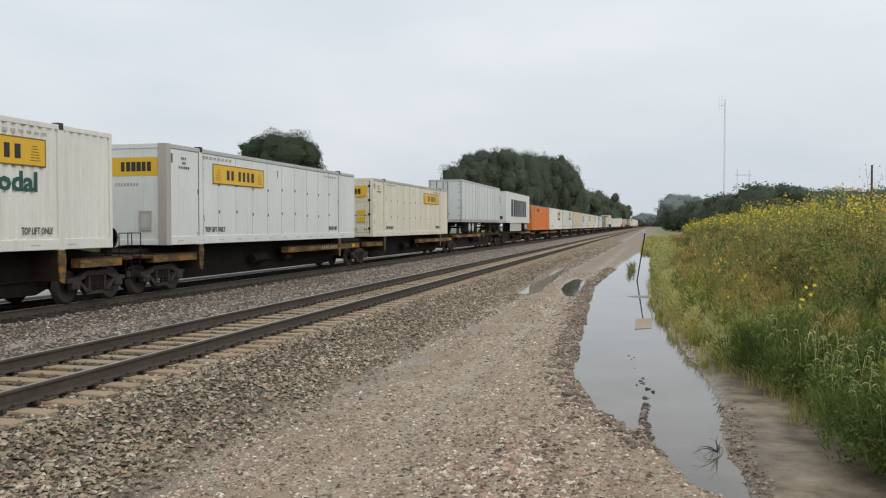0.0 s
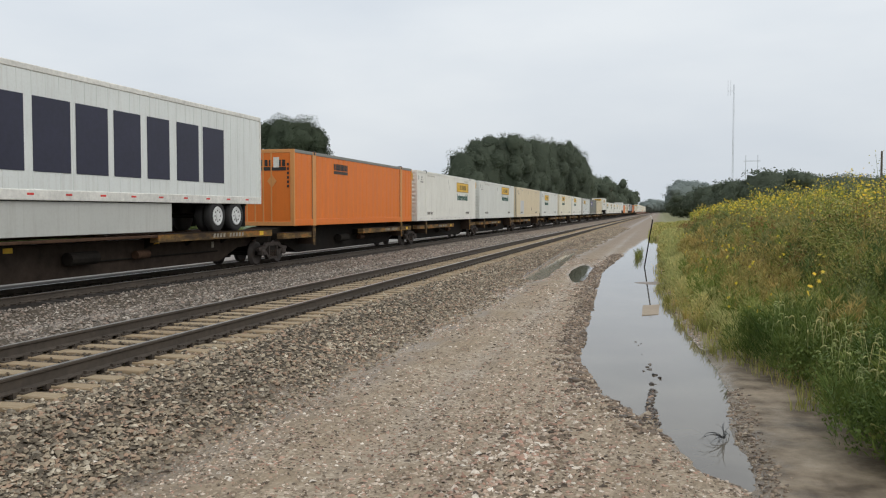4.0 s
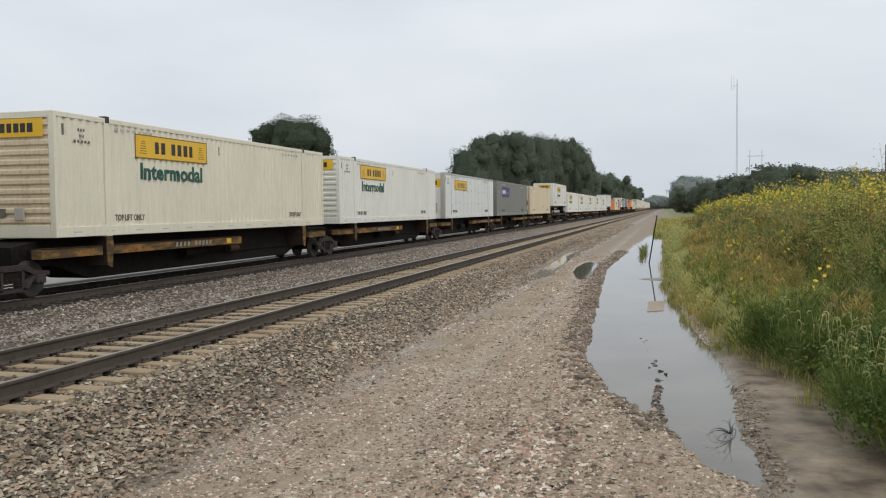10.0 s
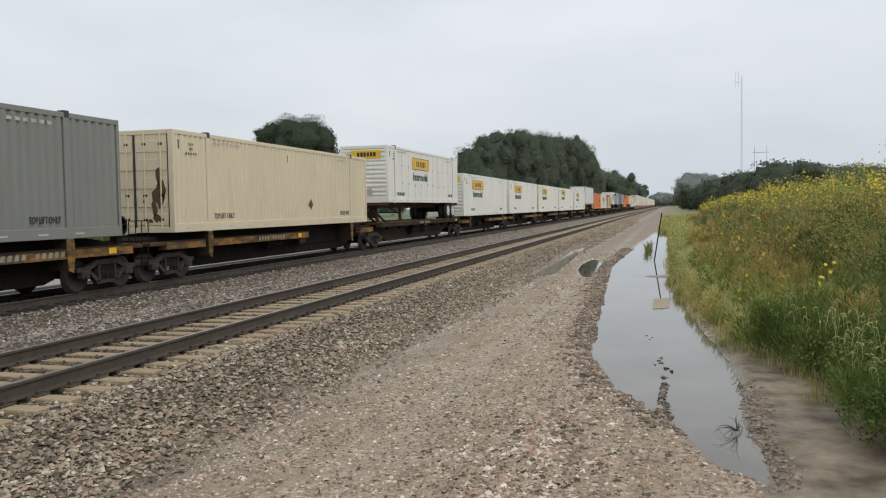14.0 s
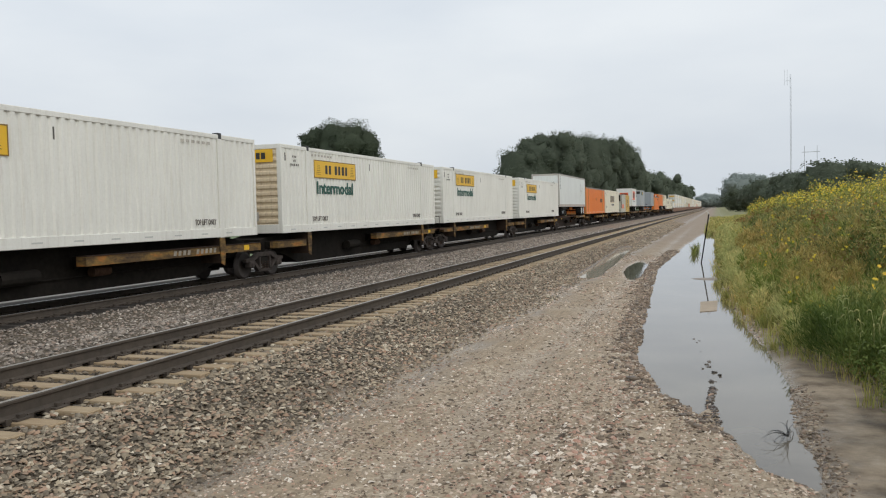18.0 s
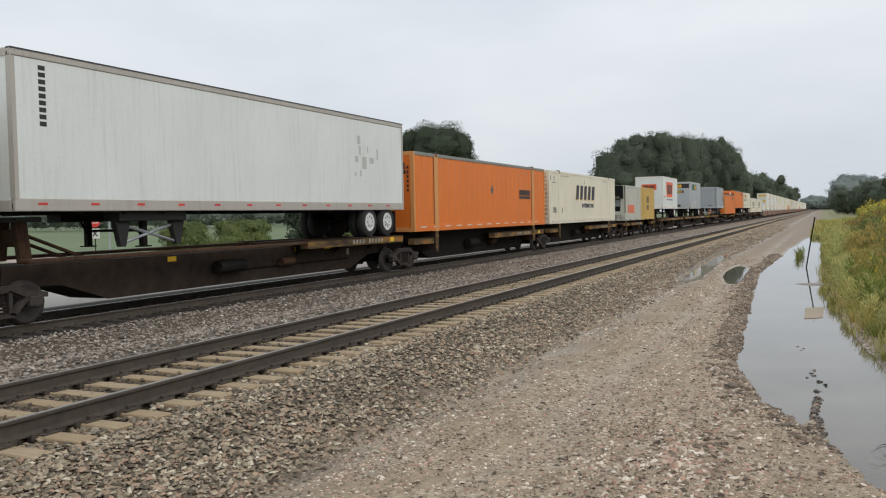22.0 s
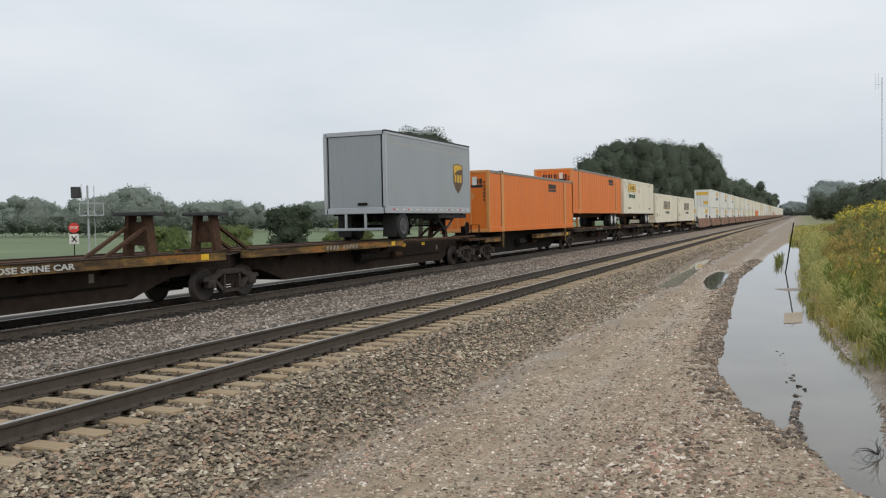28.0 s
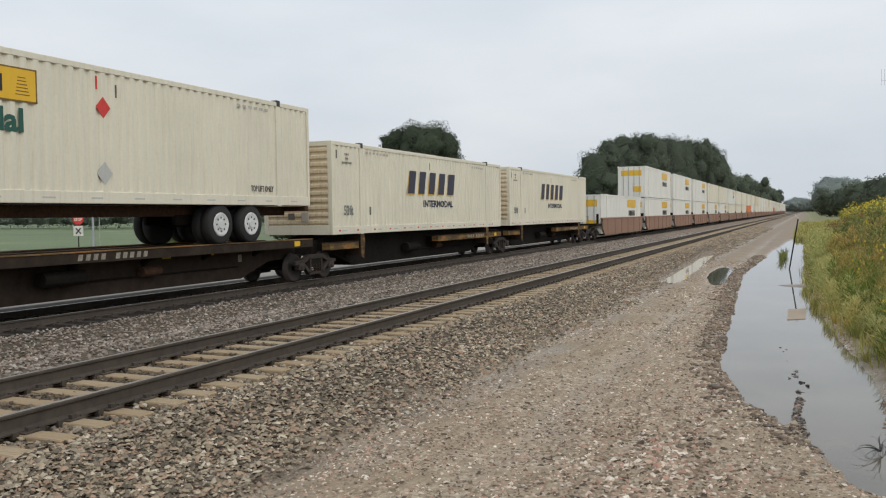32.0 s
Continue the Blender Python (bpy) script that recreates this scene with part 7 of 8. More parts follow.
def tufts(name, count, per, seed, lo, hi, h0, h1, rise, mat, label, y0=6.9, y1=75, near=1.7, wide=0.0045, clump=None):
    """Grass tufts: blades that fan out of one root and arch over."""
    r = np.random.default_rng(seed)
    x, y, u = bank_places(r, count, lo, hi, y0, y1, near)
    if clump:
        k = wobble(x, y, clump[0], seed + 1) > clump[1]
        x, y, u = x[k], y[k], u[k]
    n = len(x)
    th = (r.uniform(h0, h1, n) + rise * np.clip(u, 0, 4)) * (0.85 + 0.3 * wobble(x, y, 1.6, 8))
    x, y, th = np.repeat(x, per), np.repeat(y, per), np.repeat(th, per)
    n = len(x)
    a = r.uniform(0, 2 * np.pi, n)
    d = np.stack([np.cos(a), np.sin(a)], 1)
    root = np.stack([x, y], 1) + d * (r.uniform(0, 0.10, n) * (0.5 + th))[:, None]
    h = th * r.uniform(0.45, 1.05, n)
    bend = h * r.uniform(0.12, 0.75, n)
    z = ground_z(root[:, 0], root[:, 1])
    s = np.stack([-d[:, 1], d[:, 0]], 1) * (wide * r.uniform(0.7, 1.5, n) * np.clip(y / 12, 1, 4))[:, None]
    rows = []
    for q, wq in ((0.0, 0.9), (0.55, 0.9), (1.0, 0.15)):
        c = root + d * (bend * q ** 2)[:, None]
        zz = z - 0.02 + h * (q - 0.28 * q * q * bend / h)
        rows.append(np.concatenate([c - s * wq, zz[:, None]], 1))
        rows.append(np.concatenate([c + s * wq, zz[:, None]], 1))
    v = np.stack(rows, 1).reshape(-1, 3)
    f = (np.array([(0, 1, 3, 2), (2, 3, 5, 4)])[None] + (np.arange(n) * 6)[:, None, None]).reshape(-1, 4)
    return tagged(new(name, fast_mesh(name, v, f, mat)), label, "grass", kind="stuff")


SEDGE = leaf_material("green_sedge_blade", [(0.0, (0.12, 0.155, 0.045)), (0.5, (0.19, 0.23, 0.07)), (1.0, (0.27, 0.30, 0.10))])
STRAW = leaf_material("straw_brown_blade", [(0.0, (0.27, 0.18, 0.08)), (0.5, (0.40, 0.29, 0.13)), (1.0, (0.52, 0.43, 0.21))])
tufts("yellow_grass_tufts", 560, 50, 65, -0.05, 2.7, 0.20, 0.42, 0.08, GRASSL, "arching pale yellow-green grass tufts above the water", y0=14.0)
tufts("green_grass_tufts", 520, 60, 66, 0.5, 5.0, 0.35, 0.70, 0.13, SEDGE, "feathery green grass tufts on the bank", clump=(0.9, -0.15))
tufts("straw_tufts", 380, 45, 67, 0.9, 4.8, 0.40, 0.72, 0.12, STRAW, "straw-brown dry grass tufts on the bank", clump=(1.1, 0.08))
blades("far_grass", 9000, 63, -1.0, 6.0, 0.25, 0.6, GRASSL, "pale grass beside the far end of the road", 70, 150, 1.3, 0.012)


def plumes(name, count, seed, lo, hi, h0, h1, mat, label, per=110, y0=7.2, y1=62, near=1.6, wide=0.30, clump=None):
    """Soft feathery weeds: fine upright leaves that crowd round leaning stems, narrowing to the tip."""
    r = np.random.default_rng(seed)
    x, y, u = bank_places(r, count, lo, hi, y0, y1, near)
    if clump:
        k = wobble(x, y, clump[0], seed + 1) > clump[1]
        x, y, u = x[k], y[k], u[k]
    n = len(x)
    h = r.uniform(h0, h1, n) * (0.85 + 0.25 * wobble(x, y, 1.1, seed + 2))
    far = np.clip(y / 15, 1, 3)[:, None]
    t = r.uniform(0.04, 1.0, (n, per)) ** 0.75
    ang = r.uniform(0, 2 * np.pi, (n, per))
    rad = wide * (0.35 + 0.65 * h[:, None]) * (1.05 - t) ** 0.7 * r.uniform(0.15, 1.0, (n, per)) ** 0.6
    lean = r.normal(0, 0.16, (n, 2))
    base = np.stack([x[:, None] + np.cos(ang) * rad + lean[:, :1] * t * h[:, None], y[:, None] + np.sin(ang) * rad + lean[:, 1:] * t * h[:, None], ground_z(x, y)[:, None] + t * h[:, None] * 0.92], -1).reshape(-1, 3)
    way = unit(np.stack([0.55 * np.cos(ang), 0.55 * np.sin(ang), r.uniform(0.35, 1.1, ang.shape)], -1).reshape(-1, 3) + r.normal(0, 0.18, (n * per, 3)))
    up = unit(r.normal(0, 1, (n * per, 3)))
    v, f = leaf_quads(base, way, up, (r.uniform(0.07, 0.17, (n, per)) * far ** 0.5).ravel(), (r.uniform(0.004, 0.010, (n, per)) * far).ravel())
    return tagged(new(name, fast_mesh(name, v, f, mat)), label, "plants", kind="stuff")


HAY = leaf_material("pale_shore_grass_blade", [(0.0, (0.40, 0.42, 0.17)), (0.5, (0.55, 0.55, 0.23)), (1.0, (0.68, 0.62, 0.30))], vary=0.5)
DEEP = leaf_material("deep_green_feather_leaf", [(0.0, (0.085, 0.13, 0.045)), (0.5, (0.12, 0.175, 0.06)), (1.0, (0.17, 0.22, 0.08))])
LUSH = leaf_material("lush_weed_leaf", [(0.0, (0.10, 0.15, 0.042)), (0.5, (0.15, 0.205, 0.06)), (1.0, (0.23, 0.285, 0.09))])
MOSS = leaf_material("fresh_green_feather_leaf", [(0.0, (0.16, 0.22, 0.055)), (0.5, (0.25, 0.31, 0.085)), (1.0, (0.37, 0.42, 0.135))])
SAGE = leaf_material("grey_green_feather_leaf", [(0.0, (0.20, 0.235, 0.105)), (0.5, (0.27, 0.30, 0.13)), (1.0, (0.36, 0.37, 0.17))])
UMBER = leaf_material("olive_brown_feather_leaf", [(0.0, (0.32, 0.26, 0.10)), (0.5, (0.45, 0.37, 0.14)), (1.0, (0.58, 0.48, 0.20))])
plumes("feathery_green_weeds", 420, 81, 0.5, 3.4, 0.55, 1.0, MOSS, "soft feathery bright green weeds on the bank", y1=30, near=1.3, clump=(1.3, -0.15))
plumes("feathery_brown_weeds", 900, 82, 0.8, 4.6, 0.70, 1.25, UMBER, "soft olive-brown feathery weeds on the bank", clump=(0.8, -0.1), y0=12, y1=42)
plumes("feathery_grey_weeds", 620, 83, 1.6, 5.0, 0.80, 1.45, SAGE, "tall grey-green feathery weeds on the bank", clump=(0.7, 0.0))
plumes("pale_shore_grass", 620, 85, 0.25, 2.0, 0.30, 0.62, HAY, "soft pale yellow-green grass above the water", per=90, y0=11.2, y1=60, wide=0.36)
plumes("far_pale_grass", 520, 87, 0.15, 2.6, 0.40, 0.75, HAY, "pale yellow-green grass further along the ditch", per=80, y0=22, y1=80, near=1.1, wide=0.40)
plumes("foot_thicket", 110, 88, 0.7, 2.6, 0.6, 1.15, DEEP, "deep green weeds behind the foxtails", per=150, y0=7.0, y1=10.5, near=1.0)
plumes("deep_green_weeds", 300, 86, 2.0, 5.5, 0.7, 1.4, DEEP, "deep green shrubby weeds on the bank", y0=7.2, y1=21, near=1.1, clump=(0.9, -0.1))
plumes("foot_weeds", 200, 84, 0.05, 1.6, 0.55, 1.05, LUSH, "lush green weeds that overhang the mud", per=150, y0=6.4, y1=13.8, near=1.0)
# drooping foxtail heads on the bank's foot
rf = np.random.default_rng(64)
fx, fy, fu = bank_places(rf, 240, 0.0, 1.2, 7.0, 13, 1.2)
fz = ground_z(fx, fy) + rf.uniform(0.55, 0.95, 240)
fa = rf.uniform(0, 6.28, 240)
fv, ff = [], []
for i in range(240):
    d = Vector((math.cos(fa[i]), math.sin(fa[i]), 0))
    p = Vector((fx[i], fy[i], fz[i]))
    g = Geo()
    q = [p - Vector((0, 0, 0.30)) - d * 0.05, p, p + d * 0.035 + Vector((0, 0, 0.012)), p + d * 0.07 - Vector((0, 0, 0.02))]
    for a_, b_, w_ in zip(q[:-1], q[1:], (0.003, 0.009, 0.008)):
        g.tube(a_, b_, w_, w_ * 0.9, 4)
    o = len(fv)
    fv += g.v
    ff += [tuple(k + o for k in fc) for fc in g.f if len(fc) == 4]
tagged(new("foxtails", fast_mesh("foxtails", fv, ff, FOXTAIL)), "pale drooping foxtail grass heads", "grass", kind="stuff")


# ---- trees ----
def crown_mesh(r, lobes, count, size, mat, heart=True):
    """Leaf clumps thrown over the skins of several lobes; gaps stay open between them."""
    lobes = np.asarray(lobes, float)
    wgt = lobes[:, 3] * lobes[:, 4]
    idx = r.choice(len(lobes), count, p=wgt / wgt.sum())
    d = unit(r.normal(0, 1, (count, 3)))
    rad = r.uniform(0.72, 0.98, count) ** 0.5
    bumps = 1 + 0.16 * np.sin(d[:, 0] * 7 + idx) * np.sin(d[:, 1] * 6 + 2 * idx) + 0.10 * np.sin(d[:, 2] * 11 + idx)
    sc = np.stack([lobes[idx, 3], lobes[idx, 3], lobes[idx, 4]], 1)
    base = lobes[idx, :3] + d * sc * (rad * bumps)[:, None]
    up = unit(d + r.normal(0, 0.28, (count, 3)) + [0, 0, 0.35])
    way = r.normal(0, 1, (count, 3)) + [0, 0, -0.5]
    way = unit(way - up * (way * up).sum(1)[:, None] + 0.25 * d)
    v, f = leaf_quads(base, way, up, r.uniform(0.6, 1.4, count) * size, r.uniform(0.25, 0.5, count) * size)
    if not heart:
        return fast_mesh("crown", v, f, mat)
    # the close inner foliage of each lobe, a lumpy shell
    th, ph = np.meshgrid(np.linspace(0.02, np.pi - 0.02, 9), np.arange(12) * np.pi / 6, indexing="ij")
    d = np.stack([np.sin(th) * np.cos(ph), np.sin(th) * np.sin(ph), np.cos(th)], -1)
    gi_ = np.arange(108).reshape(9, 12)
    q = np.stack([gi_[:-1], np.roll(gi_[:-1], -1, 1), np.roll(gi_[1:], -1, 1), gi_[1:]], -1).reshape(-1, 4)
    vs, fs = [v], [f]
    o = len(v)
    for i, lb in enumerate(lobes):
        k = (0.86 * (1 + 0.16 * np.sin(d[..., 0] * 7 + i) * np.sin(d[..., 1] * 6 + 2 * i) + 0.10 * np.sin(d[..., 2] * 11 + i)) * r.uniform(0.92, 1.06, (9, 12)))[..., None]
        vs.append((lb[:3] + d * k * [lb[3], lb[3], lb[4]]).reshape(-1, 3))
        fs.append(q + o)
        o += 108
    return fast_mesh("crown", np.vstack(vs), np.vstack(fs), mat)


def mesh_arrays(me):
    """Corners and four-sided faces of a mesh, which is then dropped."""
    co, fc = np.empty(len(me.vertices) * 3, np.float32), np.empty(len(me.loops), np.int32)
    me.vertices.foreach_get("co", co)
    me.loops.foreach_get("vertex_index", fc)
    bpy.data.meshes.remove(me)
    return co.reshape(-1, 3), fc.reshape(-1, 4)


def weed_clumps(name, count, seed, lo, hi, hgt, mat, label, per=420, y0=7.2, y1=70, near=1.7, leaf=0.07):
    """Rounded clumps of small leaves with dark hollows between them."""
    r = np.random.default_rng(seed)
    x, y, u = bank_places(r, count, lo, hi, y0, y1, near)
    vs, fs, o = [], [], 0
    for i in range(count):
        h = r.uniform(*hgt) * (0.55 + 0.28 * min(u[i], 3.5))
        w = r.uniform(0.28, 0.55) * (0.6 + 0.5 * h)
        z = float(ground_z(x[i], y[i]))
        lob = [(x[i], y[i], z + 0.45 * h, w, 0.5 * h)]
        for _ in range(6):
            a_ = r.uniform(0, 6.28)
            lob.append((x[i] + math.cos(a_) * w * 0.7, y[i] + math.sin(a_) * w * 0.7, z + h * r.uniform(0.3, 1.0), w * r.uniform(0.25, 0.5), h * r.uniform(0.15, 0.3)))
        k = 1.0 if y[i] < 18 else 1.5
        me = crown_mesh(r, lob, int(per / k), leaf * k * max(1.0, y[i] / 40), None, False)
        co, fc = mesh_arrays(me)
        vs.append(co)
        fs.append(fc + o)
        o += len(co)
    ob = new(name, fast_mesh(name, np.vstack(vs), np.vstack(fs), mat))
    return tagged(ob, label, "plants", kind="stuff")


OLIVE = leaf_material("olive_weed_leaf", [(0.0, (0.21, 0.21, 0.07)), (0.4, (0.33, 0.305, 0.105)), (0.8, (0.43, 0.385, 0.14)), (1.0, (0.50, 0.42, 0.18))])
weed_clumps("bank_weeds", 90, 71, 2.2, 5.0, (0.5, 0.95), WEED, "dense clumps of green leafy weeds on the bank", per=620, leaf=0.045)
weed_clumps("olive_weeds", 70, 72, 2.0, 4.8, (0.5, 0.9), OLIVE, "clumps of olive and yellowing weeds on the bank", per=620, leaf=0.045)
weed_clumps("brown_clumps", 80, 73, 1.3, 4.2, (0.5, 0.9), DOCK, "clumps of rusty brown dry weeds on the bank", leaf=0.05)
weed_clumps("near_weeds", 40, 74, 0.15, 1.9, (0.65, 1.05), LUSH, "fresh green leafy weeds at the foot of the bank", per=560, y0=6.6, y1=11.5, near=1.0, leaf=0.042)


def tree_lobes(r, h, w, low):
    out = [(0, 0, low + (h - low) * 0.55, w * 0.72, (h - low) * 0.46)]
    for k in range(13):
        a = r.uniform(0, 6.28)
        t = r.uniform(0.05, 0.95)
        reach = w * (1.0 - 0.55 * max(0.0, t - 0.5))
        out.append((math.cos(a) * reach * 0.62, math.sin(a) * reach * 0.62, low + (h - low) * (0.10 + 0.80 * t), w * r.uniform(0.22, 0.40), (h - low) * r.uniform(0.09, 0.17)))
    return out


def tree(label, h, w, low, seed, count, size, mat, group="", name="tree", cat="tree"):
    r = np.random.default_rng(seed)
    t = thing(name, label, cat, group)
    g = Geo().tube((0, 0, -0.3), (0.1, 0.05, h * 0.35), h * 0.022, h * 0.016, 9).tube((0.1, 0.05, h * 0.35), (0, 0.1, h * 0.8), h * 0.016, h * 0.004, 8)
    tr = part("trunk", g, BARK, t, "grey-brown trunk", True)
    lobes = tree_lobes(r, h, w, low)
    for (x, y, z, a, b) in lobes[1:8]:
        zz = max(h * 0.12, z - w * 0.5)
        part("limb", Geo().tube((0.05, 0.03, min(zz, h * 0.5)), (x, y, z), h * 0.008, h * 0.002, 6), BARK, tr)
    cr = new("crown", crown_mesh(r, lobes, count, size, mat))
    cr.parent = t
    tagged(cr, "dense dark green foliage")
    return t


def planted(ob, x, y, rz=0.0):
    ob.matrix_basis = pose(x, y, float(ground_z(x, y)), 0, 0, rz)
    return ob


lone = planted(tree("lone broad dark green tree beyond the tracks", 15.9, 7.3, 1.4, 101, 52000, 0.21, TREELEAF), -49.5, 109)
GROVE = "trees of the grove beside the line"
SPOTS = [(-47.5, 208, 17.5, 15), (-43.8, 212, 20.0, 0), (-39.5, 216, 21.5, 40), (-38, 232, 22.5, 90), (-34.5, 240, 22.8, 200), (-33, 258, 23.2, 10), (-31, 272, 23.5, 300), (-29.5, 288, 23.8, 150), (-29.5, 306, 23.5, 60), (-46, 238, 21, 120), (-43, 262, 22, 250), (-40, 290, 23, 70)]
for i, (x, y, h, rz) in enumerate(SPOTS):
    planted(tree("tall dark green grove tree", h * 1.06, 7.4, 1.5, 111 + i, 12000, 0.40, HAZED_GROVELEAF, GROVE), x, y, rz)


def far_woods(name, spots, seed, size, per, label, mat=HAZED_FARLEAF):
    """A distant belt of trees as one mass of leaf clumps."""
    r = np.random.default_rng(seed)
    vs, fs, o = [], [], 0
    for (x, y, h, w) in spots:
        lob = [(x, y, h * 0.52, w, h * 0.46)] + [(x + r.normal(0, w * 0.6), y + r.normal(0, w * 0.6), h * r.uniform(0.3, 0.85), w * r.uniform(0.3, 0.5), h * r.uniform(0.12, 0.2)) for _ in range(6)]
        me = crown_mesh(r, lob, per, size, None)
        co, fc = mesh_arrays(me)
        co[:, 2] = np.maximum(co[:, 2], -0.3)
        vs.append(co)
        fs.append(fc + o)
        o += len(co)
    ob = new(name, fast_mesh(name, np.vstack(vs), np.vstack(fs), mat))
    return tagged(ob, label, "trees", kind="stuff")


rw_ = np.random.default_rng(200)
row = [(-37 + (y - 330) * 0.021 + rw_.normal(0, 1.2), y, rw_.uniform(19.5, 22.5), rw_.uniform(6, 7.5)) for y in np.arange(326, 820, 11)]
far_woods("tree_row", row, 201, 0.95, 900, "long row of dark trees beside the railway", HAZED_GROVELEAF)
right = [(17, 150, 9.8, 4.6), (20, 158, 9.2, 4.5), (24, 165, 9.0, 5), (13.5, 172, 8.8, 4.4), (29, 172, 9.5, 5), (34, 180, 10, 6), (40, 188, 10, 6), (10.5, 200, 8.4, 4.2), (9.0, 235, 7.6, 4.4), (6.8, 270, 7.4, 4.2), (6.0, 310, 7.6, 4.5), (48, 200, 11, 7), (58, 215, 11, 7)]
far_woods("roadside_trees", right, 202, 0.45, 3000, "dark bushy trees beyond the weedy bank", HAZED_GROVELEAF)
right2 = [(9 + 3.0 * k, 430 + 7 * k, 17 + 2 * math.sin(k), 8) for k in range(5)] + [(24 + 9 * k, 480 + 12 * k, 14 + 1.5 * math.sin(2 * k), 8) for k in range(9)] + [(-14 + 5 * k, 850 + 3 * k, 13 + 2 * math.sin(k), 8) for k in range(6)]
far_woods("distant_trees", right2, 203, 0.85, 1600, "distant trees past the end of the road, haze painted into their colour", HAZELEAF)
belt = []
for k in range(46):
    b = radians(18 + 0.85 * k)
    d = 285 + 25 * math.sin(k * 1.7) + 30 * math.sin(k * 0.37)
    belt.append((-d * math.sin(b), d * math.cos(b), 10.0 + 2.2 * math.sin(k * 0.9) + 2.0 * math.sin(k * 0.23 + 1), 5.5))
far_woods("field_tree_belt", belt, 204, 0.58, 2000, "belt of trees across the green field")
planted(tree("round dark green bush beside the crossing road", 4.2, 2.4, 0.15, 131, 4200, 0.22, TREELEAF, name="bush", cat="bush"), -40.5, 62)
bb = tree("low yellow-green bush near the track", 2.6, 1.7, 0.05, 132, 3600, 0.13, BUSHLEAF, name="bush", cat="bush")
planted(bb, -41, 55)
for x, y, rz in ((-33, 60, 50), (-31, 40, 120), (-28.5, 33, 200), (-24, 43, 20)):
    planted(copy_thing(bb, pose(0, 0, 0)), x, y, rz)

# ---- small built things ----
post = thing("marker_post", "leaning thin dark steel post standing in the ditch water", "post")
lean_to = Vector((0.33, 0.0, 1.95))
part("post", Geo().tube((0, 0, -0.15), lean_to, 0.028, 0.028, 6), DARKSTEEL, post, "dark steel post")
part("post_tip", Geo().tube(lean_to, lean_to + Vector((-0.11, 0, 0.17)), 0.018, 0.012, 6), OFFWHITE, post, "bent pale tip")
post.matrix_basis = pose(-0.63, 35.6, WATER_Z, 0, 0, 0)
# flat tan board added on the water in place of a sign's reflection
SIGNBACK = plain("tan_sign_reflection", (0.37, 0.295, 0.215), 0.8, scale=5, vary=0.15, bmp=0.1)
refl_board = new("sign_reflection_board", Geo().add([(-0.20, -1.0, 0), (0.15, -0.72, 0), (0.17, 1.30, 0), (-0.22, 0.98, 0), (-0.20, -1.0, 0.02), (0.15, -0.72, 0.02), (0.17, 1.30, 0.02), (-0.22, 0.98, 0.02)],
                                     [(3, 2, 1, 0), (4, 5, 6, 7), (0, 1, 5, 4), (1, 2, 6, 5), (2, 3, 7, 6), (3, 0, 4, 7)]).mesh("sign_reflection_board", SIGNBACK))
tagged(refl_board, "flat tan board added on the water as a sign's reflection", "board")
refl_board.matrix_basis = pose(-0.165, 19.98, WATER_Z - 0.008)


def mud_mound(x, y, rx, ry, h, seed):
    """A low uneven tongue of mud just above the water."""
    r = np.random.default_rng(seed)
    k = 22
    wob = r.uniform(0.8, 1.15, k)
    v, f = [], []
    for q, z in ((1.0, -0.03), (0.8, 0.4 * h), (0.4, h), (0.06, h)):
        for i in range(k):
            a = 2 * math.pi * i / k
            v.append((x + rx * q * wob[i] * math.cos(a), y + ry * q * wob[i] * math.sin(a), WATER_Z + z))
    for q in range(3):
        for i in range(k):
            f.append((q * k + i, q * k + (i + 1) % k, q * k + k + (i + 1) % k, q * k + k + i))
    return tagged(new("mud_spit", fast_mesh("mud_spit", v, f, WETMUD)), "low tongue of wet mud in the ditch", "mud", kind="structure")


WETMUD = plain("wet_brown_mud", (0.24, 0.19, 0.145), 0.5, scale=6, vary=0.35, bmp=0.3)
mud_mound(-0.22, 27.7, 0.62, 0.55, 0.02, 501)
mud_mound(0.35, 32.6, 0.55, 0.9, 0.10, 502)
tw = thing("dead_twig", "dark tangled dead twig lying in the puddle", "twig")
rt = np.random.default_rng(300)
for k in range(16):
    a = rt.uniform(1.2, 4.6)
    p = Vector((0, 0, 0.02))
    g = Geo()
    d = Vector((math.cos(a) * 0.05, math.sin(a) * 0.09, rt.uniform(0.01, 0.05)))
    for q in range(5):
        n_ = p + d
        g.tube(p, n_, 0.004 - 0.0006 * q, 0.0035 - 0.0006 * q, 4)
        p = n_
        d = d + Vector((rt.normal(0, 0.012), rt.normal(0, 0.02), -0.014))
    part("twig_branch", g, GASKET, tw)
tw.matrix_basis = pose(0.64, 8.75, WATER_Z + 0.01)
tuft = blades("water_grass", 110, 305, 0, 0.01, 0.30, 0.75, SEDGE, "tuft of grass standing in the water", 41, 47)
tuft.matrix_basis = Matrix.Translation((-1.15, 0, -0.1))
mudc = np.random.default_rng(306)
stones("mud_clods", mudc.normal(0.42, 0.16, 90), mudc.normal(33.0, 0.7, 90), mudc.uniform(0.03, 0.11, 90), WETSTONE, "dark clods of mud at the water's edge", 307, 0.1)

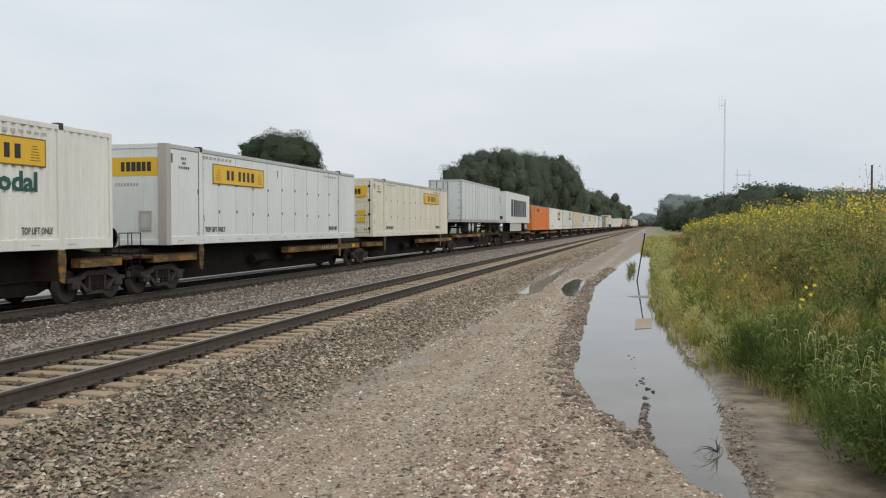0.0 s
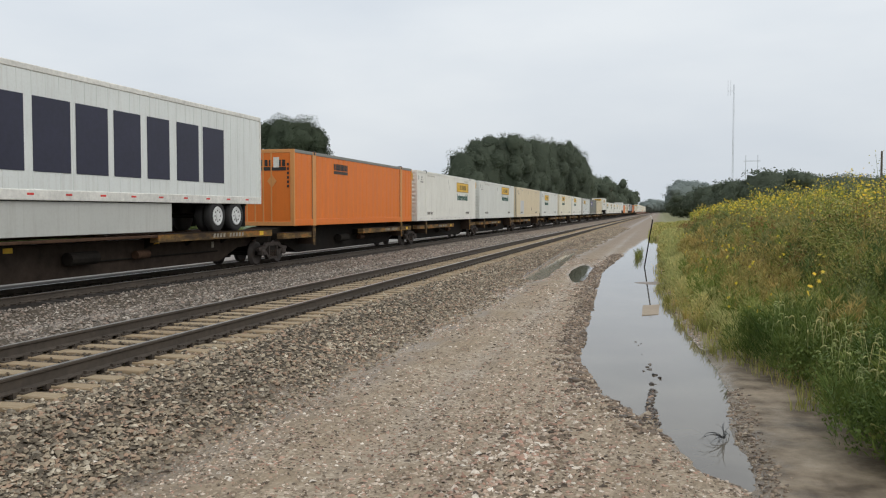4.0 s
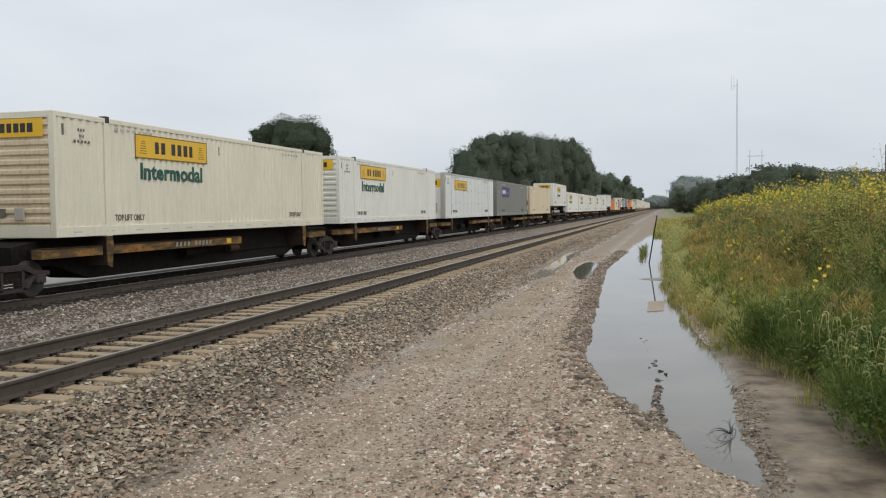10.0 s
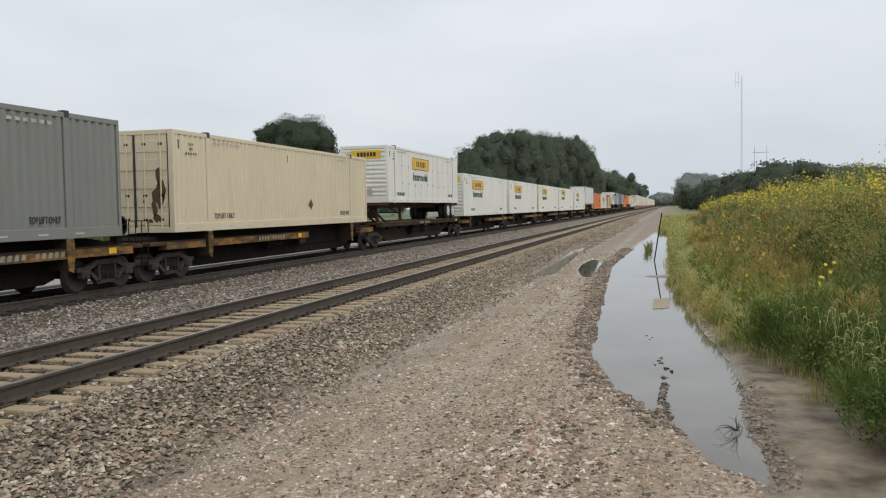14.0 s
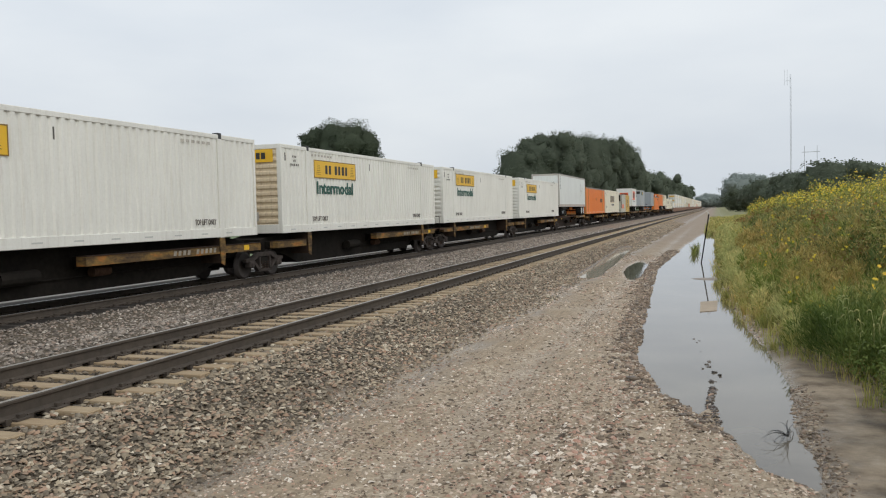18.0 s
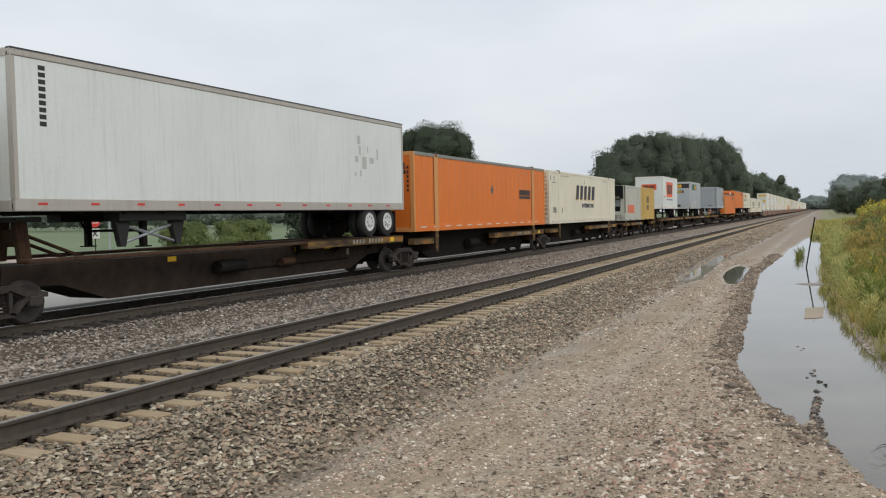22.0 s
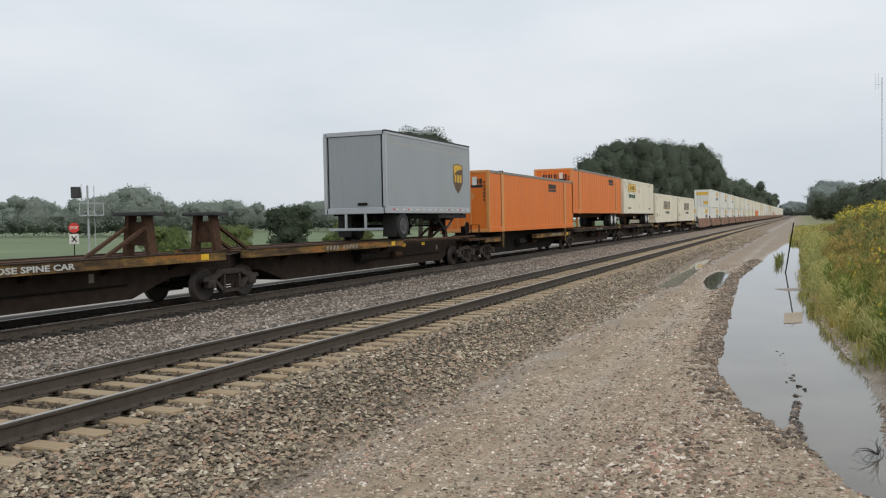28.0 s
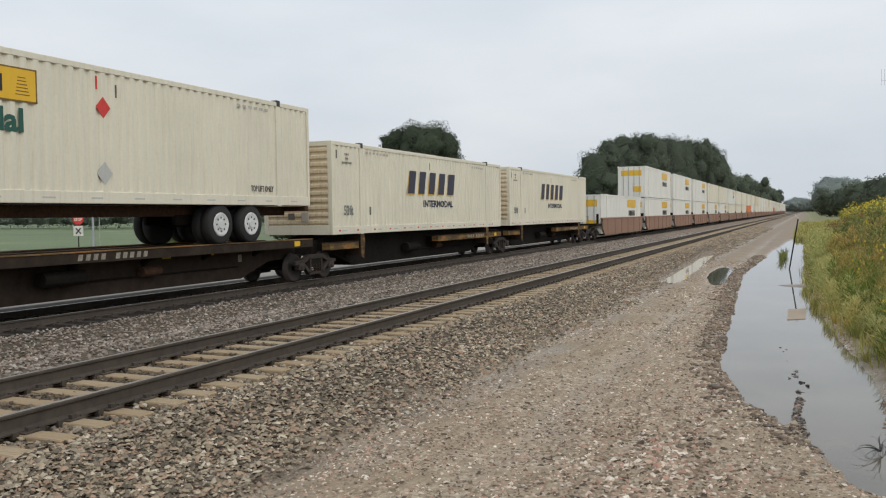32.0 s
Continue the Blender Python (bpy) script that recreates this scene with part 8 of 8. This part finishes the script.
mast = thing("radio_mast", "tall thin grey radio mast far behind the bank", "mast")
for k in range(3):
    a = 2.09 * k
    part("mast_leg", Geo().tube((0.4 * math.cos(a), 0.4 * math.sin(a), 0), (0.25 * math.cos(a), 0.25 * math.sin(a), 61), 0.07, 0.06, 5), GALV, mast)
for k in range(30):
    part("mast_brace", Geo().tube((0.35, 0, 2 * k), (-0.2, 0.3, 2 * k + 2), 0.03, k=4), GALV, mast)
part("antenna", Geo().box(-2.6, -2.5, -0.05, 0.05, 56, 63).box(-1.4, -1.3, -0.05, 0.05, 56, 63).box(-2.6, 0, -0.05, 0.05, 58, 58.1), GALV, mast, "pale antenna panel near the top")
mast.matrix_basis = pose(32.3, 418, 0)
hp = thing("power_pole", "far H-shaped grey power pole", "power pole")
for x in (-2.4, 2.4):
    part("pole", Geo().tube((x, 0, 0), (x, 0, 26), 0.13, 0.10, 6), GALV, hp)
part("cross_arm", Geo().box(-3.4, 3.4, -0.1, 0.1, 23.3, 23.5), GALV, hp)
hp.matrix_basis = pose(37, 380, 0)
fp = thing("utility_pole", "distant bare timber pole behind the weeds", "utility pole")
part("pole", Geo().tube((0, 0, 0), (0, 0, 9), 0.15, 0.11, 7), BARK, fp)
fp.matrix_basis = pose(24, 105, 0)

sg = thing("crossing_signal", "grey signal mast with black lamp hood and ladder cage", "signal")
part("pole", Geo().tube((0, 0, 0), (0, 0, 5.7), 0.09, 0.07, 10), GALV, sg)
part("ladder_rail", Geo().tube((0.45, 0.1, 0.2), (0.45, 0.1, 5.7), 0.03, k=5), GALV, sg)
part("lamp_hood", Geo().box(-1.15, -0.45, -0.35, 0.2, 4.75, 5.6, 0.05), GASKET, sg, "black lamp hood")
part("back_plate", Geo().tube((-0.45, -0.1, 5.2), (-0.38, -0.1, 5.2), 0.62, 0.62, 18), GALV, sg, "round grey back plate")
part("platform_cage", Geo().box(-0.6, 1.1, -0.5, -0.46, 4.35, 4.40).box(-0.6, 1.1, -0.5, -0.46, 3.45, 3.50).box(-0.6, -0.55, -0.5, -0.46, 3.45, 4.4).box(1.05, 1.1, -0.5, -0.46, 3.45, 4.4).box(-0.6, 1.1, 0.46, 0.5, 4.35, 4.40).box(-0.6, 1.1, -0.5, 0.5, 3.42, 3.46), GALV, sg)
sg.matrix_basis = pose(-49.5, 48.6, -0.3, 0, 0, 45)
st = thing("stop_sign", "red octagonal stop sign over a white crossing plate", "road sign")
part("post", Geo().tube((0, 0, 0), (0, 0, 2.9), 0.04, k=8), DARKSTEEL, st)
oc = [(0.42 * math.cos(radians(22.5 + 45 * k)), 2.55 + 0.42 * math.sin(radians(22.5 + 45 * k))) for k in range(8)]
oct_ = part("octagon", Geo().prism_y(oc, -0.06, -0.045), RED, st, "red octagon")
lettering("lettering", "STOP", 0.30, OFFWHITE, oct_, (-0.30, -0.064, 2.45), 0.60, axis="end", label="white word STOP")
xp = part("white_plate", Geo().box(-0.36, 0.36, -0.06, -0.045, 1.25, 2.05), OFFWHITE, st, "white plate with black cross")
part("black_cross", Geo().prism_y([(-0.22, 1.45), (-0.14, 1.40), (0.22, 1.85), (0.14, 1.90)], -0.066, -0.062).prism_y([(0.14, 1.40), (0.22, 1.45), (-0.14, 1.90), (-0.22, 1.85)], -0.070, -0.067), SIGNBLACK, xp)
st.matrix_basis = pose(-53.5, 51.0, -0.3, 0, 0, 45)
ROADM = plain("pinkish_concrete_road", (0.36, 0.27, 0.23), 0.85, scale=3, vary=0.15)
cr_ = new("crossing_road", fast_mesh("crossing_road", [(-400, 39, -0.275), (-26.5, 39, -0.275), (-26.5, 46, -0.275), (-400, 46, -0.275)], [(0, 1, 2, 3)], ROADM))
tagged(cr_, "pale pinkish road beyond the tracks", "road", kind="structure")


def motions():
    """The whole train rolls by, slowing a little."""
    times = [0, 2, 4, 6, 8, 10, 12, 14, 16, 18, 20, 22, 24, 26, 28, 30, 32]
    for ob, s in TRAIN:
        walk(ob, [(t, pose(FAR_X, s - (17.5 * t - 0.02 * t * t), FAR_Z)) for t in times])


motions()
